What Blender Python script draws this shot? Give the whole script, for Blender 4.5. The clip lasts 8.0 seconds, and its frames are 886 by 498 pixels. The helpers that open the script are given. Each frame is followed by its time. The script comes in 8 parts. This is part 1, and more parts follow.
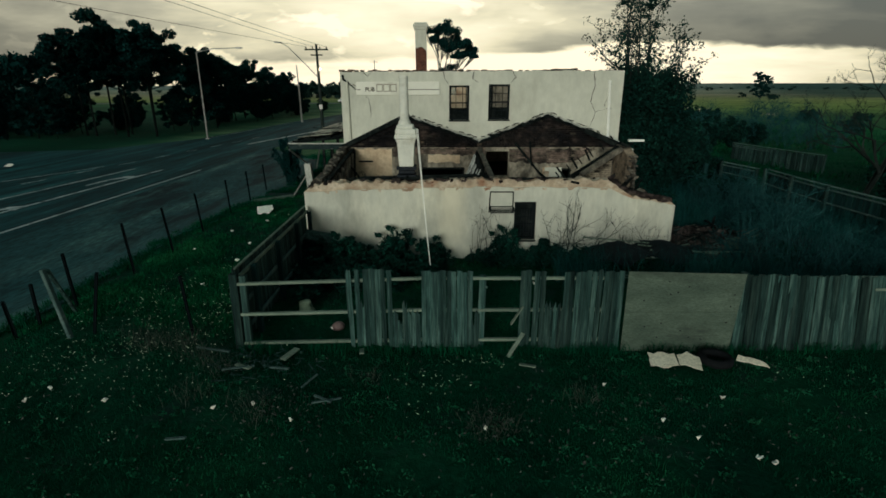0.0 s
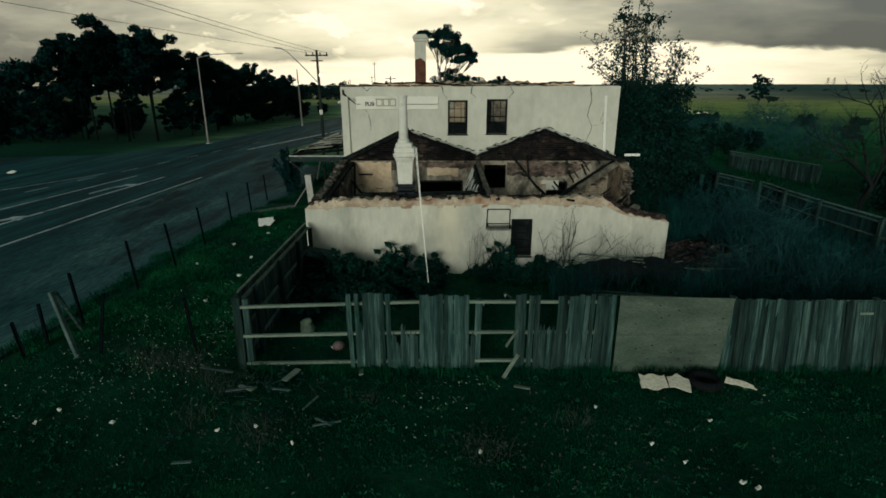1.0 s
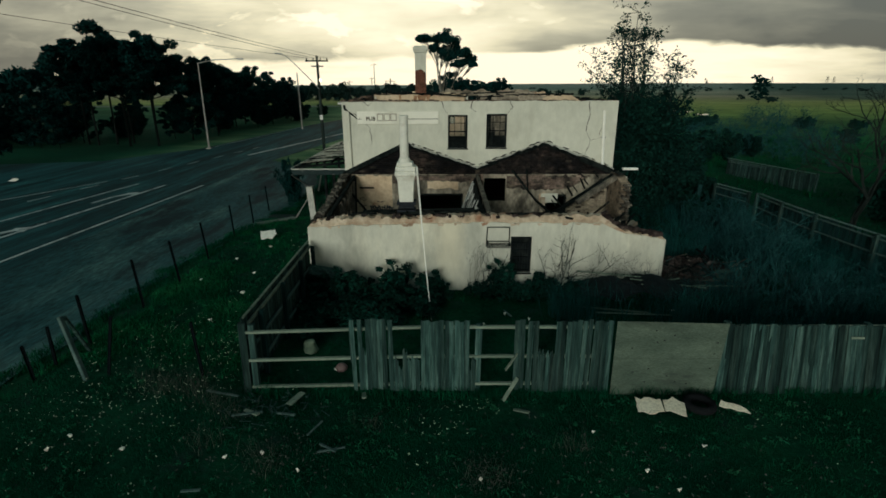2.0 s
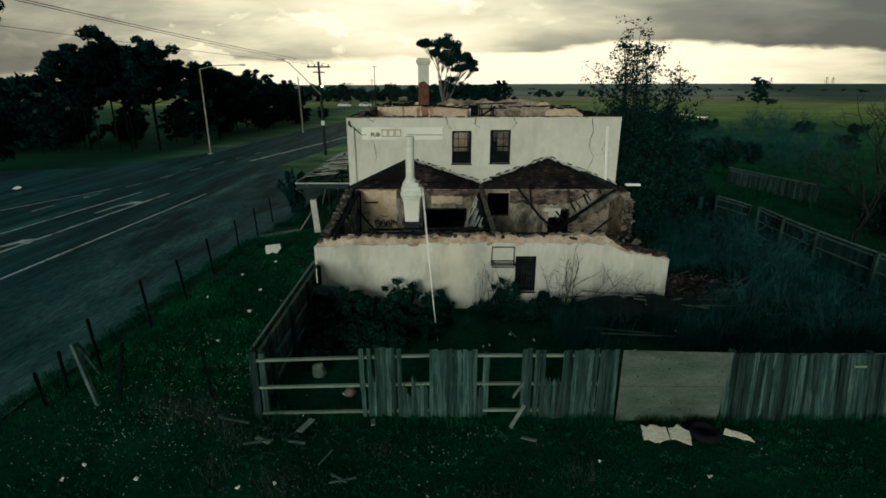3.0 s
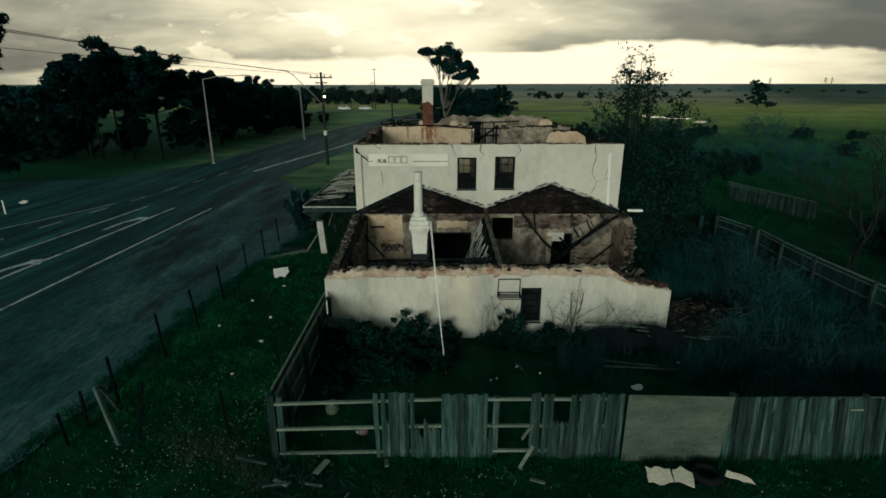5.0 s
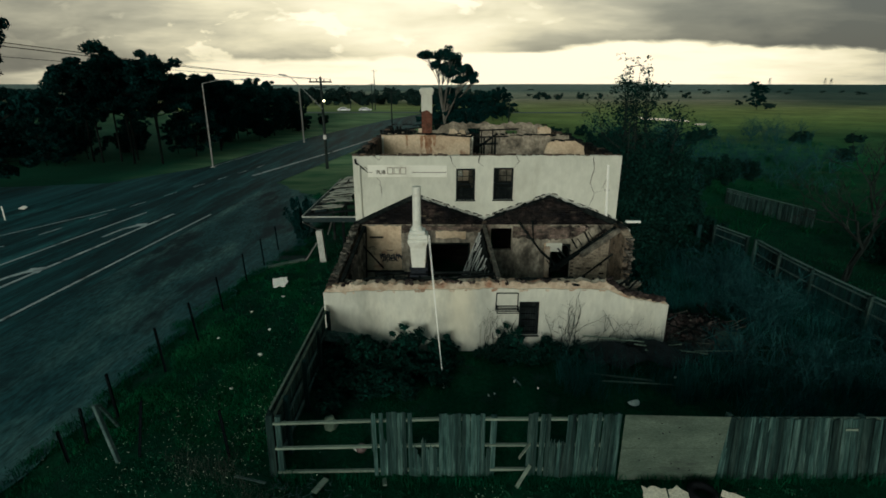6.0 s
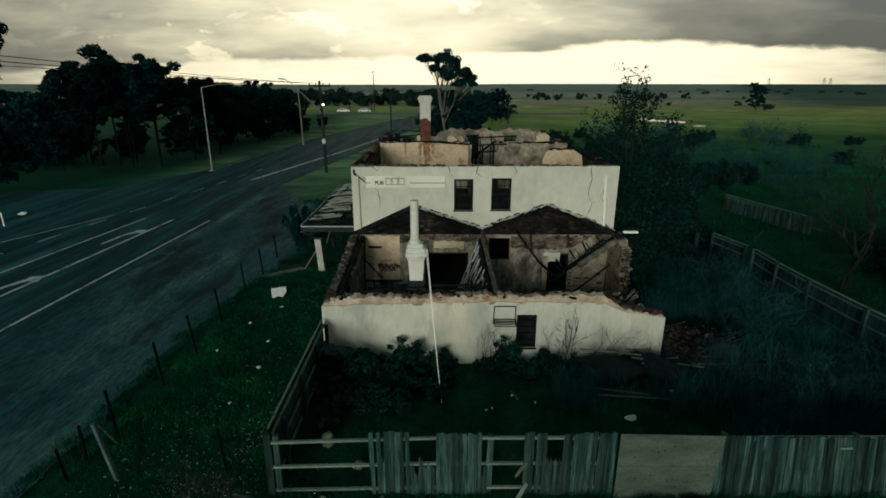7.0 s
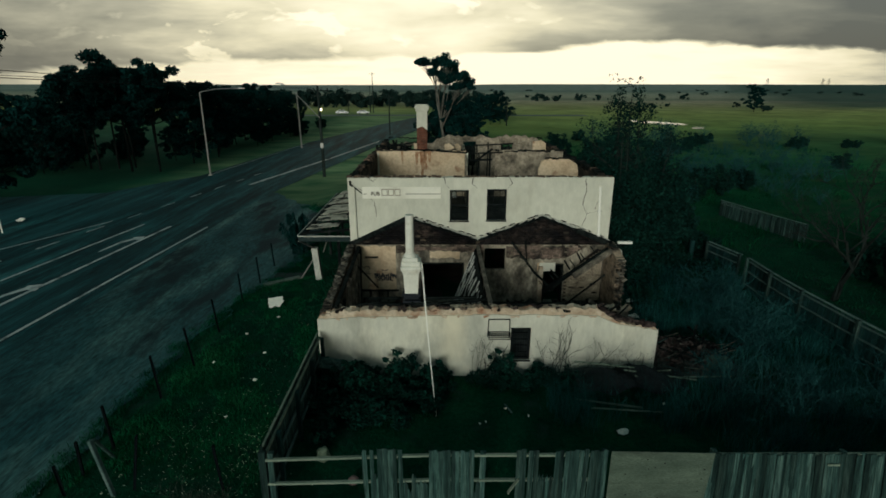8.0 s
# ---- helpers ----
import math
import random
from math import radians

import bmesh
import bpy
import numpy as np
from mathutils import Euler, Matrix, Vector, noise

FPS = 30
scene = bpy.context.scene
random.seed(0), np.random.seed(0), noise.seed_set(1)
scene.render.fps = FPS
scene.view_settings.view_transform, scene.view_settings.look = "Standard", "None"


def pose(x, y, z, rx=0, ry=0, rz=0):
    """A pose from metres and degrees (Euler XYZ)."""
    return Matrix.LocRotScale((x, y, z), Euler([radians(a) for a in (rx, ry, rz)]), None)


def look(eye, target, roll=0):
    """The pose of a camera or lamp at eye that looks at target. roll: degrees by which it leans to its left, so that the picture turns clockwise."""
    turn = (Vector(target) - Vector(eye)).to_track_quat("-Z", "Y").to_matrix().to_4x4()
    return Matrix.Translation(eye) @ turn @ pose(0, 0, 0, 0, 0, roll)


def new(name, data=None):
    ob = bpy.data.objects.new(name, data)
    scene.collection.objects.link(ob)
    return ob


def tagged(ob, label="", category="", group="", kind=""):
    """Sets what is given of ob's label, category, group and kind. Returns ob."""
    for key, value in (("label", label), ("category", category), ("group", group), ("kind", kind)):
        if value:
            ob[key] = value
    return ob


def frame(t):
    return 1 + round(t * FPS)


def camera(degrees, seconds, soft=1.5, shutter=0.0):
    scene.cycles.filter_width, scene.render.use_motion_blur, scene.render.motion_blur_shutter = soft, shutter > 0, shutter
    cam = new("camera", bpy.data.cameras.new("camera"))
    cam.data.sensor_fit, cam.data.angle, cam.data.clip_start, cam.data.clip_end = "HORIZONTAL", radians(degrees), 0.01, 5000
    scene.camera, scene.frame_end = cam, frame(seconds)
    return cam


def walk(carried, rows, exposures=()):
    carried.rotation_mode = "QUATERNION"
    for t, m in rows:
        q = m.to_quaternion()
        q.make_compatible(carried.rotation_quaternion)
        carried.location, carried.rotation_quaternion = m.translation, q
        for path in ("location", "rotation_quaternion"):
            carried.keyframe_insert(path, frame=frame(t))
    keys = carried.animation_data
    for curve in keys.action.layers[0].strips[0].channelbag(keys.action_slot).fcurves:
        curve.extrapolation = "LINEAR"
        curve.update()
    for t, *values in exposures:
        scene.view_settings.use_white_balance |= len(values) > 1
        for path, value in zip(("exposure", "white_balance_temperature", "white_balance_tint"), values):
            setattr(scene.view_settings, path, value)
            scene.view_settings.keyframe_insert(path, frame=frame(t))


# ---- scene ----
cam = camera(81.9, 8.0, soft=1.7)
PATH = [
    (0, (0.097, 0.408, 5.331), (0.095, 2.312, 4.718), -0.1),
    (0.5, (0.133, 0.339, 5.604), (0.131, 2.243, 4.991), -0.0),
    (1, (0.15, 0.269, 5.904), (0.149, 2.173, 5.292), -0.0),
    (1.5, (0.158, 0.206, 6.212), (0.157, 2.11, 5.598), -0.1),
    (3, (-0.066, 0.272, 7.183), (-0.064, 2.174, 6.568), -0.0),
    (3.5, (-0.2, 0.289, 7.503), (-0.196, 2.193, 6.888), 0.0),
    (4, (-0.323, 0.284, 7.805), (-0.318, 2.186, 7.189), 0.1),
    (4.5, (-0.35, 0.228, 8.068), (-0.345, 2.13, 7.452), 0.0),
    (6, (-0.302, 0.31, 8.779), (-0.295, 2.213, 8.163), 0.1),
    (6.5, (-0.289, 0.367, 8.994), (-0.28, 2.27, 8.380), 0.1),
    (7, (-0.246, 0.39, 9.233), (-0.237, 2.293, 8.616), 0.1),
    (7.5, (-0.191, 0.402, 9.455), (-0.18, 2.304, 8.838), 0.0),
    (8, (-0.096, 0.389, 9.700), (-0.084, 2.292, 9.084), 0.1),
]
walk(cam, [(t, look(eye, target, roll)) for t, eye, target, roll in PATH], exposures=[(0, 0.0, 5950, 1), (8, 0.0, 5950, 1)])


# the ground falls slightly to the road
def smooth(a, b, v):
    u = min(1.0, max(0.0, (v - a) / (b - a)))
    return u * u * (3 - 2 * u)


def ground_z(x, y):
    road = smooth(-8.5, -12.5, x)
    away = smooth(42, 62, y)
    # a long low rise closes the view beyond the eastern paddocks
    rise = 9.0 * smooth(700, 1500, y) * smooth(-100, 700, x)
    return rise - 0.6 * max(road, away) + 0.05 * noise.noise((x * 0.35, y * 0.35, 3.0)) * (1 - road) * (1 - away)


# ---- world, sun ----
SUN_FROM = Vector((-12, -40, 8))
world = bpy.data.worlds.new("overcast_evening")
scene.world = world
world.use_nodes = True
wt = world.node_tree
wt.nodes.clear()


def node(tree, kind, **kw):
    n = tree.nodes.new(kind)
    for k, v in kw.items():
        if k in n.inputs:
            n.inputs[k].default_value = v
    return n


def link(tree, a, b):
    tree.links.new(a, b)


def math_node(tree, op, a, b=0.0, c=0.0):
    n = tree.nodes.new("ShaderNodeMath")
    n.operation = op
    for i, v in enumerate((a, b, c)):
        if isinstance(v, (int, float)):
            n.inputs[i].default_value = v
        else:
            tree.links.new(v, n.inputs[i])
    return n.outputs[0]


def ramp(tree, fac, stops):
    n = tree.nodes.new("ShaderNodeValToRGB")
    tree.links.new(fac, n.inputs[0])
    e = n.color_ramp.elements
    while len(e) < len(stops):
        e.new(0.5)
    for el, (p, c) in zip(e, stops):
        el.position = p
        el.color = (*c, 1) if not isinstance(c, (int, float)) else (c, c, c, 1)
    return n.outputs[0]


def mix(tree, fac, a, b, mode="MIX"):
    n = tree.nodes.new("ShaderNodeMix")
    n.data_type = "RGBA"
    n.blend_type = mode
    for i, v in ((0, fac), (6, a), (7, b)):
        if isinstance(v, (int, float)):
            n.inputs[i].default_value = v
        elif isinstance(v, tuple):
            n.inputs[i].default_value = (*v, 1)
        else:
            tree.links.new(v, n.inputs[i])
    return n.outputs[2]


def build_sky():
    out = wt.nodes.new("ShaderNodeOutputWorld")
    bg = wt.nodes.new("ShaderNodeBackground")
    link(wt, bg.outputs[0], out.inputs[0])
    bg.inputs[1].default_value = 1.0
    sky = wt.nodes.new("ShaderNodeTexSky")
    sky.sky_type = "NISHITA"
    sky.sun_disc = False
    sky.sun_elevation = math.atan2(SUN_FROM.z, SUN_FROM.xy.length)
    sky.sun_rotation = math.atan2(SUN_FROM.x, SUN_FROM.y)
    sky.dust_density = 4.0
    sky_dim = mix(wt, 1.0, sky.outputs[0], (0.10, 0.10, 0.10), "MULTIPLY")
    co = wt.nodes.new("ShaderNodeTexCoord")
    sep = wt.nodes.new("ShaderNodeSeparateXYZ")
    link(wt, co.outputs["Generated"], sep.inputs[0])
    x, y, z = sep.outputs

    def cloud_noise(vec, sx, sy, sz, shift, detail, rough, wander=0.0):
        mp = wt.nodes.new("ShaderNodeMapping")
        link(wt, vec, mp.inputs[0])
        mp.inputs["Scale"].default_value = (sx, sy, sz)
        mp.inputs["Location"].default_value = shift
        n = node(wt, "ShaderNodeTexNoise", Scale=1.0, Detail=detail, Roughness=rough)
        n.inputs["Distortion"].default_value = wander
        link(wt, mp.outputs[0], n.inputs["Vector"])
        return math_node(wt, "SUBTRACT", n.outputs[0], 0.5)

    # the deck behind and beside: long banks, thin in height
    v = math_node(wt, "MULTIPLY_ADD", cloud_noise(co.outputs["Generated"], 3.4, 3.4, 11.0, (1.3, 0.4, 0.2), 7.0, 0.5), 1.6, 0.30)
    v = math_node(wt, "MULTIPLY_ADD", cloud_noise(co.outputs["Generated"], 9.0, 9.0, 26.0, (0, 0, 0), 6.0, 0.5), 0.45, v)
    v = math_node(wt, "MULTIPLY_ADD", ramp(wt, z, [(0.0, 1.0), (0.035, 0.85), (0.065, 0.30), (0.16, 0.10), (0.4, 0.0)]), 0.17, v)
    tones = [(0.15, (0.145, 0.13, 0.105)), (0.34, (0.30, 0.26, 0.19)), (0.48, (0.58, 0.49, 0.34)), (0.60, (1.02, 0.84, 0.55)), (0.78, (1.45, 1.20, 0.84))]
    behind = ramp(wt, v, tones)

    # ahead: a clear evening band under a ragged cloud base that lifts towards the east
    ahead = math_node(wt, "MAXIMUM", y, 0.15)
    u, h = math_node(wt, "DIVIDE", x, ahead), math_node(wt, "DIVIDE", z, ahead)
    com = wt.nodes.new("ShaderNodeCombineXYZ")
    link(wt, u, com.inputs[0])
    link(wt, h, com.inputs[1])
    plane = com.outputs[0]
    u01 = math_node(wt, "MULTIPLY_ADD", u, 0.5, 0.5)
    banks = cloud_noise(plane, 4.2, 15.0, 1.0, (2.1, 0.7, 0.0), 5.0, 0.5, 0.25)
    puffs = cloud_noise(plane, 9.0, 24.0, 1.0, (5.3, 1.9, 0.0), 6.0, 0.52, 0.4)
    wisps = cloud_noise(plane, 7.0, 50.0, 1.0, (0.4, 3.1, 0.0), 5.0, 0.55)
    base = ramp(wt, u01, [(0.0, 0.15), (0.20, 0.30), (0.30, 0.40), (0.42, 0.46), (0.56, 0.54), (0.64, 0.72), (0.72, 0.74), (0.79, 0.66), (0.95, 0.62)])
    base = math_node(wt, "MULTIPLY_ADD", puffs, 0.035, math_node(wt, "MULTIPLY", base, 0.1))
    over = math_node(wt, "SUBTRACT", h, base)
    under_deck = ramp(wt, math_node(wt, "MULTIPLY_ADD", over, 10.0, 0.5), [(0.44, 0.0), (0.53, 1.0)])
    clear = ramp(wt, u01, [(0.05, 0.42), (0.24, 0.66), (0.40, 0.76), (0.62, 0.84), (0.80, 0.74), (0.95, 0.46)])
    clear = math_node(wt, "MULTIPLY_ADD", wisps, 0.30, clear)
    deck = ramp(wt, u01, [(0.04, 0.28), (0.20, 0.44), (0.32, 0.60), (0.44, 0.70), (0.54, 0.66), (0.62, 0.52), (0.72, 0.38), (0.90, 0.13)])
    deck = math_node(wt, "MULTIPLY_ADD", banks, 0.50, deck)
    deck = math_node(wt, "MULTIPLY_ADD", wisps, 0.13, deck)
    # sunlit heads stand out of the deck with firm edges
    heads = ramp(wt, puffs, [(0.07, 0.0), (0.13, 1.0)])
    heads = math_node(wt, "MULTIPLY", heads, ramp(wt, u01, [(0.12, 0.3), (0.25, 1.0), (0.56, 0.9), (0.64, 0.0)]))
    deck = math_node(wt, "MULTIPLY_ADD", heads, 0.14, deck)
    # the base itself is thick and dim
    rim = ramp(wt, math_node(wt, "MULTIPLY", over, 10.0), [(0.0, 1.0), (0.30, 0.0)])
    deck = math_node(wt, "MULTIPLY_ADD", rim, -0.10, deck)
    low = wt.nodes.new("ShaderNodeMix")
    link(wt, under_deck, low.inputs[0])
    link(wt, clear, low.inputs[2])
    link(wt, deck, low.inputs[3])
    front = ramp(wt, low.outputs[0], tones)
    cloud = mix(wt, ramp(wt, y, [(0.25, 0.0), (0.55, 1.0)]), behind, front)
    cloud = mix(wt, 0.12, cloud, sky_dim)
    # the deck overhead is thick and even
    high = ramp(wt, z, [(0.16, 0.0), (0.5, 1.0)])
    link(wt, mix(wt, high, cloud, OVERHEAD), bg.inputs[0])


OVERHEAD = (0.074, 0.120, 0.117)
build_sky()
sun = new("sun", bpy.data.lights.new("sun", "SUN"))
sun.data.energy, sun.data.angle, sun.data.color = 1.6, radians(22), (1.0, 0.95, 0.82)
sun.matrix_basis = look(SUN_FROM, (0, 0, 0))


# ---- materials ----
def surface(name, stops, scale=1.0, rough=0.85, fine=14.0, bump=0.25, bump_dist=0.02, stretch=(1, 1, 1), stain=None, stain_scale=0.35, stain_at=(0.5, 0.62), metal=0.0, vary=0.0, island=0.0, spec=0.08, grain=0.4, local=False):
    """A node material: colours by a coarse noise, grain by a fine one, stains with edges of their own, bump."""
    m = bpy.data.materials.new(name)
    m.use_nodes = True
    t = m.node_tree
    b = t.nodes["Principled BSDF"]
    geo = t.nodes.new("ShaderNodeNewGeometry")
    mp = t.nodes.new("ShaderNodeMapping")
    where = geo.outputs["Position"]
    if local:
        # grain runs along each board, differently on each
        shift = t.nodes.new("ShaderNodeVectorMath")
        link(t, t.nodes.new("ShaderNodeTexCoord").outputs["Object"], shift.inputs[0])
        own = t.nodes.new("ShaderNodeCombineXYZ")
        for k in range(3):
            link(t, math_node(t, "MULTIPLY", t.nodes.new("ShaderNodeObjectInfo").outputs["Random"], 37.0), own.inputs[k])
        link(t, own.outputs[0], shift.inputs[1])
        where = shift.outputs[0]
    link(t, where, mp.inputs[0])
    mp.inputs["Scale"].default_value = stretch
    n1 = node(t, "ShaderNodeTexNoise", Scale=scale, Detail=6.0, Roughness=0.6)
    link(t, mp.outputs[0], n1.inputs["Vector"])
    n2 = node(t, "ShaderNodeTexNoise", Scale=fine, Detail=4.0, Roughness=0.65)
    link(t, mp.outputs[0], n2.inputs["Vector"])
    k = len(stops)
    col = ramp(t, n1.outputs[0], [(0.28 + 0.44 * i / max(1, k - 1), c) for i, c in enumerate(stops)])
    specks = ramp(t, n2.outputs[0], [(0.25, 1 - grain), (0.75, 1 + grain * 0.65)])
    col = mix(t, 1.0, col, specks, "MULTIPLY")
    if stain:
        n3 = node(t, "ShaderNodeTexNoise", Scale=stain_scale, Detail=8.0, Roughness=0.62)
        mp3 = t.nodes.new("ShaderNodeMapping")
        link(t, where, mp3.inputs[0])
        mp3.inputs["Location"].default_value = (3.3, 1.7, 9.1)
        mp3.inputs["Scale"].default_value = stretch
        link(t, mp3.outputs[0], n3.inputs["Vector"])
        f = ramp(t, n3.outputs[0], [(stain_at[0], 0.0), (stain_at[1], 1.0)])
        col = mix(t, f, col, stain)
    if vary:
        oi = t.nodes.new("ShaderNodeObjectInfo")
        v = ramp(t, oi.outputs["Random"], [(0.0, 1 - vary), (1.0, 1 + vary)])
        col = mix(t, 1.0, col, v, "MULTIPLY")
    if island:
        v = ramp(t, geo.outputs["Random Per Island"], [(0.0, 1 - island), (1.0, 1 + island)])
        col = mix(t, 1.0, col, v, "MULTIPLY")
    link(t, col, b.inputs["Base Color"])
    b.inputs["Roughness"].default_value = rough
    b.inputs["Metallic"].default_value = metal
    b.inputs["Specular IOR Level"].default_value = spec
    if bump:
        bp = t.nodes.new("ShaderNodeBump")
        bp.inputs["Strength"].default_value = bump
        bp.inputs["Distance"].default_value = bump_dist
        link(t, n2.outputs[0], bp.inputs["Height"])
        link(t, bp.outputs[0], b.inputs["Normal"])
    return m


def brick_material(name, bricks, mortar, soot, axis="xz", soot_at=(0.42, 0.6)):
    """Worn brickwork of true size, seen from afar, with soot and lost plaster."""
    m = surface(name, bricks, scale=2.2, rough=0.92, fine=9.0, bump=0.3, stain=soot, stain_scale=1.7, stain_at=soot_at)
    t = m.node_tree
    b = t.nodes["Principled BSDF"]
    old = b.inputs["Base Color"].links[0].from_socket
    geo = t.nodes.new("ShaderNodeNewGeometry")
    sep = t.nodes.new("ShaderNodeSeparateXYZ")
    com = t.nodes.new("ShaderNodeCombineXYZ")
    link(t, geo.outputs["Position"], sep.inputs[0])
    link(t, sep.outputs[0 if axis == "xz" else 1], com.inputs[0])
    link(t, sep.outputs[2], com.inputs[1])
    br = node(t, "ShaderNodeTexBrick", Scale=1.0)
    br.inputs["Brick Width"].default_value = 0.24
    br.inputs["Row Height"].default_value = 0.086
    br.inputs["Mortar Size"].default_value = 0.009
    br.inputs["Mortar Smooth"].default_value = 0.3
    br.inputs["Color1"].default_value = (0.75, 0.75, 0.75, 1)
    br.inputs["Color2"].default_value = (1.25, 1.15, 1.1, 1)
    br.inputs["Mortar"].default_value = (1, 1, 1, 1)
    link(t, com.outputs[0], br.inputs["Vector"])
    col = mix(t, 1.0, old, br.outputs["Color"], "MULTIPLY")
    col = mix(t, math_node(t, "MULTIPLY", br.outputs["Fac"], 0.6), col, mortar)
    link(t, col, b.inputs["Base Color"])
    bp = t.nodes.new("ShaderNodeBump")
    bp.invert = True
    bp.inputs["Strength"].default_value = 0.6
    bp.inputs["Distance"].default_value = 0.012
    link(t, br.outputs["Fac"], bp.inputs["Height"])
    link(t, bp.outputs[0], b.inputs["Normal"])
    return m


M_PAINT = surface("weathered_white_paint", [(0.52, 0.52, 0.445), (0.605, 0.60, 0.515), (0.65, 0.645, 0.555)], scale=0.6, fine=5, bump=0.05, stain=(0.41, 0.385, 0.31), stain_scale=0.5, stain_at=(0.55, 0.80), stretch=(1, 1, 0.5), grain=0.12)
M_PAINT_LOW = surface("streaked_white_paint", [(0.40, 0.405, 0.355), (0.55, 0.55, 0.475), (0.71, 0.69, 0.57)], scale=0.6, fine=5, bump=0.06, stain=(0.26, 0.26, 0.225), stain_scale=0.7, stain_at=(0.49, 0.74), stretch=(1, 1, 0.4), grain=0.15)


def washed_streak(m, x0, half, z0, z1, colour):
    """A run of lime washed down the paint from the broken wall top."""
    t = m.node_tree
    b = t.nodes["Principled BSDF"]
    old = b.inputs["Base Color"].links[0].from_socket
    geo = t.nodes.new("ShaderNodeNewGeometry")
    sep = t.nodes.new("ShaderNodeSeparateXYZ")
    link(t, geo.outputs["Position"], sep.inputs[0])
    n = node(t, "ShaderNodeTexNoise", Scale=1.6, Detail=5.0)
    link(t, geo.outputs["Position"], n.inputs["Vector"])
    x = math_node(t, "MULTIPLY_ADD", math_node(t, "SUBTRACT", n.outputs[0], 0.5), 0.5, math_node(t, "SUBTRACT", sep.outputs[0], x0))
    across = ramp(t, math_node(t, "DIVIDE", math_node(t, "ABSOLUTE", x), half), [(0.25, 1.0), (1.0, 0.0)])
    down = ramp(t, math_node(t, "DIVIDE", math_node(t, "SUBTRACT", sep.outputs[2], z0), z1 - z0), [(0.0, 0.0), (0.35, 0.75), (0.85, 1.0)])
    link(t, mix(t, math_node(t, "MULTIPLY", math_node(t, "MULTIPLY", across, down), 0.55), old, colour), b.inputs["Base Color"])


washed_streak(M_PAINT_LOW, 0.35, 0.55, 0.1, 2.2, (0.78, 0.72, 0.55))
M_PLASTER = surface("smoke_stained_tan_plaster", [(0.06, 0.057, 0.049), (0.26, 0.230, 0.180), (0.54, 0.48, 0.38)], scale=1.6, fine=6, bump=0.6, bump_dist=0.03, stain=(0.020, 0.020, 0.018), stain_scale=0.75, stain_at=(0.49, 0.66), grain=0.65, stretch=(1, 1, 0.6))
M_PLASTER_PALE = surface("pale_peeling_plaster", [(0.36, 0.26, 0.17), (0.58, 0.455, 0.315), (0.66, 0.545, 0.40)], scale=0.8, fine=7, bump=0.3, stain=(0.20, 0.085, 0.045), stain_scale=0.9, stain_at=(0.57, 0.70), grain=0.25)
M_PLASTER_GREY = surface("smoke_greyed_plaster", [(0.07, 0.062, 0.05), (0.27, 0.232, 0.178), (0.50, 0.43, 0.335)], scale=1.3, fine=6, bump=0.5, bump_dist=0.03, stain=(0.04, 0.036, 0.03), stain_scale=0.9, stain_at=(0.56, 0.70), grain=0.5)
M_CORE = surface("exposed_render_and_brick", [(0.24, 0.165, 0.115), (0.45, 0.36, 0.265), (0.64, 0.56, 0.45)], scale=1.5, fine=11, bump=0.6, bump_dist=0.03, stain=(0.30, 0.165, 0.105), stain_scale=1.2, stain_at=(0.54, 0.64), grain=0.3)
M_MORTAR = surface("smoked_lime_mortar", [(0.045, 0.038, 0.032), (0.11, 0.092, 0.072), (0.19, 0.16, 0.125)], scale=2.0, fine=14, bump=0.5, stain=(0.018, 0.016, 0.015), stain_scale=1.3, stain_at=(0.48, 0.60))
M_BRICK = brick_material("sooty_red_brick", [(0.010, 0.009, 0.009), (0.036, 0.023, 0.020), (0.12, 0.068, 0.055)], (0.060, 0.052, 0.045), (0.005, 0.005, 0.005), soot_at=(0.38, 0.53))
M_BRICK_Y = brick_material("sooty_red_brick_side", [(0.022, 0.021, 0.019), (0.070, 0.062, 0.050), (0.19, 0.165, 0.13)], (0.10, 0.09, 0.075), (0.010, 0.010, 0.010), axis="yz")
M_BRICK_ONE = surface("loose_red_brick", [(0.009, 0.008, 0.008), (0.036, 0.027, 0.025), (0.105, 0.082, 0.074)], scale=3, fine=30, bump=0.3, vary=0.6)
M_TANBRICK_LOOSE = surface("loose_smoked_brick", [(0.026, 0.026, 0.024), (0.085, 0.078, 0.066), (0.21, 0.187, 0.152)], scale=3, fine=30, bump=0.3, vary=0.6)
M_CHAR = surface("charred_timber", [(0.003, 0.005, 0.005), (0.008, 0.011, 0.011), (0.028, 0.034, 0.031)], scale=3, fine=24, bump=0.5, spec=0.02)
M_LATH = surface("limewashed_lath", [(0.30, 0.31, 0.295), (0.55, 0.56, 0.53), (0.75, 0.76, 0.72)], scale=4.2, fine=18, bump=0.4, vary=0.3)
M_FENCE = surface("grey_weathered_paling", [(0.008, 0.021, 0.020), (0.027, 0.058, 0.053), (0.070, 0.118, 0.104)], scale=1.5, fine=6, bump=0.6, bump_dist=0.01, stretch=(6.0, 6.0, 0.35), vary=0.55, grain=0.6, stain=(0.011, 0.021, 0.020), stain_scale=0.9, stain_at=(0.52, 0.66), spec=0.06, local=True)
M_RAIL = surface("pale_weathered_rail", [(0.100, 0.140, 0.112), (0.165, 0.212, 0.168), (0.240, 0.295, 0.235)], scale=2.0, fine=28, bump=0.4, stretch=(0.4, 2.5, 2.5), vary=0.15)
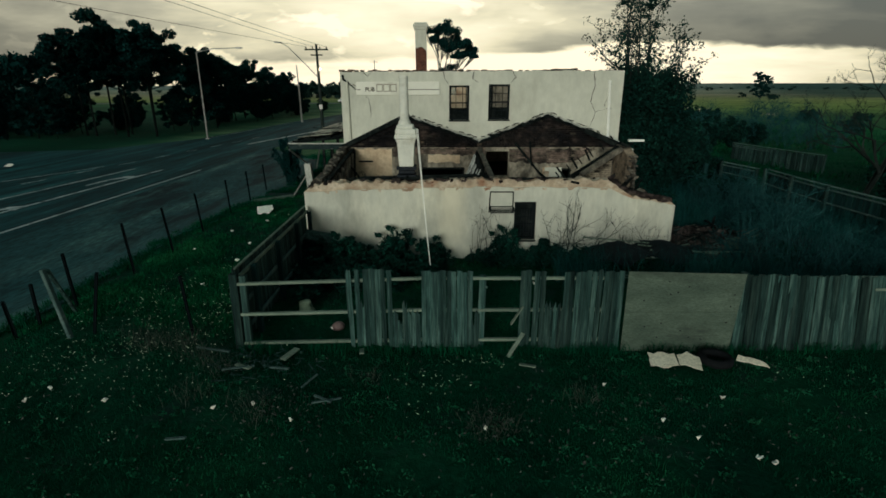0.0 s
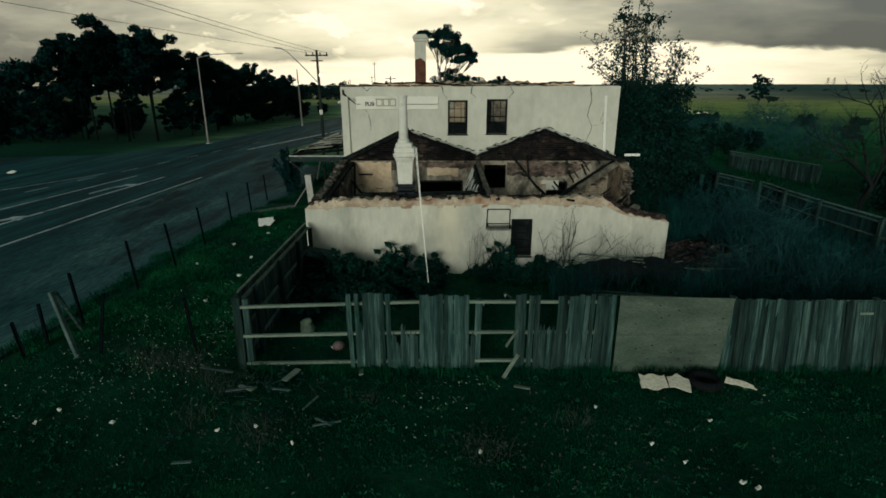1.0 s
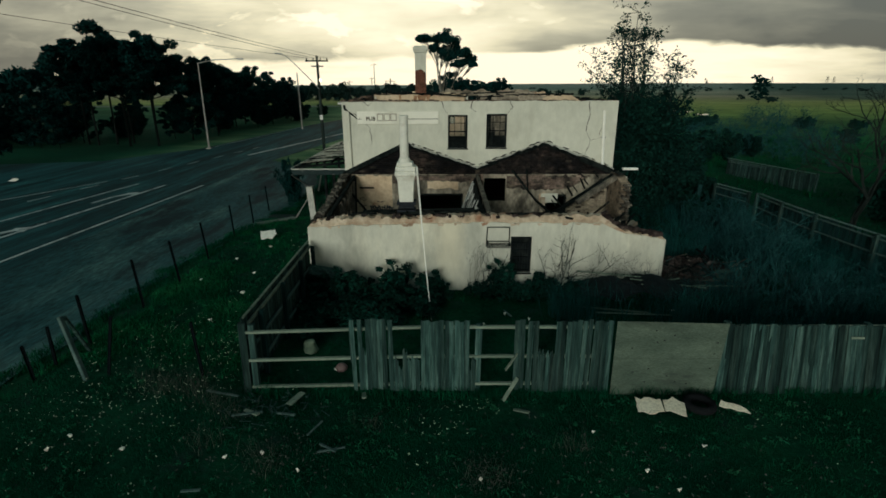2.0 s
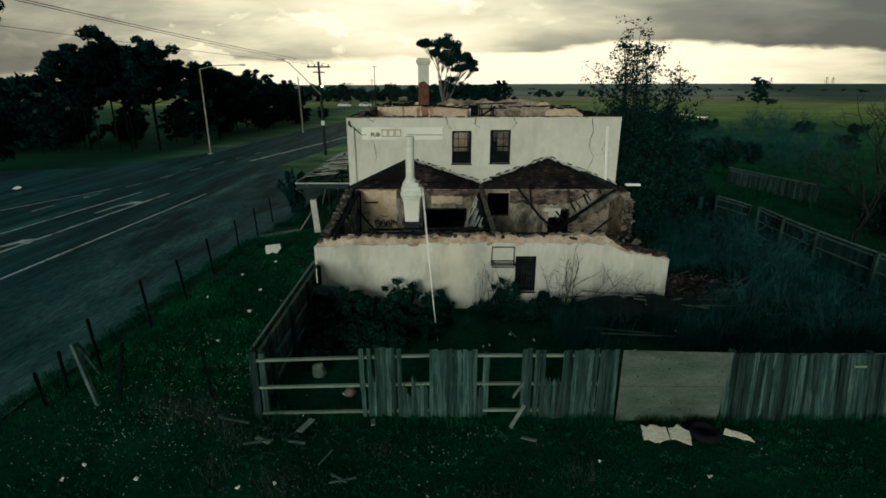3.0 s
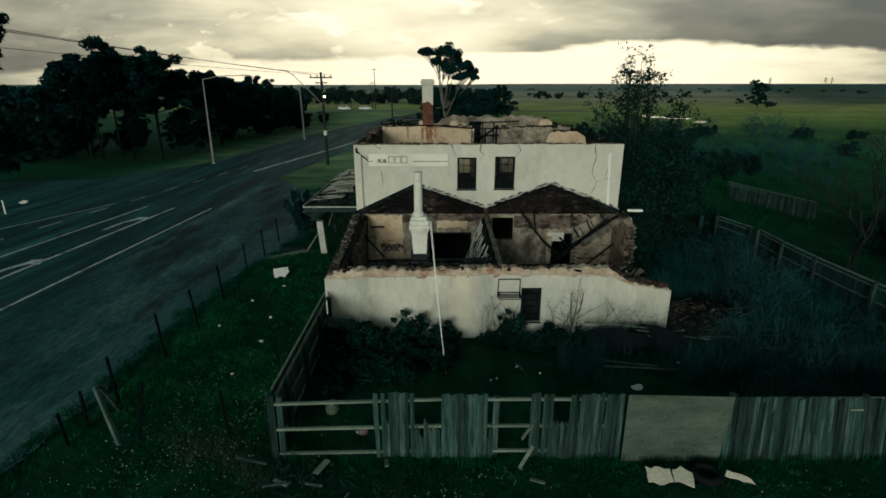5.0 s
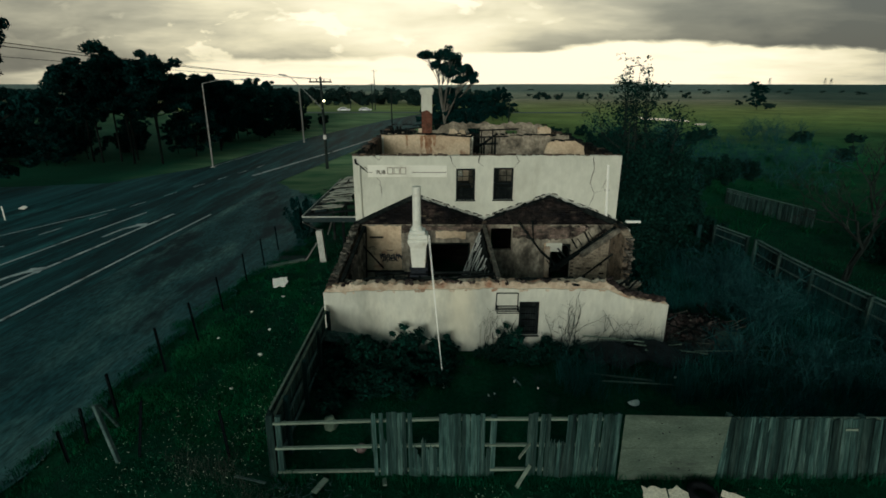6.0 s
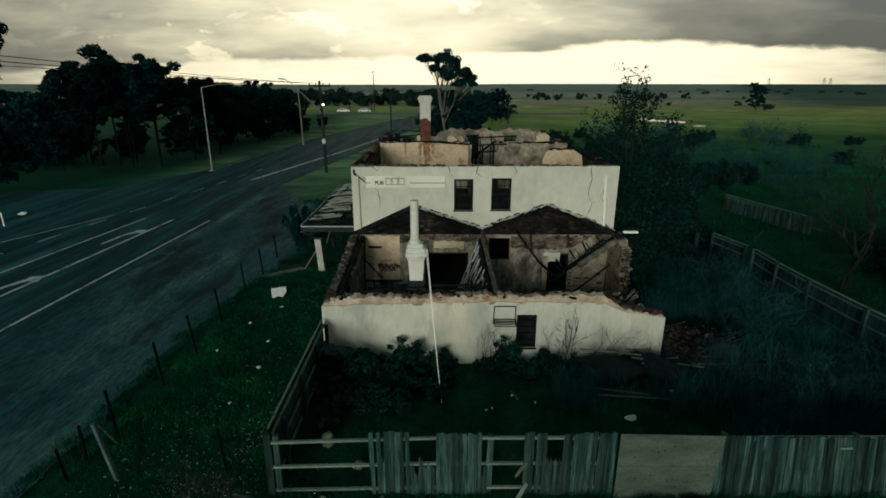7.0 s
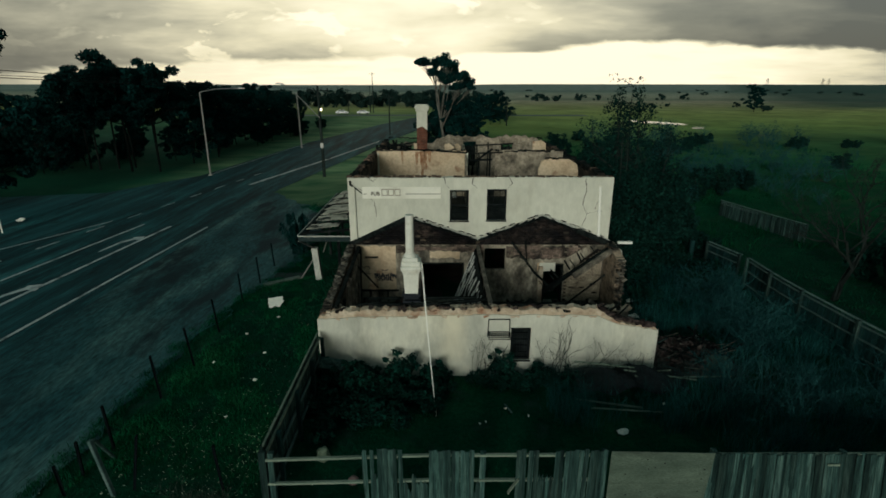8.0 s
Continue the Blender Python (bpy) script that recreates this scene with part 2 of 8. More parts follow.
M_PLY = surface("weathered_plywood", [(0.052, 0.076, 0.060), (0.080, 0.110, 0.086), (0.110, 0.146, 0.113)], scale=1.6, fine=30, bump=0.25, stretch=(0.5, 1, 1.6), stain=(0.037, 0.05, 0.0418), stain_scale=1.4, stain_at=(0.53, 0.7))
M_METAL = surface("dull_galvanised_steel", [(0.25, 0.25, 0.24), (0.38, 0.38, 0.36)], scale=3, fine=40, rough=0.5, metal=0.7, bump=0.1)
M_WHITEMETAL = surface("chalky_white_enamel", [(0.80, 0.79, 0.72), (0.92, 0.91, 0.85)], scale=3, fine=30, rough=0.6, bump=0.1, stain=(0.45, 0.38, 0.28), stain_scale=2.0, stain_at=(0.64, 0.76), grain=0.1)
M_RUST = surface("dark_rusted_steel", [(0.002, 0.004, 0.005), (0.006, 0.010, 0.011)], scale=6, fine=40, rough=0.95, bump=0.3, spec=0.03)
M_DARK = surface("black_painted_frame", [(0.005, 0.007, 0.008), (0.013, 0.017, 0.018)], scale=5, fine=40, rough=0.8, bump=0.1, spec=0.05)
M_ASPHALT = surface("worn_asphalt", [(0.001, 0.011, 0.014), (0.007, 0.050, 0.058), (0.042, 0.165, 0.172)], scale=0.8, fine=9, rough=0.76, bump=0.25, bump_dist=0.01, stretch=(1.3, 0.11, 1), stain=(0.022, 0.092, 0.104), stain_scale=0.22, stain_at=(0.50, 0.70), spec=0.12, grain=0.85)
M_PALEROAD = surface("dry_pale_asphalt", [(0.10, 0.125, 0.120), (0.19, 0.215, 0.205)], scale=0.2, fine=3, rough=0.9, bump=0)
M_LINE = surface("worn_road_paint", [(0.33, 0.37, 0.36), (0.50, 0.55, 0.54), (0.61, 0.66, 0.64)], scale=1.2, fine=14, rough=0.8, bump=0.1, stain=(0.09, 0.095, 0.095), stain_scale=1.6, stain_at=(0.52, 0.70))
M_GRAVEL = surface("dusty_gravel_apron", [(0.006, 0.036, 0.044), (0.022, 0.080, 0.087), (0.095, 0.180, 0.170)], scale=0.5, fine=8, rough=0.8, bump=0.5, stretch=(1, 0.30, 1), stain=(0.006, 0.021, 0.026), stain_scale=0.5, stain_at=(0.50, 0.62), spec=0.12, grain=0.7)
M_GRASS = surface("grass_blades", [(0.002, 0.026, 0.015), (0.004, 0.050, 0.024), (0.012, 0.086, 0.034)], scale=0.5, fine=2.2, rough=0.9, bump=0, island=0.28, spec=0.02)
M_LUSH = surface("lush_verge_grass", [(0.004, 0.046, 0.020), (0.009, 0.088, 0.034), (0.026, 0.150, 0.056)], scale=0.5, fine=2.2, rough=0.9, bump=0, island=0.35, spec=0.02)
M_DRY = surface("dry_grass_stalks", [(0.024, 0.038, 0.031), (0.064, 0.080, 0.064)], scale=1.0, fine=6, rough=0.9, bump=0, island=0.4, spec=0.05)
M_REED = surface("grey_green_weeds", [(0.004, 0.028, 0.027), (0.012, 0.066, 0.063), (0.040, 0.155, 0.147)], scale=0.8, fine=5, rough=0.9, bump=0, island=0.5, spec=0.04)
M_TWIG = surface("bare_grey_twigs", [(0.010, 0.044, 0.046), (0.028, 0.090, 0.092)], scale=2, fine=12, rough=0.95, bump=0, island=0.3, spec=0.04)
M_SHRUB = surface("dark_shrub_leaves", [(0.0015, 0.015, 0.012), (0.004, 0.030, 0.022), (0.010, 0.056, 0.038)], scale=1.2, fine=5, rough=0.8, bump=0, island=0.5, spec=0.06)
M_GUM = surface("eucalypt_leaves", [(0.003, 0.017, 0.0165), (0.0055, 0.028, 0.027), (0.012, 0.046, 0.041)], scale=0.3, fine=2, rough=0.95, bump=0, island=0.4, spec=0.0)
M_LEAF = surface("olive_tree_leaves", [(0.002, 0.0155, 0.0125), (0.005, 0.026, 0.0205), (0.0095, 0.040, 0.0285)], scale=0.5, fine=3, rough=0.85, bump=0, island=0.5, spec=0.05)
M_BARK = surface("dark_grey_bark", [(0.0075, 0.012, 0.011), (0.0165, 0.024, 0.022), (0.03375, 0.045, 0.04)], scale=1.5, fine=9, bump=0.5, stretch=(1, 1, 0.3), spec=0.1)
M_PALEBARK = surface("pale_gum_bark", [(0.04, 0.04, 0.035), (0.11, 0.105, 0.09), (0.20, 0.19, 0.165)], scale=1.0, fine=7, bump=0.3, stretch=(1, 1, 0.3))
M_LITTER = surface("crumpled_white_litter", [(0.84, 0.82, 0.73), (0.94, 0.92, 0.84)], scale=6, fine=30, rough=0.8, bump=0.3, vary=0.2)
M_EDGING = surface("mossy_grey_concrete", [(0.09, 0.125, 0.112), (0.17, 0.215, 0.19)], scale=2.0, fine=14, rough=0.9, bump=0.4, grain=0.4)
M_SHEET = surface("cream_fibre_sheet", [(0.66, 0.61, 0.48), (0.85, 0.79, 0.65)], scale=2.0, fine=20, rough=0.85, bump=0.25, stain=(0.20, 0.17, 0.11), stain_scale=4.0, stain_at=(0.6, 0.7))
M_TYRE = surface("perished_black_rubber", [(0.006, 0.007, 0.00825), (0.0132, 0.0154, 0.01725)], scale=5, fine=30, rough=0.95, spec=0.05, bump=0.3)
M_FLOWER = surface("white_daisy_heads", [(0.30, 0.38, 0.26), (0.52, 0.60, 0.48)], scale=1.5, fine=8, rough=0.8, bump=0, island=0.3)
M_YELLOW = surface("pale_yellow_flower_heads", [(0.30, 0.44, 0.28), (0.46, 0.60, 0.42)], scale=1.5, fine=8, rough=0.8, bump=0, island=0.25)
M_BOARDS = surface("burnt_floor_boards", [(0.015, 0.0162, 0.0152), (0.0375, 0.0378, 0.03325), (0.075, 0.072, 0.057)], scale=1.2, fine=8, bump=0.4)
M_AWNING = surface("peeling_verandah_sheet", [(0.30, 0.29, 0.24), (0.54, 0.51, 0.42), (0.70, 0.66, 0.55)], scale=1.1, fine=16, bump=0.3, stain=(0.02, 0.025, 0.024), stain_scale=1.2, stain_at=(0.54, 0.60))
M_CARPAINT = surface("white_car_paint", [(0.70, 0.70, 0.70), (0.78, 0.78, 0.78)], scale=1, fine=10, rough=0.3, bump=0, spec=0.5)
M_GRAFFITI = surface("sprayed_dark_paint", [(0.008, 0.018, 0.028), (0.02, 0.035, 0.05)], scale=6, fine=30, rough=0.8, bump=0)
M_SIGN = surface("faded_cream_sign", [(0.70, 0.69, 0.60), (0.80, 0.78, 0.69)], scale=1.0, fine=6, rough=0.6, bump=0.02, stain=(0.56, 0.54, 0.46), stain_scale=1.2, stain_at=(0.55, 0.75), grain=0.06)
M_SIGNINK = surface("faded_brown_lettering", [(0.06, 0.052, 0.04), (0.12, 0.105, 0.08)], scale=5, fine=30, rough=0.7, bump=0)
M_CRACK = surface("dark_open_crack", [(0.09, 0.085, 0.073), (0.18, 0.17, 0.145)], scale=5, fine=30, rough=0.95, bump=0)
M_BLACKSHEET = surface("sagging_black_sheeting", [(0.0042, 0.0072, 0.009), (0.014, 0.0207, 0.023)], scale=3, fine=14, rough=0.8, bump=0.5, bump_dist=0.05, spec=0.1)


def glass_material():
    m = bpy.data.materials.new("dirty_window_glass")
    m.use_nodes = True
    b = m.node_tree.nodes["Principled BSDF"]
    b.inputs["Base Color"].default_value = (0.55, 0.6, 0.58, 1)
    b.inputs["Roughness"].default_value = 0.12
    b.inputs["Transmission Weight"].default_value = 0.9
    return m


M_FENCE_DARK = surface("dark_teal_paling", [(0.004, 0.019, 0.020), (0.009, 0.032, 0.032), (0.018, 0.052, 0.050)], scale=2.2, fine=20, bump=0.4, stretch=(3, 3, 0.35), vary=0.4)
M_CHARWALL = surface("charred_plaster_wall", [(0.014, 0.014, 0.013), (0.04, 0.034, 0.028), (0.13, 0.10, 0.07)], scale=1.6, fine=9, bump=0.5, stain=(0.012, 0.012, 0.012), stain_scale=1.1, stain_at=(0.48, 0.6))
M_GLASS = glass_material()


def water_material():
    m = bpy.data.materials.new("still_pond_water")
    m.use_nodes = True
    t = m.node_tree
    b = t.nodes["Principled BSDF"]
    b.inputs["Base Color"].default_value = (0.03, 0.04, 0.04, 1)
    b.inputs["Roughness"].default_value = 0.08
    geo = t.nodes.new("ShaderNodeNewGeometry")
    n = node(t, "ShaderNodeTexNoise", Scale=1.5, Detail=3.0)
    link(t, geo.outputs["Position"], n.inputs["Vector"])
    bp = t.nodes.new("ShaderNodeBump")
    bp.inputs["Strength"].default_value = 0.05
    link(t, n.outputs[0], bp.inputs["Height"])
    link(t, bp.outputs[0], b.inputs["Normal"])
    return m


M_WATER = water_material()


def ground_material():
    """Lawn and weeds near by, brighter paddocks beyond with haze painted in, with bare soil patches."""
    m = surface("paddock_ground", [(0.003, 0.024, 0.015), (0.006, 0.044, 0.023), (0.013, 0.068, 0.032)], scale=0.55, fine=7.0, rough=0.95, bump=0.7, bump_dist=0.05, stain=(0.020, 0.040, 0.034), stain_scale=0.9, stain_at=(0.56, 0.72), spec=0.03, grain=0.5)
    t = m.node_tree
    b = t.nodes["Principled BSDF"]
    near = b.inputs["Base Color"].links[0].from_socket
    geo = t.nodes.new("ShaderNodeNewGeometry")
    sep = t.nodes.new("ShaderNodeSeparateXYZ")
    link(t, geo.outputs["Position"], sep.inputs[0])
    n = node(t, "ShaderNodeTexNoise", Scale=0.012, Detail=5.0)
    link(t, geo.outputs["Position"], n.inputs["Vector"])
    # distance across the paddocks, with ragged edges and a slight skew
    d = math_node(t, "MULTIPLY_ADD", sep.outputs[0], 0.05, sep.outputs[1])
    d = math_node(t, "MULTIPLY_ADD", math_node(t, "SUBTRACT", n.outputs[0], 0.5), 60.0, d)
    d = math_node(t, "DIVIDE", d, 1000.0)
    # the farthest stops are paled and greyed to paint in distance haze
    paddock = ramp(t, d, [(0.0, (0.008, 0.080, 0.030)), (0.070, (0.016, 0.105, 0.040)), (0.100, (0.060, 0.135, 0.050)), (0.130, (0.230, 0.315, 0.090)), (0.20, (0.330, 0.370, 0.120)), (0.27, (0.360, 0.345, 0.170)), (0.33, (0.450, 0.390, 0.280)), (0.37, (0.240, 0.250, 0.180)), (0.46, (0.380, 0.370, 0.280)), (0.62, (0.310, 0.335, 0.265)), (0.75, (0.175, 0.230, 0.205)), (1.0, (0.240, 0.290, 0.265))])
    # lighter rank patches
    n4 = node(t, "ShaderNodeTexNoise", Scale=0.22, Detail=5.0, Roughness=0.6)
    mp4 = t.nodes.new("ShaderNodeMapping")
    mp4.inputs["Scale"].default_value = (0.6, 1.5, 1.0)
    link(t, geo.outputs["Position"], mp4.inputs[0])
    link(t, mp4.outputs[0], n4.inputs["Vector"])
    paddock = mix(t, math_node(t, "MULTIPLY", ramp(t, n4.outputs[0], [(0.50, 0.0), (0.66, 1.0)]), 0.6), paddock, (0.085, 0.150, 0.062))
    paddock = mix(t, math_node(t, "MULTIPLY", ramp(t, n4.outputs[0], [(0.30, 1.0), (0.44, 0.0)]), 0.45), paddock, (0.008, 0.055, 0.028))
    # a dark crop in the far fields to the east
    east = math_node(t, "MULTIPLY", ramp(t, math_node(t, "DIVIDE", math_node(t, "MULTIPLY_ADD", sep.outputs[1], -0.52, sep.outputs[0]), 1000.0), [(0.0, 0.0), (0.07, 1.0)]), ramp(t, d, [(0.235, 0.0), (0.26, 1.0)]))
    paddock = mix(t, math_node(t, "MULTIPLY", east, 0.8), paddock, (0.028, 0.078, 0.068))
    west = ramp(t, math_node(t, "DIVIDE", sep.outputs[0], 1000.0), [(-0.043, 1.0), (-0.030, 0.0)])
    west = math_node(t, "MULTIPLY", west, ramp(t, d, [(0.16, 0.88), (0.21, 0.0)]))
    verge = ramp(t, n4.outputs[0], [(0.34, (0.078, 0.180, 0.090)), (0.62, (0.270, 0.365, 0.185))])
    # shade of the gums painted in: the verge turns dark green westwards
    out_of_tree_shade = ramp(t, math_node(t, "MULTIPLY_ADD", sep.outputs[0], 1 / 60, 1.0), [(0.44, 0.0), (0.60, 1.0)])
    verge = mix(t, out_of_tree_shade, (0.016, 0.078, 0.047), verge)
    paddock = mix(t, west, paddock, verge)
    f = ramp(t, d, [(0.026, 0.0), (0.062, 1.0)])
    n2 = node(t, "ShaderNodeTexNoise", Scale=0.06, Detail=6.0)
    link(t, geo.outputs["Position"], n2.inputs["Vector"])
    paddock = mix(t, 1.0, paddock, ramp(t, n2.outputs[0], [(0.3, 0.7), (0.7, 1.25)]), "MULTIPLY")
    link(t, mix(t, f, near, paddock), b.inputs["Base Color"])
    return m


M_GROUND = ground_material()


# ---- building helpers ----
class Build:
    """Collects faces for one mesh."""

    def __init__(self):
        self.v, self.f = [], []

    def add(self, verts, faces):
        k = len(self.v)
        self.v += [tuple(p) for p in verts]
        self.f += [tuple(i + k for i in q) for q in faces]
        return self

    def box(self, c, s, m=None):
        hx, hy, hz = s[0] / 2, s[1] / 2, s[2] / 2
        vs = [Vector((a * hx, b * hy, d * hz)) for d in (-1, 1) for b in (-1, 1) for a in (-1, 1)]
        if m is not None:
            vs = [m @ p for p in vs]
        return self.add([p + Vector(c) for p in vs], [(0, 2, 3, 1), (4, 5, 7, 6), (0, 1, 5, 4), (2, 6, 7, 3), (0, 4, 6, 2), (1, 3, 7, 5)])

    def beam(self, a, b, w, h):
        """A squared timber from a to b."""
        a, b = Vector(a), Vector(b)
        d = b - a
        q = d.to_track_quat("Z", "Y").to_matrix()
        return self.box((a + b) / 2, (w, h, d.length), q)

    def tube(self, pts, radii, n=6, cap=True):
        pts = [Vector(p) for p in pts]
        k = len(self.v)
        for i, p in enumerate(pts):
            d = (pts[min(i + 1, len(pts) - 1)] - pts[max(i - 1, 0)])
            q = d.to_track_quat("Z", "Y").to_matrix() if d.length > 1e-9 else Matrix.Identity(3)
            for j in range(n):
                a = 2 * math.pi * j / n
                self.v.append(tuple(p + q @ Vector((math.cos(a) * radii[i], math.sin(a) * radii[i], 0))))
        for i in range(len(pts) - 1):
            for j in range(n):
                a, b = k + i * n + j, k + i * n + (j + 1) % n
                self.f.append((a, b, b + n, a + n))
        if cap:
            self.f.append(tuple(k + j for j in reversed(range(n))))
            self.f.append(tuple(k + (len(pts) - 1) * n + j for j in range(n)))
        return self

    def lathe(self, profile, n=16, centre=(0, 0)):
        k = len(self.v)
        for r, z in profile:
            for j in range(n):
                a = 2 * math.pi * j / n
                self.v.append((centre[0] + r * math.cos(a), centre[1] + r * math.sin(a), z))
        for i in range(len(profile) - 1):
            for j in range(n):
                a, b = k + i * n + j, k + i * n + (j + 1) % n
                self.f.append((a, b, b + n, a + n))
        self.f.append(tuple(k + j for j in reversed(range(n))))
        self.f.append(tuple(k + (len(profile) - 1) * n + j for j in range(n)))
        return self

    def slab(self, outer, holes, place, depth):
        """A plate: outer outline and holes in 2D, place(u, v, w) gives the point, w runs 0 to depth."""
        from mathutils.geometry import tessellate_polygon
        loops = [[Vector((u, v, 0)) for u, v in lp] for lp in (outer, *holes)]
        flat = [p for lp in loops for p in lp]
        tris = tessellate_polygon(loops)
        n = len(flat)
        verts = [place(p.x, p.y, 0) for p in flat] + [place(p.x, p.y, depth) for p in flat]
        faces = [tuple(t) for t in tris] + [tuple(i + n for i in reversed(t)) for t in tris]
        s = 0
        for lp in loops:
            for i in range(len(lp)):
                a, b = s + i, s + (i + 1) % len(lp)
                faces.append((a, b, b + n, a + n))
            s += len(lp)
        return self.add(verts, faces)


def shape(name, build, material, smooth_faces=False, bevel=0.0):
    me = bpy.data.meshes.new(name)
    me.from_pydata(build.v, [], build.f)
    me.materials.append(material)
    bm = bmesh.new()
    bm.from_mesh(me)
    bmesh.ops.recalc_face_normals(bm, faces=bm.faces)
    if bevel:
        bmesh.ops.bevel(bm, geom=bm.edges[:], offset=bevel, segments=1, affect="EDGES", clamp_overlap=True)
    bm.to_mesh(me)
    bm.free()
    if smooth_faces:
        me.shade_smooth()
    return me


def part(name, build, material, parent, label="", world_coords=True, **kw):
    """ONE mesh object under a thing or a part."""
    ob = new(name, build if isinstance(build, bpy.types.Mesh) else shape(name, build, material, **kw))
    ob.parent = parent
    if world_coords and parent.parent is None:
        ob.matrix_parent_inverse = parent.matrix_basis.inverted()
    if label:
        ob["label"] = label
    return ob


def thing(name, at, label, category, group="", kind=""):
    """An Empty at the base of a thing."""
    ob = new(name)
    ob.empty_display_size = 0.2
    ob.matrix_basis = Matrix.Translation(at)
    return tagged(ob, label, category, group, kind)


def single(name, build, material, label, category, group="", kind="", **kw):
    return tagged(new(name, shape(name, build, material, **kw)), label, category, group, kind)


def jag(pts, step, amp, rng):
    """A ragged line through pts."""
    out = []
    for (u0, v0), (u1, v1) in zip(pts, pts[1:]):
        k = max(1, int(math.hypot(u1 - u0, v1 - v0) / step))
        for i in range(k):
            s = i / k
            out.append((u0 + (u1 - u0) * s, v0 + (v1 - v0) * s + (rng.uniform(-amp, amp) if i or out else 0)))
    out.append(pts[-1])
    return out


def rect(u0, v0, u1, v1):
    return [(u0, v0), (u1, v0), (u1, v1), (u0, v1)]


def xz(y0, d=1):
    return lambda u, v, w: (u, y0 + w * d, v)


def yz(x0, d=1):
    return lambda u, v, w: (x0 + w * d, u, v)


def cloud_mesh(name, verts, faces, material):
    me = bpy.data.meshes.new(name)
    me.from_pydata(verts.tolist() if hasattr(verts, "tolist") else verts, [], faces.tolist() if hasattr(faces, "tolist") else faces)
    me.materials.append(material)
    return me


def blades(rng, xy, z, height, width, lean):
    """Grass: one bent blade of two faces at each place."""
    n = len(xy)
    a = rng.uniform(0, 2 * np.pi, n)
    h = height * rng.uniform(0.5, 1.3, n)
    w = width * rng.uniform(0.6, 1.3, n)
    l = lean * rng.uniform(0.2, 1.4, n) * h
    b = rng.uniform(0, 2 * np.pi, n)
    side = np.stack([np.cos(a), np.sin(a)], 1) * w[:, None] / 2
    way = np.stack([np.cos(b), np.sin(b)], 1) * l[:, None]
    v = np.zeros((n, 5, 3))
    v[:, 0, :2], v[:, 1, :2] = xy - side, xy + side
    v[:, 2, :2], v[:, 3, :2] = xy + side * 0.7 + way * 0.35, xy - side * 0.7 + way * 0.35
    v[:, 4, :2] = xy + way
    v[:, 0, 2] = v[:, 1, 2] = z - 0.02
    v[:, 2, 2] = v[:, 3, 2] = z + h * 0.6
    v[:, 4, 2] = z + h
    k = np.arange(n)[:, None] * 5
    faces = [tuple(q) for q in np.concatenate([k + [0, 1, 2, 3]], 1).tolist()] + [tuple(q) for q in (k + [3, 2, 4]).tolist()]
    return v.reshape(-1, 3), faces


def leaves(rng, centres, radii, per, size, squash=0.8):
    """Leaf cards of four corners, scattered through clumps, denser towards their rims."""
    c = np.repeat(np.asarray(centres), per, axis=0)
    r = np.repeat(np.asarray(radii), per)
    n = len(c)
    d = rng.normal(size=(n, 3))
    d /= np.linalg.norm(d, axis=1)[:, None]
    d[:, 2] *= squash
    p = c + d * (r * rng.uniform(0.15, 1.0, n) ** 0.6)[:, None]
    u = rng.normal(size=(n, 3))
    u /= np.linalg.norm(u, axis=1)[:, None]
    w = np.cross(u, rng.normal(size=(n, 3)))
    w /= np.linalg.norm(w, axis=1)[:, None]
    s = size * rng.uniform(0.5, 1.4, n)[:, None]
    v = np.stack([p - u * s, p + w * s * 0.45, p + u * s, p - w * s * 0.45], 1)
    return v.reshape(-1, 3), np.arange(n * 4).reshape(-1, 4)


def limb(rng, a, b, bend, steps=5):
    a, b = Vector(a), Vector(b)
    off = Vector(rng.normal(size=3)) * bend
    return [a.lerp(b, i / steps) + off * math.sin(math.pi * i / steps) for i in range(steps + 1)]


# ---- ground, road ----
def build_ground():
    xs = sorted(set([-4200, -2400, -1400, -800, -500, -320, -220, -160, -120, -95, -75, -60, -50, -42, -36, -32] + [x * 0.5 for x in range(-58, 70)] + [36, 40, 46, 54, 64, 80, 100, 130, 170, 230, 320, 500, 800, 1400, 2400, 4200]))
    ys = sorted(set([-4200, -1500, -500, -200, -80, -40, -20, -12, -6, -2] + [y * 0.5 for y in range(0, 100)] + [51, 53, 56, 60, 65, 72, 80, 90, 105, 125, 150, 180, 220, 280, 360, 480, 650, 900, 1300, 2000, 3000, 4300]))
    b = Build()
    b.v = [(x, y, ground_z(x, y)) for y in ys for x in xs]
    n = len(xs)
    b.f = [(j * n + i, j * n + i + 1, (j + 1) * n + i + 1, (j + 1) * n + i) for j in range(len(ys) - 1) for i in range(n - 1)]
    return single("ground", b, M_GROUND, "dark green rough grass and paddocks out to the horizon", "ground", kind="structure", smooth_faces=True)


def interp(table, v):
    for (a, x0), (b, x1) in zip(table, table[1:]):
        if v <= b:
            return x0 + (x1 - x0) * max(0.0, (v - a)) / (b - a)
    return table[-1][1]


ROAD_LEFT = [(-40, -120), (44, -120), (46.5, -60), (48, -41), (50, -33), (60, -28), (94, -24.4), (140, -15.5), (176, -6), (230, 16)]
ROAD_RIGHT = [(-40, -17.5), (40, -17), (52, -16.4), (83, -11.8), (99, -9.6), (140, -1.5), (176, 9), (230, 32)]


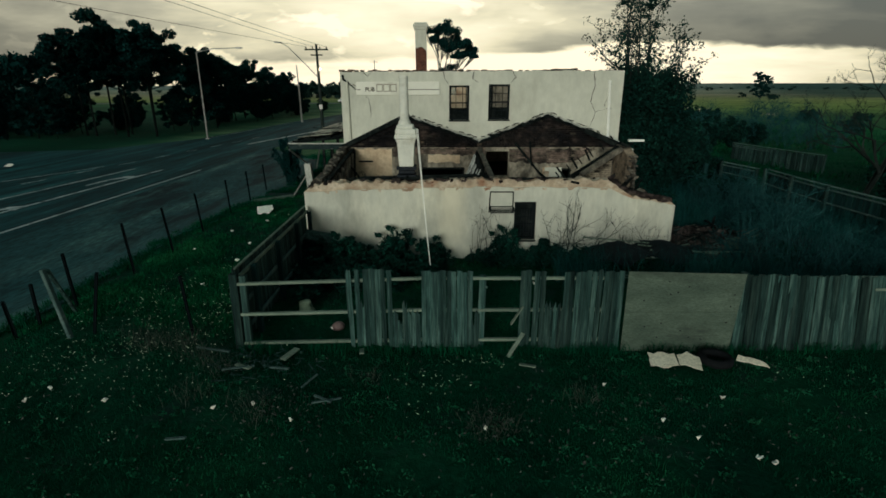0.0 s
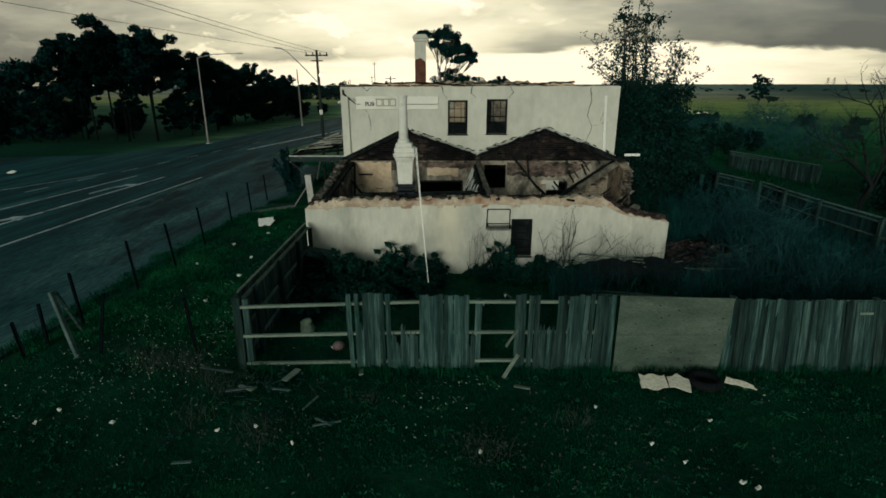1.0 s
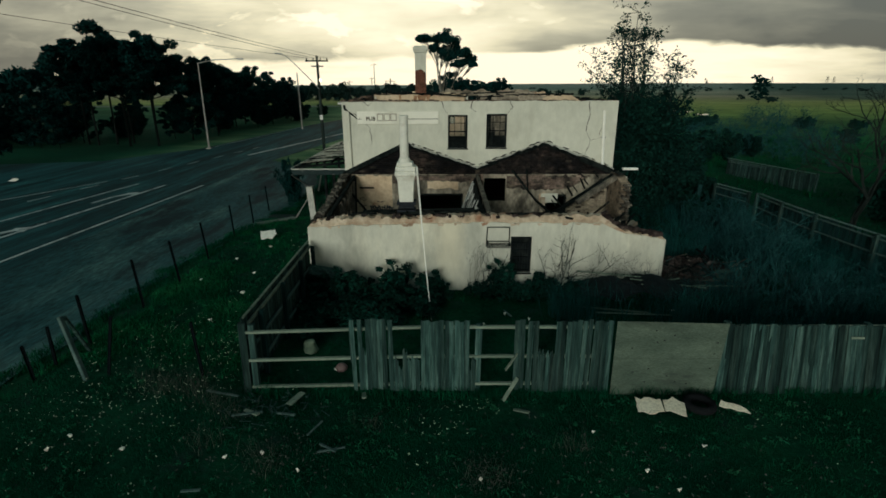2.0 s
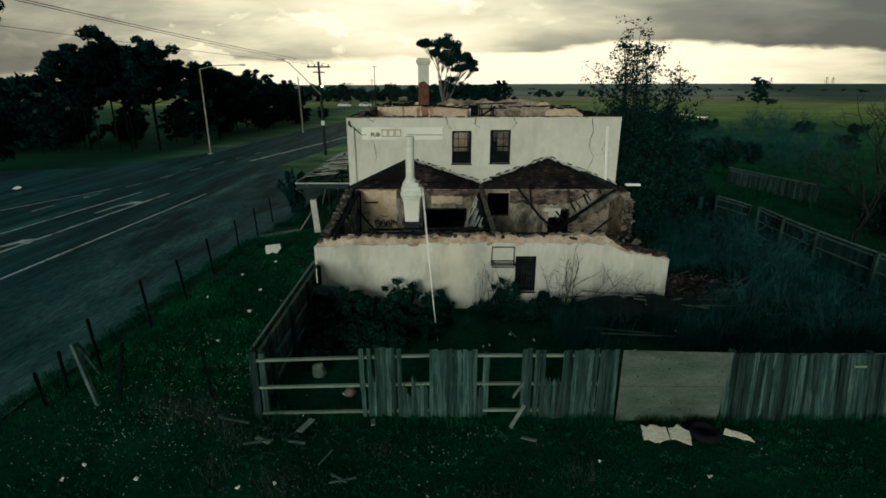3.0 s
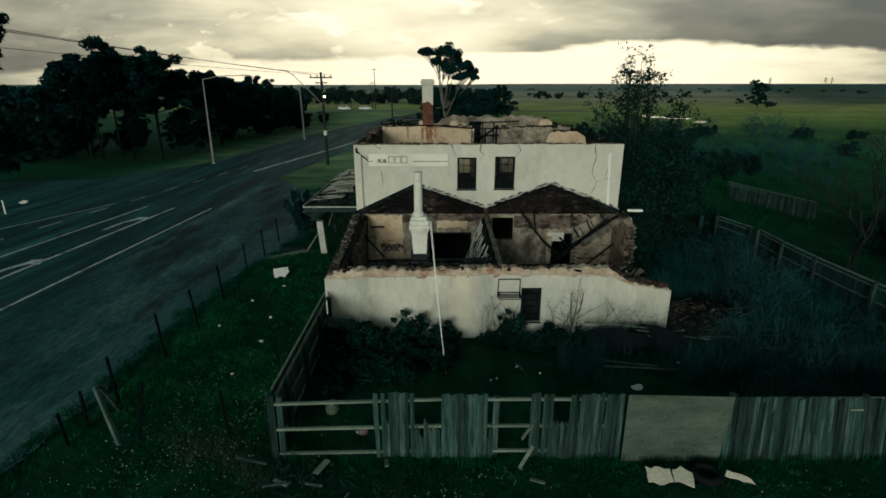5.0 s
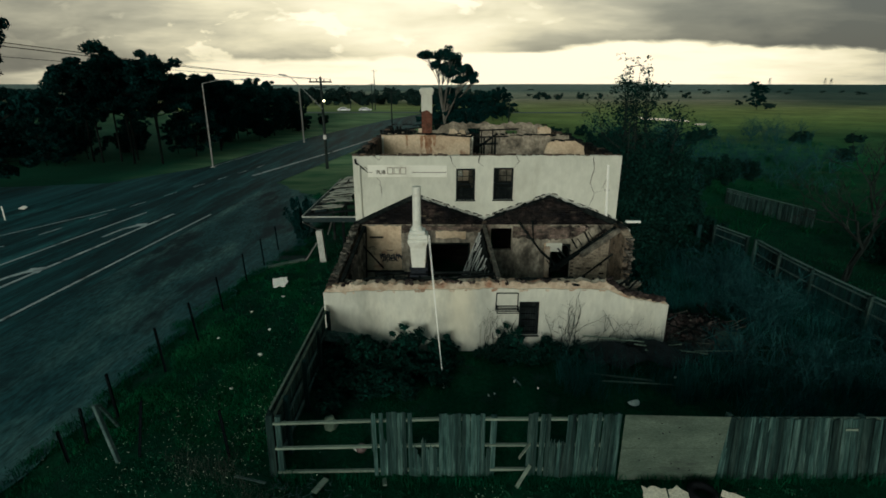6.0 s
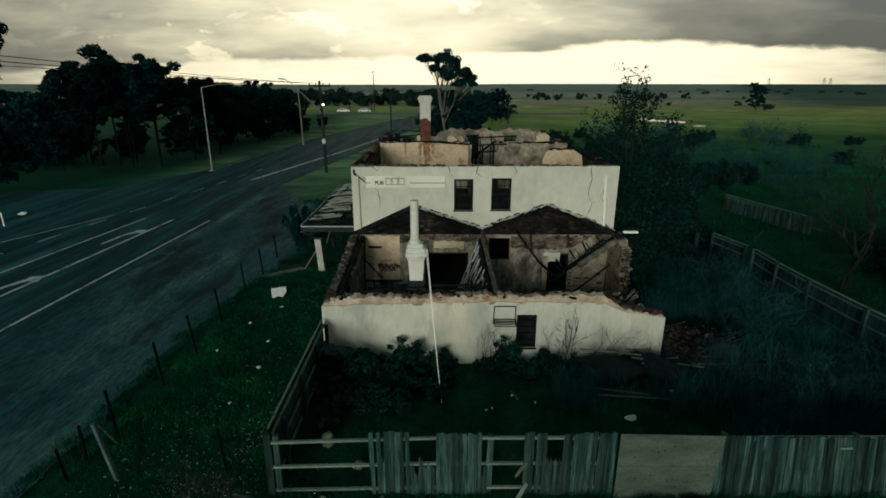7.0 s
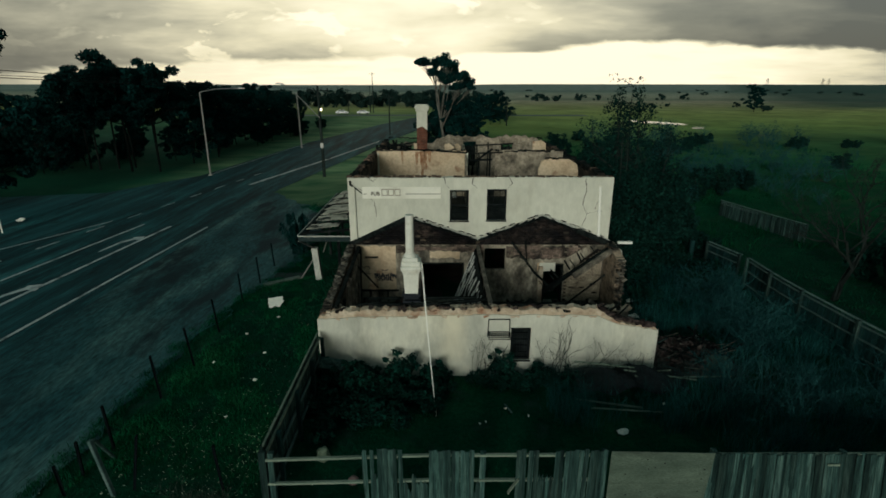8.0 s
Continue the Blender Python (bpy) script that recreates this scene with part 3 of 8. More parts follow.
def strip(name, left, right, ys, lift, material, label, category, wobble=0.0, cols=14):
    rng = np.random.default_rng(3)
    b = Build()
    for y in ys:
        l, r = interp(left, y), interp(right, y)
        r += wobble * noise.noise((y * 0.6, 2.0, 0)) + wobble * 0.5 * noise.noise((y * 2.1, 5.0, 0))
        for i in range(cols + 1):
            s = (i / cols) ** 0.5 if l < -50 else i / cols
            x = l + (r - l) * s
            b.v.append((x, y, ground_z(x, y) + lift))
    n = cols + 1
    b.f = [(j * n + i, j * n + i + 1, (j + 1) * n + i + 1, (j + 1) * n + i) for j in range(len(ys) - 1) for i in range(cols)]
    return single(name, b, material, label, category, kind="structure", smooth_faces=True)


def build_road():
    ys = [-40, -20, -10] + list(range(-5, 60)) + list(range(60, 232, 4))
    strip("road", ROAD_LEFT, ROAD_RIGHT, ys, 0.05, M_ASPHALT, "worn dark asphalt road with a side-road mouth", "road")
    apron_left = [(-40, -17.6), (40, -17.1), (47, -16.8), (50, -16.5)]
    apron_right = [(-40, -10.6), (10, -10.4), (19, -10.0), (23, -9.3), (27, -8.1), (34, -7.7), (39, -8.6), (43, -10.8), (47, -13.8), (50, -16.0)]
    strip("road_apron", apron_left, apron_right, [-40, -20, -10] + [y * 0.5 for y in range(-10, 101)], 0.056, M_GRAVEL, "dusty compacted gravel beside the road", "road shoulder", wobble=0.9, cols=18)
    b = Build()
    for x in range(-150, 60, 10):
        b.v += [(x, 176 + 0.02 * x, -0.54), (x, 184 + 0.02 * x, -0.54)]
    b.f = [(2 * i, 2 * i + 2, 2 * i + 3, 2 * i + 1) for i in range(len(b.v) // 2 - 1)]
    single("road_crossing", b, M_PALEROAD, "pale far road crossing the highway", "road", kind="structure")


def road_line(pts, width, name="road_line"):
    b = Build()
    for i, p in enumerate(pts):
        a, c = Vector(pts[max(0, i - 1)]), Vector(pts[min(len(pts) - 1, i + 1)])
        d = (c - a).normalized()
        s = Vector((d.y, -d.x)) * width / 2
        for q in (Vector(p) - s, Vector(p) + s):
            b.v.append((q.x, q.y, ground_z(q.x, q.y) + 0.062))
    b.f = [(2 * i, 2 * i + 1, 2 * i + 3, 2 * i + 2) for i in range(len(pts) - 1)]
    single(name, b, M_LINE, "worn white painted road line", "road marking", group="road lines", kind="structure")


def curve_pts(a, b, k=10, bow=0.0):
    return [(a[0] + (b[0] - a[0]) * i / k + bow * math.sin(math.pi * i / k), a[1] + (b[1] - a[1]) * i / k) for i in range(k + 1)]


def build_markings():
    road_line(curve_pts((-19.3, 4), (-17.53, 37.47), 16), 0.17)
    road_line(curve_pts((-22.7, 6), (-20.36, 37.63), 16), 0.21)
    road_line(curve_pts((-26.1, 8), (-22.67, 38.12), 16), 0.17)
    road_line(curve_pts((-33.2, 22), (-25.65, 39.13), 12, 0.3), 0.13)
    road_line(curve_pts((-20.29, 54.31), (-16.05, 73.4), 8), 0.44)
    road_line(curve_pts((-15.85, 74.3), (-11.3, 98), 8), 0.40)
    road_line(curve_pts((-27.2, 61), (-24.2, 93), 8), 0.1)
    for y in range(20, 62, 4):
        x = -28.2 + (y - 20) * 0.16
        road_line(curve_pts((x, y), (x + 0.3, y + 1.7), 2), 0.12)
    for tip in ((-21.45, 25.9), (-20.95, 34.9)):
        b = Build()
        x, y = tip
        z = ground_z(x, y) + 0.064
        out = [(-1.0, -3.4), (-0.82, -3.4), (-0.62, -1.6), (-0.15, -0.75), (0.42, -0.95), (0.12, 0.05), (-0.55, -0.2), (-0.45, -0.45), (-0.85, -1.4)]
        b.add([(x + u, y + w, z) for u, w in out], [tuple(range(len(out)))])
        single("road_arrow", b, M_LINE, "white turn arrow painted on asphalt", "road marking", group="road arrows", kind="structure")


build_ground()
build_road()
build_markings()

# pond in the far paddock


def pool(cx, cy, along, across, skew, seed):
    b = Build()
    ring = []
    for i in range(40):
        a = 2 * math.pi * i / 40
        r = 1 + 0.35 * noise.noise((math.cos(a) * 2.2, math.sin(a) * 2.2, seed)) + 0.15 * noise.noise((math.cos(a) * 6, math.sin(a) * 6, seed))
        ring.append((cx + along * r * math.cos(a), cy + skew * math.cos(a) + across * r * math.sin(a), -0.56))
    b.add(ring, [tuple(range(40))])
    single("water", b, M_WATER, "small bright pool lying in the far paddock", "pond", "paddock pools", kind="structure")


pool(60.6, 147.0, 5.6, 6.5, -6.0, 4)
pool(63.2, 128.5, 2.0, 2.2, 1.5, 6)
pool(67.8, 110.5, 2.0, 0.6, -1.0, 9)

# ---- the ruined pub ----
M_AWN_TRIM = surface("chalky_grey_trim", [(0.38, 0.39, 0.36), (0.52, 0.52, 0.47)], scale=1.4, fine=18, bump=0.2, stain=(0.14, 0.14, 0.12), stain_scale=2.0, stain_at=(0.55, 0.7))
M_RUSTSTAIN = surface("rust_red_stain", [(0.20, 0.085, 0.04), (0.34, 0.20, 0.12), (0.44, 0.33, 0.22)], scale=3.0, fine=9, bump=0.1, grain=0.3)
M_SCORCH = surface("scorched_brown_timber", [(0.036, 0.036, 0.032), (0.115, 0.104, 0.086), (0.27, 0.238, 0.190)], scale=3, fine=14, bump=0.4)
M_TANBRICK_Y = brick_material("smoked_tan_brick_side", [(0.10, 0.085, 0.065), (0.24, 0.195, 0.145), (0.40, 0.33, 0.25)], (0.22, 0.19, 0.15), (0.03, 0.028, 0.025), axis="yz", soot_at=(0.52, 0.64))
M_BEAM = surface("dark_teal_fascia", [(0.012, 0.022, 0.024), (0.030, 0.046, 0.046)], scale=1.4, fine=18, bump=0.2, stain=(0.14, 0.15, 0.14), stain_scale=2.0, stain_at=(0.62, 0.74))
M_IRON = surface("blue_black_iron", [(0.010, 0.013, 0.018), (0.028, 0.033, 0.040)], scale=4, fine=20, rough=0.6, bump=0.2)
M_WHITEPAINT = surface("thick_white_paint", [(0.62, 0.62, 0.55), (0.76, 0.755, 0.68)], scale=1.5, fine=8, rough=0.75, bump=0.05, stain=(0.45, 0.42, 0.34), stain_scale=1.5, stain_at=(0.58, 0.75), grain=0.1)
pub = thing("ruined_pub", (1.6, 22.3, 0), "roofless burnt-out two-storey white rendered brick pub", "building")
WX0, WX1, WY = -4.1, 7.45, 22.3          # rear wall of the main block
GABLE = [(-4.1, 2.96), (-1.53, 4.17), (1.59, 3.13), (4.45, 4.21), (7.45, 3.06)]
UP_WIN = [(0.34, 3.92, 1.17, 5.30), (1.96, 3.94, 2.83, 5.34)]


M_GABLEBRICK = surface("soot_blackened_red_brick", [(0.004, 0.0045, 0.005), (0.015, 0.0125, 0.012), (0.070, 0.050, 0.043)], scale=2.2, fine=9, bump=0.4, vary=0.6, stain=(0.004, 0.004, 0.005), stain_scale=1.0, stain_at=(0.44, 0.54))
M_REDBRICK = surface("smoked_red_brick_piece", [(0.07, 0.052, 0.045), (0.19, 0.140, 0.115), (0.32, 0.245, 0.20)], scale=2.0, fine=12, bump=0.4, vary=0.22, stain=(0.022, 0.019, 0.017), stain_scale=1.2, stain_at=(0.48, 0.62))
M_TANPIECE = surface("smoked_tan_brick_piece", [(0.20, 0.165, 0.125), (0.40, 0.335, 0.25), (0.56, 0.47, 0.355)], scale=2.4, fine=12, bump=0.4, vary=0.2, stain=(0.06, 0.05, 0.04), stain_scale=1.5, stain_at=(0.53, 0.66))


def inside(poly, u, v):
    odd = False
    for (a, b), (c, d) in zip(poly, poly[1:] + poly[:1]):
        if (b > v) != (d > v) and u < (c - a) * (v - b) / (d - b) + a:
            odd = not odd
    return odd


def lay_bricks(poly, y, material, parent, rng, lost=0.04):
    """Single bricks in stretcher bond, a little proud of the wall, within an outline."""
    mesh = shape("brick", Build().box((0, 0, 0), (0.23, 0.03, 0.076)), material)
    half = shape("brick", Build().box((0, 0, 0), (0.11, 0.03, 0.076)), material)
    v0, v1 = min(p[1] for p in poly), max(p[1] for p in poly)
    u0, u1 = min(p[0] for p in poly), max(p[0] for p in poly)
    for j in range(int((v1 - v0) / 0.086)):
        v = v0 + 0.043 + 0.086 * j
        u = u0 + (0.12 if j % 2 else 0.0)
        while u < u1:
            for w, me in ((0.11, mesh), (0.05, half)):
                c = u + 0.12 if w > 0.1 else u + 0.06
                if all(inside(poly, c + s * w, v + q * 0.036) for s in (-1, 1) for q in (-1, 1)):
                    if rng.random() > lost:
                        ob = part("brick", me, None, parent)
                        ob.matrix_basis = Matrix.Translation((c, y - 0.004 + rng.uniform(-0.005, 0.005), v))
                    break
            u += 0.24


def build_rear_wall():
    rng = np.random.default_rng(21)
    top = jag([(7.45, 5.86), (4.0, 5.86), (0.0, 5.84), (-4.1, 5.83)], 0.35, 0.02, rng)
    b = Build().slab(GABLE + top, [rect(*w) for w in UP_WIN], xz(WY), 0.30)
    part("upper_wall", b, M_PAINT, pub, "white painted render with cracks and two windows")
    for half in ([(-4.1, 2.80), (1.59, 2.80), (1.59, 3.126), (-1.53, 4.166), (-4.1, 2.956)], [(1.592, 2.80), (7.45, 2.80), (7.45, 3.056), (4.45, 4.206), (1.592, 3.126)]):
        g = part("gable_brickwork", Build().slab(half, [], xz(WY + 0.05), 0.25), M_CHARWALL, pub, "sooty bare red brick under a lost gable roof")
        lay_bricks(half, WY + 0.05, M_GABLEBRICK, g, rng, 0.02)
    holes = [rect(-0.96, 0.02, 1.0, 1.95), rect(1.93, 1.59, 2.87, 2.63), rect(4.63, 0.02, 5.55, 1.9)]
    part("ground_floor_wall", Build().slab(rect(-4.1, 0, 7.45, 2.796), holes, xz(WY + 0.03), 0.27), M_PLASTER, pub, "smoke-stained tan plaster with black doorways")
    # patches where plaster still clings
    for k, (x0, z0, x1, z1) in enumerate([(-3.85, 0.62, -2.1, 2.74), (-0.55, 2.16, 0.8, 2.5), (4.35, 1.55, 5.12, 1.96)
                                           ]):
        pts = jag([(x0, z0), (x1, z0), (x1, z1), (x0, z1), (x0, z0)], 0.16, 0.05, rng)[:-1]
        part("plaster_patch", Build().slab(pts, [], xz(WY + 0.018), 0.012), M_PLASTER_PALE, pub, "pale flaking plaster patch")
    tri = jag([(5.62, 0.05), (7.4, 0.05), (7.4, 2.55), (7.0, 2.6), (6.4, 2.05), (5.62, 1.35), (5.62, 0.05)], 0.14, 0.05, rng)[:-1]
    g = part("bare_brick_panel", Build().slab(tri, [], xz(WY + 0.016), 0.012), M_MORTAR, pub, "bare tan brick where plaster fell")
    lay_bricks(tri, WY + 0.014, M_TANPIECE, g, rng, 0.05)
    band = jag([(-2.08, 2.42), (-0.6, 2.5), (0.9, 2.46), (1.85, 2.36), (1.9, 2.79), (-2.08, 2.79), (-2.08, 2.42)], 0.14, 0.05, rng)[:-1]
    g = part("bare_brick_panel", Build().slab(band, [], xz(WY + 0.021), 0.008), M_MORTAR, pub, "bare reddish brick where plaster fell")
    lay_bricks(band, WY + 0.018, M_REDBRICK, g, rng, 0.08)
    red = jag([(2.9, 2.2), (5.6, 2.1), (6.6, 2.75), (2.9, 2.78), (2.9, 2.2)], 0.14, 0.07, rng)[:-1]
    g = part("bare_brick_panel", Build().slab(red, [], xz(WY + 0.02), 0.008), M_MORTAR, pub, "bare reddish brick where plaster fell")
    lay_bricks(red, WY + 0.017, M_REDBRICK, g, rng, 0.1)
    part("shelf_batten", Build().box((-2.95, WY - 0.02, 0.6), (1.9, 0.06, 0.07)), M_CHAR, pub, "charred batten below the panel")
    for x in (-3.3, -2.9, -2.5):
        part("shelf_batten", Build().box((x, WY - 0.0, 0.3), (0.07, 0.05, 0.5)), M_CHAR, pub)
    part("shelf_batten", Build().box((-3.2, WY - 0.03, 2.22), (0.6, 0.1, 0.06)), M_CHAR, pub)
    # ragged flashing along the old roof line
    for (u0, v0), (u1, v1) in zip(GABLE, GABLE[1:]):
        k = int(math.hypot(u1 - u0, v1 - v0) / 0.12)
        a = math.atan2(v1 - v0, u1 - u0)
        for i in range(k):
            if u1 < -1.4:
                continue
            s = (i + 0.5) / k
            w = rng.uniform(0.13, 0.26)
            b = Build().box((u0 + (u1 - u0) * s, WY - 0.035, v0 + (v1 - v0) * s - 0.015 + rng.uniform(-0.02, 0.02)), (w, 0.08, rng.uniform(0.03, 0.06)), Matrix.Rotation(-a + rng.uniform(-0.2, 0.2), 3, "Y"))
            part("flashing_piece", b, M_AWN_TRIM if rng.random() < 0.85 else M_CHAR, pub)
            if rng.random() < 0.4:
                b = Build().box((u0 + (u1 - u0) * s, WY - 0.02, v0 + (v1 - v0) * s + 0.055 + rng.uniform(-0.01, 0.02)), (w * rng.uniform(0.5, 1.1), 0.04, rng.uniform(0.02, 0.05)), Matrix.Rotation(-a + rng.uniform(-0.3, 0.3), 3, "Y"))
                part("soot_lip", b, M_CHAR, pub)
    b = Build()
    b.beam((-4.15, WY - 0.06, 2.84), (-1.55, WY - 0.06, 4.06), 0.12, 0.18)
    part("burnt_barge", b, M_CHAR, pub, "charred rafter still against the wall")
    for (u0, v0), (u1, v1) in list(zip(GABLE, GABLE[1:]))[1:]:
        k = int(math.hypot(u1 - u0, v1 - v0) / 0.3)
        for i in range(k):
            p, q = i / k, min(1.0, (i + 1.15) / k)
            e0, e1 = rng.uniform(-0.02, 0.02, 2)
            b = Build().beam((u0 + (u1 - u0) * p, WY - 0.01, v0 + (v1 - v0) * p - 0.10 + e0), (u0 + (u1 - u0) * q, WY - 0.01, v0 + (v1 - v0) * q - 0.10 + e1), 0.06, rng.uniform(0.06, 0.17))
            part("charred_batten", b, M_CHAR, pub)
    b = Build().beam((6.0, WY - 0.08, 3.52), (7.6, WY - 0.1, 2.86), 0.14, 0.22)
    part("burnt_barge", b, M_CHAR, pub, "charred rafter still against the wall")


def sash_window(x0, z0, x1, z1, y, bars_x, bars_z, seed, panes=1.0):
    rng = np.random.default_rng(seed)
    w = part("window", Build().slab(rect(x0, z0, x1, z1), [rect(x0 + 0.075, z0 + 0.075, x1 - 0.075, z1 - 0.075)], xz(y), 0.08), M_DARK, pub, "black timber sash window with broken panes")
    nx, nz = bars_x, bars_z
    for i in range(1, nx):
        x = x0 + (x1 - x0) * i / nx
        part("glazing_bar", Build().box((x, y + 0.04, (z0 + z1) / 2), (0.022, 0.03, z1 - z0 - 0.12)), M_DARK, w)
    for i in range(1, nz):
        z = z0 + (z1 - z0) * i / nz
        part("glazing_bar", Build().box(((x0 + x1) / 2, y + 0.041, z), (x1 - x0 - 0.12, 0.034, 0.05 if i == nz // 2 else 0.022)), M_DARK, w)
    for i in range(nx):
        for j in range(nz):
            if rng.random() > panes:
                continue
            a, c = x0 + 0.06 + (x1 - x0 - 0.12) * i / nx, z0 + 0.06 + (z1 - z0 - 0.12) * j / nz
            q = part("pane", Build().box((a + (x1 - x0 - 0.12) / nx / 2, y + 0.055, c + (z1 - z0 - 0.12) / nz / 2), ((x1 - x0 - 0.12) / nx, 0.004, (z1 - z0 - 0.12) / nz)), M_GLASS, w)
            q.visible_shadow = False
    part("sill", Build().box(((x0 + x1) / 2, y - 0.02, z0 - 0.03), (x1 - x0 + 0.06, 0.14, 0.05)), M_DARK, w)
    return w


build_rear_wall()
for k, w in enumerate(UP_WIN):
    q = sash_window(w[0] + 0.004, w[1] + 0.004, w[2] - 0.004, w[3] - 0.004, WY + 0.05, 3, 4, 40 + k, 0.08)
    # made-up black board, stands in for the dark room behind the sash
    part("added_dark_board", Build().box(((w[0] + w[2]) / 2, WY + 0.33, w[1] + 0.24), (w[2] - w[0] + 0.3, 0.02, 0.48)), M_CHAR, q, "dark board added behind the window to stand for an unlit room")


def build_main_block():
    rng = np.random.default_rng(5)
    # side and far walls of the upper storey, burnt down unevenly
    left = jag([(38.0, 5.75), (36.0, 5.85), (33.5, 5.55), (31.0, 5.90), (28.0, 5.60), (25.0, 5.75), (22.62, 5.83)], 0.3, 0.07, rng)
    wins = [rect(24.2, 3.9, 25.2, 5.15), rect(27.2, 3.9, 28.2, 5.15), rect(33.2, 3.9, 34.2, 5.15)]
    doors = [rect(24.2, 0.8, 25.2, 2.3), rect(27.6, 0.02, 28.8, 2.3), rect(32.2, 0.8, 33.4, 2.3)]
    part("side_wall", Build().slab([(22.62, 0), (38.0, 0)] + left, wins + doors, yz(-4.1), 0.3), M_CHARWALL, pub, "charred street wall with burnt top")
    right = jag([(38.0, 5.45), (36.5, 5.70), (33.0, 5.80), (30.0, 5.45), (26.0, 5.65), (22.62, 5.80)], 0.28, 0.10, rng)
    part("side_wall", Build().slab([(22.62, 0), (38.0, 0)] + right, [rect(25, 3.9, 26, 5.15), rect(30, 3.9, 31, 5.15)], yz(7.45, -1), 0.3), M_CHARWALL, pub, "charred plaster side wall with burnt top")
    far = jag([(7.14, 5.75), (6.05, 6.20), (4.4, 6.15), (2.0, 6.05), (0.5, 6.15), (-0.6, 5.75), (-3.79, 5.55)], 0.24, 0.15, rng)
    part("far_wall", Build().slab([(-3.79, 0), (7.14, 0)] + far, [rect(1.6, 4.0, 2.5, 5.75), rect(4.3, 4.2, 5.15, 5.60), rect(-2.6, 4.0, -1.6, 5.45)], xz(37.7), 0.3), M_PLASTER_GREY, pub, "stained plaster front wall with burnt windows")
    # cross walls
    t1 = jag([(1.42, 5.98), (0.2, 6.02), (-0.4, 5.96), (-0.62, 5.78), (-0.8, 5.92), (-1.5, 5.98), (-3.79, 6.02)], 0.22, 0.03, rng)
    part("cross_wall", Build().slab([(-3.79, 3.26), (1.42, 3.26)] + t1, [], xz(30.6), 0.12), M_PLASTER_PALE, pub, "peach-coloured plaster partition with rust-red stains")
    t2 = jag([(7.14, 5.95), (6.5, 6.0), (6.2, 5.85), (5.0, 5.98), (4.2, 6.0), (3.15, 5.97)], 0.22, 0.04, rng)
    part("cross_wall", Build().slab([(3.15, 3.26), (7.14, 3.26)] + t2, [], xz(30.6), 0.12), M_PLASTER_GREY, pub, "grey-tan plaster partition, smoke stained")
    t3 = jag([(7.13, 5.35), (7.05, 5.72), (6.6, 6.02), (5.6, 6.06), (5.2, 5.90), (5.05, 5.45)], 0.2, 0.03, rng)
    part("cross_wall", Build().slab([(5.05, 3.26), (7.13, 3.26)] + t3, [], xz(27.0), 0.12), M_PLASTER_PALE, pub, "cream curved-top plaster partition")
    part("cross_wall", Build().slab([(30.75, 3.26), (37.69, 3.26)] + jag([(37.69, 5.55), (34.5, 5.25), (30.75, 5.85)], 0.3, 0.1, rng), [], yz(1.5), 0.14), M_PLASTER, pub, "smoke-stained hall partition")
    part("cross_wall", Build().slab([(22.62, 3.26), (30.58, 3.26)] + jag([(30.58, 5.75), (28.5, 4.6), (25.5, 4.0), (22.62, 5.0)], 0.3, 0.1, rng), [], yz(1.36), 0.12), M_PLASTER, pub, "smoke-stained hall partition")
    part("upper_floor", Build().box((1.675, 30.15, 3.16), (10.9, 15.05, 0.18)), M_BOARDS, pub, "burnt timber upper floor")
    part("lower_floor", Build().box((1.675, 30.15, -0.10), (10.9, 15.05, 0.2)), M_BOARDS, pub)
    for x0, z0, x1, z1 in ((1.62, 4.0, 2.48, 5.5), (4.32, 4.2, 5.13, 5.45), (-2.58, 4.0, -1.62, 5.3)):
        for k in range(5):
            w = (x1 - x0) / 5
            part("charred_board", Build().box((x0 + w * (k + 0.5), 37.9, (z0 + z1) / 2 + rng.uniform(-0.1, 0.05)), (w * 0.96, 0.03, z1 - z0 - 0.05)), M_CHAR, pub, "charred board in an empty window")
    for x in (-3.70, 1.50):
        part("door_post", Build().box((x, 30.50, 4.55), (0.09, 0.09, 2.6)), M_PAINT, pub, "white painted door post")
    for k in range(26):
        x, y = rng.uniform(-3.7, -1.7), rng.uniform(32.0, 37.3)
        part("burnt_stud", Build().beam((x, y, 3.26), (x + rng.uniform(-0.4, 0.4), y + rng.uniform(-0.5, 0.5), rng.uniform(5.6, 6.15)), 0.12, 0.09), M_CHAR, pub, "charred leaning stud")
    for a, c in (((-3.8, 33.0, 5.9), (-1.6, 34.5, 6.05)), ((-3.6, 36.0, 5.7), (-1.9, 32.5, 6.0)), ((1.5, 30.5, 5.86), (-0.3, 30.45, 5.98)), ((2.0, 33.0, 6.0), (4.6, 33.6, 6.05)), ((1.9, 31.0, 5.2), (3.1, 32.0, 5.9))):
        part("burnt_plate", Build().beam(a, c, 0.10, 0.08), M_CHAR, pub, "charred wall plate")
    # burnt door frames and studs standing in the upper hall
    b = Build()
    for x in (1.6, 2.2, 2.85):
        b.beam((x, 30.66, 3.26), (x, 30.66, 5.75 + 0.1 * rng.random()), 0.1, 0.1)
    b.beam((1.5, 30.66, 5.40), (3.0, 30.66, 5.45), 0.1, 0.1)
    part("door_frame", b, M_CHAR, pub, "charred standing door frame")
    for x0, y0, x1, y1, z in [(-2.0, 30.5, 0.1, 30.52, 6.03), (-4.0, 24.0, -3.9, 30.0, 5.85), (7.200, 24.0, 7.250, 28.5, 5.75), (1.5, 30.5, 3.6, 30.55, 5.82)]:
        b = Build().beam((x0, y0, z), (x1, y1, z + rng.uniform(-0.05, 0.08)), 0.09, 0.07)
        part("burnt_plate", b, M_CHAR, pub, "charred wall plate")
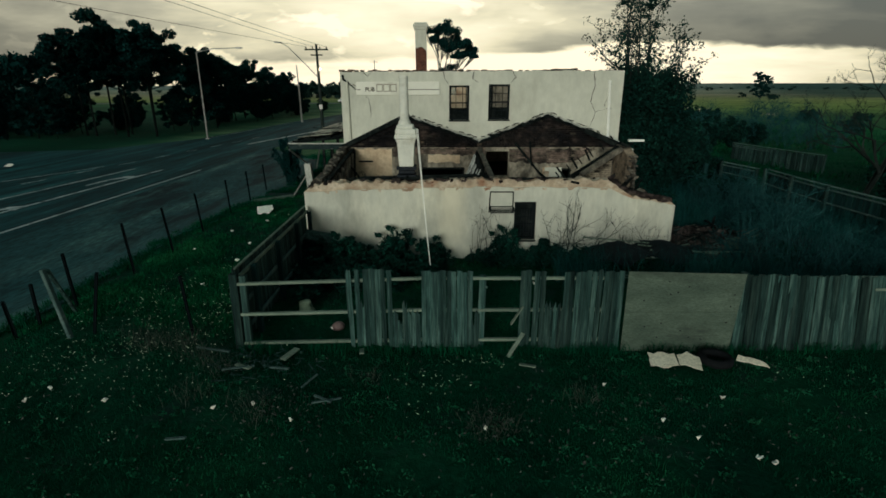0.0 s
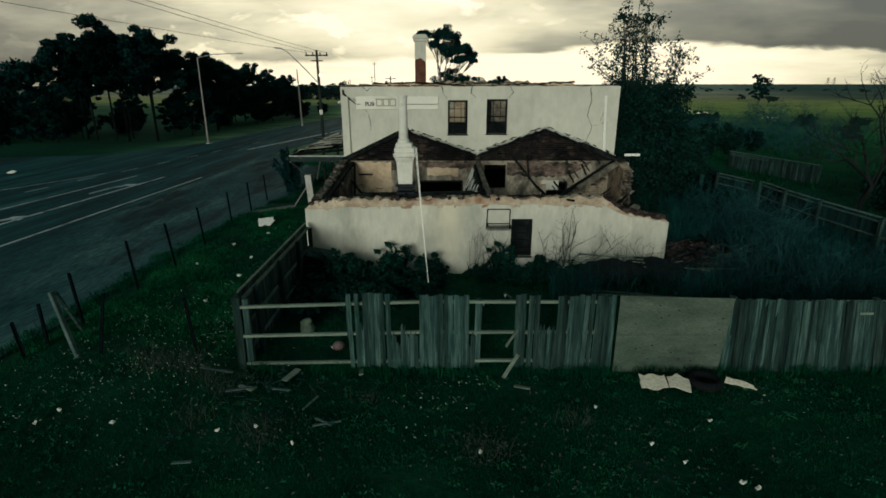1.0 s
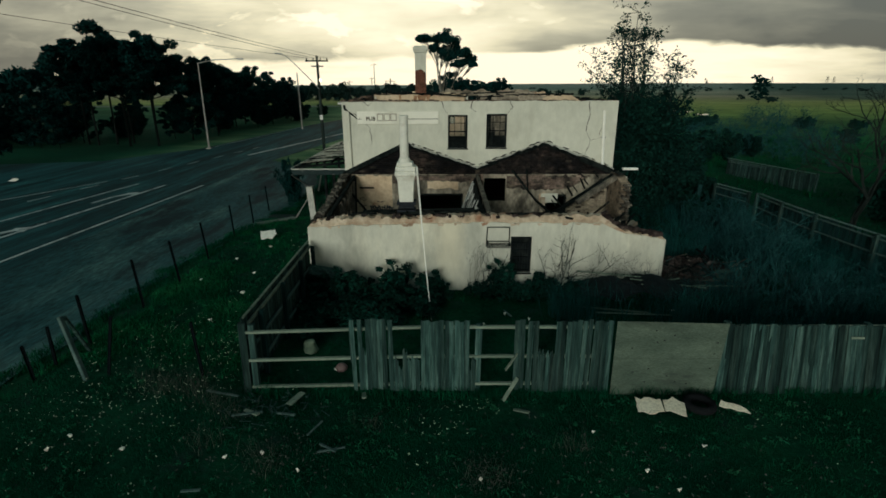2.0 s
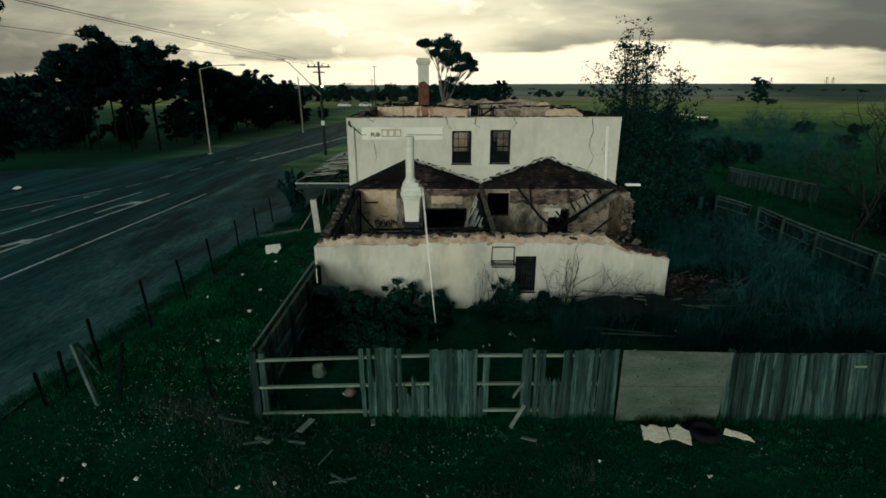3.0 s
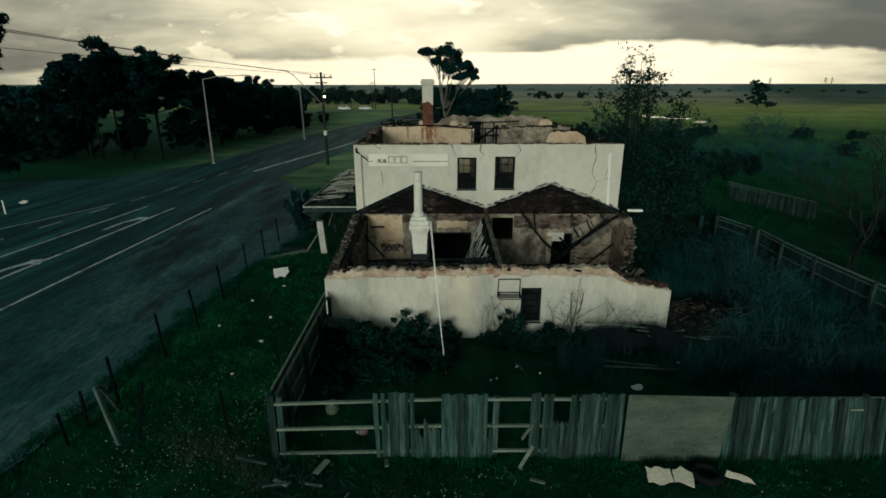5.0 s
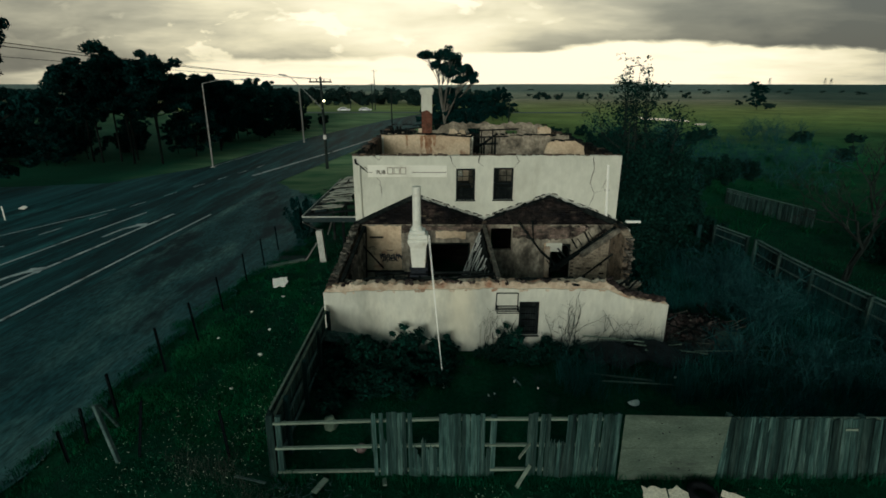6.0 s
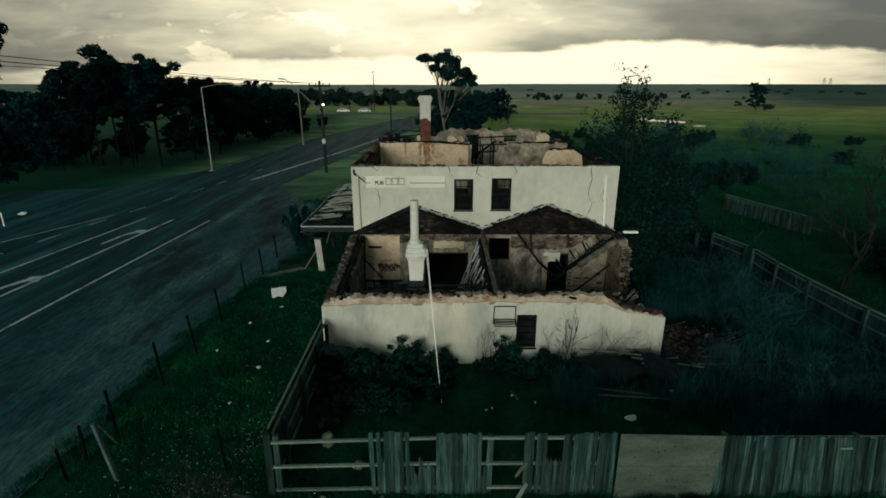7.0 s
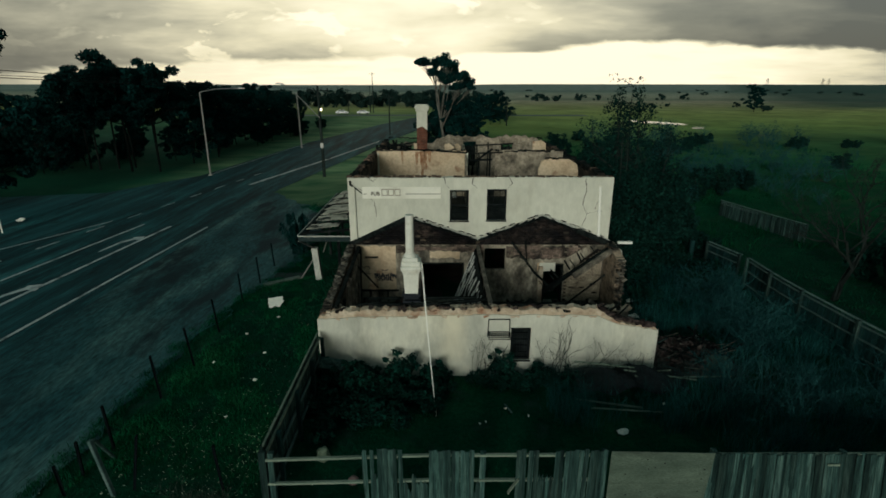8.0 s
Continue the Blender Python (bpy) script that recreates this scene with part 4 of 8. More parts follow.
    for k in range(16):
        y = rng.uniform(32.5, 37.4)
        x = rng.uniform(-3.7, 7.0)
        z = rng.uniform(5.05, 5.95)
        b = Build().beam((x, y, 3.26), (x + rng.uniform(-0.25, 0.25), y + rng.uniform(-0.4, 0.4), z), 0.08, 0.05)
        part("burnt_stud", b, M_CHAR, pub, "charred leaning stud")
    # chimney of the main block: bare brick below, white above
    c = part("chimney", Build().slab([(-1.44, 3.26), (-0.84, 3.26), (-0.84, 7.120), (-1.1, 7.340), (-1.44, 7.240)], [], xz(30.75), 0.6), M_BRICK_CHIM, pub, "tall chimney, bare red brick below flaking white paint")
    part("painted_shaft", Build().slab([(-1.445, 7.244), (-1.1, 7.344), (-0.835, 7.124), (-0.835, 8.20), (-1.445, 8.20)], [], xz(30.74), 0.62), M_PAINT, c, "white painted chimney shaft")
    b = Build()
    b.box((-1.14, 31.05, 8.27), (0.74, 0.76, 0.13))
    b.box((-1.14, 31.05, 8.41), (0.82, 0.84, 0.16))
    b.box((-1.14, 31.05, 8.53), (0.70, 0.72, 0.08))
    part("cap", b, M_PAINT, c, "white corbelled chimney cap", bevel=0.02)
    for x, z0, w in ((-1.45, 5.1, 0.10), (-1.12, 4.3, 0.16), (-0.92, 4.9, 0.10), (-0.7, 5.3, 0.14), (-2.3, 5.2, 0.08)):
        rust = jag([(x - w * 0.3, z0), (x + w * 0.3, z0), (x + w, 5.92), (x - w, 5.94), (x - w * 0.3, z0)], 0.12, 0.03, rng)[:-1]
        rust = [(u + rng.uniform(-0.04, 0.04), v) for u, v in rust]
        part("rust_stain", Build().slab(rust, [], xz(30.592), 0.006), M_RUSTSTAIN, pub, "rust-red stain running down plaster")
    # charred crust along the burnt wall tops
    for x0, x1, y, z in ((-3.79, 1.42, 30.66, 6.0), (3.15, 7.14, 30.66, 5.97), (-3.79, 7.14, 37.85, 6.0), (5.4, 6.7, 27.06, 6.04)):
        x = x0
        while x < x1:
            w = rng.uniform(0.12, 0.4)
            if rng.random() < 0.8:
                part("charred_crust", Build().box((x + w / 2, y, z + rng.uniform(-0.05, 0.03)), (w, 0.18, rng.uniform(0.05, 0.10)), Euler((0, rng.uniform(-0.12, 0.12), 0)).to_matrix()), M_CHAR, pub)
            x += w
    for x, tops in ((-3.95, 5.75), (7.3, 5.72)):
        y = 22.9
        while y < 37.6:
            w = rng.uniform(0.2, 0.55)
            part("charred_crust", Build().box((x, y + w / 2, tops + rng.uniform(-0.1, 0.12)), (0.32, w, rng.uniform(0.06, 0.16)), Euler((rng.uniform(-0.15, 0.15), 0, 0)).to_matrix()), M_CHAR if rng.random() < 0.7 else M_BRICK_DARK, pub)
            y += w
    # fragments still standing by the far wall
    for x, y, w, z in ((-1.75, 33.2, 0.55, 6.15), (0.2, 33.6, 0.6, 6.05), (0.9, 35.0, 0.4, 5.9), (6.2, 35.5, 0.9, 6.05)):
        top = jag([(x + w, z - 0.2), (x + w * 0.6, z), (x, z - 0.05)], 0.15, 0.05, rng)
        part("wall_fragment", Build().slab([(x, 3.26), (x + w, 3.26)] + top, [], xz(y), 0.12), M_PLASTER_PALE, pub, "standing fragment of peach plaster")
    # wall cap line along the rear parapet
    for k in range(60):
        x = -4.1 + 11.5 * (k + 0.5) / 60
        if rng.random() < 0.8:
            part("parapet_brick", Build().box((x + rng.uniform(-0.05, 0.05), WY + 0.16, 5.86 + rng.uniform(-0.01, 0.03)), (rng.uniform(0.1, 0.24), 0.26, rng.uniform(0.03, 0.07)), Matrix.Rotation(rng.uniform(-0.1, 0.1), 3, "Z")), M_BRICK_DARK, pub)


M_BRICK_CHIM = brick_material("bare_chimney_brick", [(0.08, 0.032, 0.022), (0.13, 0.052, 0.034), (0.18, 0.08, 0.055)], (0.13, 0.10, 0.08), (0.03, 0.02, 0.017), soot_at=(0.6, 0.75))
M_BRICK_DARK = surface("charred_brick_edge", [(0.03, 0.025, 0.02), (0.09, 0.065, 0.05), (0.16, 0.11, 0.08)], scale=4, fine=20, bump=0.4, island=0.5)
build_main_block()


def crack(pts, w0, name="wall_crack"):
    """A branching crack: a thin dark sliver on the render."""
    rng = np.random.default_rng(len(pts) * 7 + int(pts[0][0] * 10) % 50)
    line = jag([(u, v) for u, v in pts], 0.12, 0.0, rng)
    line = [(u + rng.uniform(-0.03, 0.03), v) for u, v in line]
    b = Build()
    n = len(line)
    for i, (u, v) in enumerate(line):
        w = w0 * (0.5 + rng.random()) * (1 - 0.5 * i / n)
        b.v += [(u - w, WY - 0.004, v), (u + w, WY - 0.004, v), (u + w, WY + 0.01, v), (u - w, WY + 0.01, v)]
    b.f = [(4 * i, 4 * i + 1, 4 * i + 5, 4 * i + 4) for i in range(n - 1)]
    part(name, b, M_CRACK, pub, "jagged dark crack in the render")


for pts in ([(6.22, 5.84), (6.3, 5.16), (6.15, 4.66), (6.42, 4.26), (6.3, 3.86), (6.2, 3.56)], [(6.42, 4.26), (6.85, 4.36)], [(0.1, 5.86), (0.15, 5.56), (0.28, 5.36)], [(1.35, 5.86), (1.28, 5.56), (1.5, 5.41)], [(2.9, 5.86), (3.05, 5.61), (2.85, 5.36)],
            [(-3.6, 5.36), (-3.2, 5.01), (-2.95, 4.76), (-2.9, 4.06)], [(-3.2, 5.86), (-3.0, 5.66), (-2.8, 5.81)], [(6.9, 5.06), (6.75, 4.46)]):
    crack(pts, 0.018)

# pipes, sign
dp = part("downpipe", Build().tube([(-3.82, WY - 0.06, 5.48), (-3.80, WY - 0.06, 3.08)], [0.045, 0.045], 8), M_PAINT, pub, "white painted downpipe")
part("pipe_elbow", Build().tube([(-3.98, WY - 0.05, 5.71), (-3.97, WY - 0.06, 5.54), (-3.82, WY - 0.06, 5.44), (-3.55, WY - 0.04, 5.21), (-3.4, WY - 0.02, 5.06)], [0.04, 0.045, 0.035, 0.02, 0.012], 7), M_DARK, dp, "black broken pipe elbow")
vp = part("vent_pipe", Build().tube([(6.86, WY - 0.07, 5.48), (6.99, WY - 0.07, 3.16)], [0.065, 0.065], 8), M_WHITEMETAL, pub, "bright white vent pipe")
part("pipe_bracket", Build().box((6.92, WY - 0.04, 4.38), (0.2, 0.08, 0.05)), M_METAL, vp)

M_SIGNFAINT = surface("faint_sign_outline", [(0.26, 0.24, 0.19), (0.38, 0.35, 0.28)], scale=5, fine=30, rough=0.7, bump=0)
sign = thing("pub_sign", (-1.75, WY - 0.05, 4.93), "faded cream sign board with PUB lettering on the wall", "sign")
part("board", Build().box((-1.76, WY - 0.03, 5.19), (3.42, 0.05, 0.52)), M_SIGN, sign, bevel=0.008)
part("rule", Build().box((-0.83, WY - 0.058, 5.14), (1.5, 0.006, 0.025)), M_SIGNINK, sign, "thin dark ruled line")
part("rule", Build().box((-3.36, WY - 0.058, 5.14), (0.16, 0.006, 0.025)), M_SIGNINK, sign, "thin dark ruled line")


def lettering(body, size, at, material, parent, name):
    cu = bpy.data.curves.new(name, "FONT")
    cu.body, cu.size, cu.extrude, cu.align_x, cu.offset = body, size, 0.003, "CENTER", 0.007
    tmp = bpy.data.objects.new(name, cu)
    scene.collection.objects.link(tmp)
    me = bpy.data.meshes.new_from_object(tmp.evaluated_get(bpy.context.evaluated_depsgraph_get()))
    bpy.data.objects.remove(tmp)
    me.transform(Matrix.Translation(at) @ Matrix.Rotation(radians(90), 4, "X"))
    me.materials.clear()
    me.materials.append(material)
    return part(name, me, material, parent)


lettering("PUB", 0.22, (-2.90, WY - 0.059, 5.075), M_SIGNINK, sign, "lettering")
# the emblem beside it: three outlined blocks
for i, x in enumerate((-2.50, -2.22, -1.94)):
    o = [(x - 0.13, 5.06), (x + 0.13, 5.06), (x + 0.13, 5.36), (x - 0.13, 5.36)]
    h = [(x - 0.095, 5.095), (x + 0.095, 5.095), (x + 0.095, 5.325), (x - 0.095, 5.325)]
    part("emblem_block", Build().slab(o, [h], xz(WY - 0.062), 0.006), M_SIGNFAINT, sign, "outlined emblem block")

# ---- rear wing without its roof ----
FRONT = 16.0


def build_wing():
    rng = np.random.default_rng(8)
    paint_top = jag([(7.33, 1.74), (7.0, 1.78), (6.0, 1.96), (5.8, 2.02), (5.25, 2.28), (3.0, 2.32), (0.5, 2.30), (-2.5, 2.24), (-4.22, 2.17)], 0.14, 0.03, rng)
    win = rect(2.32, 0.61, 3.0, 1.85)
    part("wing_wall", Build().slab([(-4.22, -0.3), (7.33, -0.3)] + paint_top, [win], xz(FRONT), 0.05), M_PAINT_LOW, pub, "streaked white painted rear wall of the wing")
    core_top = jag([(7.3, 1.76), (6.7, 1.87), (6.0, 2.02), (5.7, 2.14), (5.28, 2.50), (4.4, 2.55), (2.6, 2.50), (1.2, 2.56), (-0.5, 2.44), (-2.0, 2.48), (-3.4, 2.44), (-3.9, 2.30), (-4.2, 2.19)], 0.10, 0.05, rng)
    part("wing_wall_core", Build().slab([(-4.2, -0.3), (7.3, -0.3)] + core_top, [win], xz(FRONT + 0.052), 0.30), M_CORE, pub, "broken wall core of orange render and brick")
    # loose bricks along the broken top
    mesh = shape("brick", Build().box((0, 0, 0), (0.23, 0.11, 0.076)), M_BRICK_ONE, bevel=0.006)
    for k in range(70):
        x = rng.uniform(5.3, 7.25) if k < 46 else rng.uniform(-4.0, 5.2)
        z = interp([(-4.2, 2.19), (-3.4, 2.46), (5.3, 2.5), (5.7, 2.14), (6.0, 2.02), (7.3, 1.76)], x) + (rng.uniform(0.02, 0.13) if k < 46 else rng.uniform(0.0, 0.05))
        ob = part("brick", mesh, None, pub)
        ob.matrix_basis = Matrix.Translation((x, FRONT + rng.uniform(0.08, 0.30), z)) @ Euler((rng.uniform(-0.3, 0.3), rng.uniform(-0.3, 0.3), rng.uniform(0, 3.1))).to_matrix().to_4x4()
    for k in range(54):
        x = rng.uniform(-4.0, 5.4)
        z = interp([(-4.2, 2.17), (-3.4, 2.42), (5.3, 2.46), (5.7, 2.10)], x)
        s = rng.uniform(0.08, 0.26)
        b = Build().box((x, FRONT + rng.uniform(0.06, 0.32), z + rng.uniform(0.0, 0.06)), (s, s * rng.uniform(0.5, 1.0), s * rng.uniform(0.25, 0.5)), Euler((rng.uniform(-0.3, 0.3), rng.uniform(-0.3, 0.3), rng.uniform(0, 3))).to_matrix())
        part("render_chunk", b, M_CORE if rng.random() < 0.9 else M_CHAR, pub)
    # render lip hanging below the break
    for k in range(16):
        x = -4.1 + 9.3 * (k + rng.random()) / 16
        w = rng.uniform(0.08, 0.3)
        pts = jag([(x, 2.31), (x + w, 2.31), (x + w * 0.8, 2.31 - rng.uniform(0.02, 0.1)), (x + w * 0.2, 2.31 - rng.uniform(0.02, 0.1)), (x, 2.31)], 0.05, 0.01, rng)[:-1]
        dz = interp([(-4.2, -0.14), (-2.5, -0.07), (0.5, -0.01), (5.3, -0.03)], x)
        part("bared_render", Build().slab([(u, v + dz) for u, v in pts], [], xz(FRONT - 0.004), 0.01), M_CORE, pub)
    # left side wall: ragged brick skin, studs inside
    lt = jag([(22.28, 2.80), (21.4, 2.78), (20.0, 2.6), (18.4, 2.35), (17.2, 2.32), (16.36, 2.2)], 0.16, 0.09, rng)
    part("side_wall_low", Build().slab([(16.36, -0.2), (22.28, -0.2)] + lt, [rect(17.6, 0.4, 18.5, 2.0), rect(19.6, 0.02, 20.6, 2.1)], yz(-4.21), 0.30), M_BRICK_Y, pub, "leaning ragged brick side wall")
    for y, z in ((16.9, 2.35), (17.5, 2.3), (18.4, 2.45), (19.0, 2.55), (20.1, 2.65), (20.7, 2.7), (21.4, 2.75), (21.9, 2.85)):
        part("stud", Build().beam((-3.72, y, 0), (-3.66 + 0.1 * rng.random(), y + 0.1, z - 0.1), 0.11, 0.09), M_SCORCH if rng.random() < 0.6 else M_CHAR, pub, "scorched wall stud")
    part("wall_plate", Build().beam((-3.74, 16.5, 2.22), (-3.72, 22.2, 2.74), 0.14, 0.09), M_CHAR, pub, "charred wall plate")
    # bricks left standing in a ragged crest along that wall
    crest = shape("brick", Build().box((0, 0, 0), (0.23, 0.11, 0.076)), M_TANBRICK_LOOSE, bevel=0.006)
    for k in range(130):
        y = 16.4 + 5.8 * rng.random()
        z = interp([(16.4, 2.2), (17.2, 2.32), (18.4, 2.35), (20.0, 2.6), (21.4, 2.78), (22.3, 2.8)], y)
        ob = part("brick", crest, None, pub)
        ob.matrix_basis = Matrix.Translation((-4.06 + rng.uniform(-0.12, 0.12), y, z + rng.uniform(-0.05, 0.05))) @ Euler((rng.uniform(-0.12, 0.12), rng.uniform(-0.15, 0.15), 1.57 + rng.uniform(-0.3, 0.3))).to_matrix().to_4x4()
    part("stud", Build().beam((-3.9, 21.3, 2.4), (-2.9, 21.9, 0.9), 0.09, 0.07), M_CHAR, pub, "fallen charred brace")
    # right side wall stub with toothed broken end
    rt = [(22.28, 2.95), (21.4, 2.88), (20.95, 2.7)]
    edge = []
    z = 2.7
    while z > 0.2:
        edge += [(20.75 + rng.uniform(-0.1, 0.15) - (2.7 - z) * 0.10, z), (20.75 + rng.uniform(-0.1, 0.15) - (2.7 - z) * 0.10, z - 0.086)]
        z -= 0.0865
    part("side_wall_low", Build().slab([(22.28, 0)] + rt + edge + [(20.4, 0)], [], yz(7.36), 0.36), M_TANBRICK_Y, pub, "stub of side wall with a toothed brick edge")
    part("side_wall_render", Build().slab([(22.28, 0), (22.28, 2.9), (21.3, 2.85), (21.0, 1.8), (20.8, 0.9), (20.5, 0)], [], yz(7.723), 0.05), M_PAINT_LOW, pub, "white render skin on the wall stub")
    # single bricks keyed into the broken end, with open joints between
    key = [shape("brick", Build().box((0, 0, 0), (w, 0.20, 0.070)), M_TANBRICK_LOOSE, bevel=0.004) for w in (0.11, 0.17)]
    for j in range(30):
        z = 0.12 + 0.0865 * j
        x = 7.41 + (0.06 if j % 2 else 0.0)
        while x < 7.71:
            if rng.random() < 0.55:
                ob = part("brick", key[int(rng.random() < 0.3)], None, pub)
                ob.matrix_basis = Matrix.Translation((x, 20.66 - (2.7 - z) * 0.10 - rng.uniform(0.0, 0.10), z)) @ Euler((0, 0, rng.uniform(-0.06, 0.06))).to_matrix().to_4x4()
            x += rng.uniform(0.13, 0.19)
    # collapsed part of that wall
    ct = jag([(20.4, 0.5), (19.0, 0.75), (17.8, 0.6), (16.36, 1.6)], 0.18, 0.12, rng)
    part("side_wall_low", Build().slab([(16.36, 0), (20.4, 0)] + ct, [], yz(7.1), 0.3), M_BRICK_Y, pub, "collapsed low brick wall")
    for k in range(60):
        ob = part("brick", mesh, None, pub)
        y = rng.uniform(16.4, 20.6)
        ob.matrix_basis = Matrix.Translation((rng.uniform(6.6, 7.6), y, rng.uniform(0.05, 0.35) + (0.5 if rng.random() < 0.5 else 0))) @ Euler(rng.uniform(-1, 1, 3)).to_matrix().to_4x4()
    part("wing_floor", Build().box((1.5, 19.3, -0.06), (11.5, 5.8, 0.2)), M_BOARDS, pub, "burnt wing floor under rubble")
    # partition towards the yard, with its top plate
    part("partition_plate", Build().beam((1.64, 16.4, 2.52), (1.6, 22.2, 2.76), 0.14, 0.12), M_SCORCH, pub, "scorched brown partition top plate")
    for y in (16.9, 18.2, 19.5, 20.8, 21.9):
        part("stud", Build().beam((1.62, y, 0.04), (1.6, y, 2.50 + (y - 16.4) * 0.04), 0.10, 0.07), M_CHAR, pub, "charred wall stud")
    # lath sheet slumped against it
    sheet = part("lath_panel", Build().add([(0.45, 17.3, 0.05), (0.45, 22.0, 0.05), (1.48, 22.1, 2.7), (1.5, 17.0, 2.36), (0.50, 17.3, 0.02), (0.50, 22.0, 0.02), (1.53, 22.1, 2.68), (1.55, 17.0, 2.34)], [(0, 1, 2, 3), (7, 6, 5, 4), (0, 4, 5, 1), (1, 5, 6, 2), (2, 6, 7, 3), (3, 7, 4, 0)]), M_CHAR, pub, "burnt lath sheet leaning on a partition")
    low_a, low_b = Vector((0.45, 17.3, 0.05)), Vector((0.45, 22.0, 0.05))
    top_a, top_b = Vector((1.5, 17.0, 2.36)), Vector((1.48, 22.1, 2.7))
    for k in range(19):
        s0 = (k + rng.uniform(0.0, 0.3)) / 19
        u0 = rng.uniform(0.0, 0.12)
        while u0 < 0.86:
            u1 = min(rng.uniform(0.9, 0.98), u0 + rng.uniform(0.18, 0.55))
            w = rng.uniform(0.25, 0.72) / 19
            skew = rng.uniform(-0.012, 0.02)
            quad = [low_a.lerp(low_b, a).lerp(top_a.lerp(top_b, a), u) for a, u in ((s0, u0), (s0 + w, u0 + rng.uniform(-0.03, 0.06)), (s0 + w * 0.8 + skew, u1), (s0 + skew, u1 - rng.uniform(0.0, 0.08)))]
            vs = [q + Vector((-0.012, 0, 0.006)) for q in quad] + [q + Vector((-0.034, 0, 0.017)) for q in quad]
            part("lath", Build().add(vs, [(3, 2, 1, 0), (4, 5, 6, 7), (0, 1, 5, 4), (1, 2, 6, 5), (2, 3, 7, 6), (3, 0, 4, 7)]), M_LATH if rng.random() < 0.8 else M_CHAR, sheet)
            s0 += skew
            u0 = u1 + rng.uniform(0.02, 0.14)
    # fallen rafters and battens across the right-hand room
    for a, c, w in [((3.1, 22.1, 3.0), (4.0, 21.2, 1.9), 0.06), ((4.0, 21.2, 1.9), (4.75, 20.6, 1.3), 0.07), ((3.72, 22.15, 3.05), (3.76, 21.7, 2.1), 0.05), ((4.3, 20.6, 1.25), (7.2, 21.4, 2.9), 0.13), ((5.6, 20.7, 1.9), (7.3, 21.3, 2.85), 0.16), ((4.6, 20.8, 1.2), (5.4, 20.9, 1.9), 0.1), ((5.0, 20.9, 1.75), (4.6, 20.7, 2.2), 0.05), ((5.5, 21.0, 2.1), (5.2, 20.9, 2.55), 0.05), ((6.0, 21.1, 2.4), (5.75, 21.0, 2.85), 0.05), ((5.3, 20.8, 0.5), (7.0, 20.9, 1.9), 0.05),
                    ((-3.4, 20.6, 0.4), (0.6, 20.6, 0.55), 0.08), ((-2.6, 17.2, 2.4), (1.2, 17.0, 2.52), 0.07), ((0.2, 16.7, 2.45), (1.6, 16.9, 2.5), 0.09), ((4.4, 17.4, 1.9), (6.4, 17.2, 2.0), 0.09)]:
        part("fallen_rafter", Build().beam(a, c, w, w * 1.2), M_SCORCH if w == 0.16 else M_CHAR, pub, "charred fallen rafter")
    for k in range(7):
        s = k / 6
        p = Vector((4.3, 20.55, 1.5)).lerp(Vector((7.0, 21.3, 3.1)), s)
        part("batten", Build().beam(p, p + Vector((-0.20, -0.02, 0.26)), 0.05, 0.04), M_CHAR, pub, "broken charred batten")
    # charred sticks leaning on the inside of the broken wall
    for k in range(34):
        x = rng.uniform(-3.6, 6.0)
        dx = rng.uniform(-1.0, 1.0)
        b = Build().beam((x, rng.uniform(17.4, 18.6), 0.3), (x + dx, 16.42, rng.uniform(2.35, 2.62)), rng.uniform(0.04, 0.09), rng.uniform(0.03, 0.06))
        part("charred_stick", b, M_CHAR, pub)
    for k in range(16):
        x = rng.uniform(-3.0, 4.2)
        l = rng.uniform(0.4, 1.5)
        part("charred_stick", Build().beam((x, 16.42, 2.5), (x + l, 16.46 + rng.uniform(-0.05, 0.1), 2.5 + rng.uniform(-0.03, 0.06)), 0.06, 0.04), M_CHAR, pub)
    # rubble heap inside
    rub = Build()
    for k in range(380):
        x, y = rng.uniform(-3.9, 7.0), rng.uniform(16.5, 22.0)
        hgt = 0.25 + 0.5 * max(0, noise.noise((x * 0.5, y * 0.6, 1))) + (0.9 * max(0, (x - 5.2) / 1.8) * max(0, 1 - abs(y - 17.5) / 2))
        s = rng.uniform(0.08, 0.38)
        rub.box((x, y, rng.uniform(0.05, hgt)), (s, s * rng.uniform(0.3, 1), s * rng.uniform(0.2, 0.6)), Euler(rng.uniform(-1, 1, 3)).to_matrix())
    tagged(part("rubble", rub, M_RUBBLE, pub, "broken plaster and charred rubble on the floor"), kind="stuff")
    # slumped render at the broken corner
    for k in range(9):
        x, y = rng.uniform(5.2, 6.9), rng.uniform(16.5, 18.5)
        s = rng.uniform(0.28, 0.5)
        part("render_slab", Build().box((x, y, 2.12 - (x - 5.2) * 0.30 + rng.uniform(-0.25, 0.15)), (s, s * 0.6, 0.09), Euler(rng.uniform(-0.7, 0.7, 3)).to_matrix()), M_PLASTER_GREY if k % 2 else M_MORTAR, pub, "fallen slab of render")
    # black doorway linings
    for x0, x1, z1 in ((-0.96, 1.0, 1.95), (4.63, 5.55, 1.9)):
        part("door_lining", Build().slab([(x0, 0.02), (x0, z1), (x1, z1), (x1, 0.02), (x1 - 0.08, 0.02), (x1 - 0.08, z1 - 0.08), (x0 + 0.08, z1 - 0.08), (x0 + 0.08, 0.02)], [], xz(WY + 0.02), 0.2), M_CHAR, pub, "charred door lining")
    part("brick_jamb", Build().box((4.5, WY - 0.05, 0.9), (0.2, 0.2, 1.8)), M_CORE, pub, "exposed brick door jamb")
    part("wall_recess", Build().box((4.8, WY - 0.01, 1.75), (0.72, 0.05, 0.4)), M_PAINT, pub, "white board over the doorway")


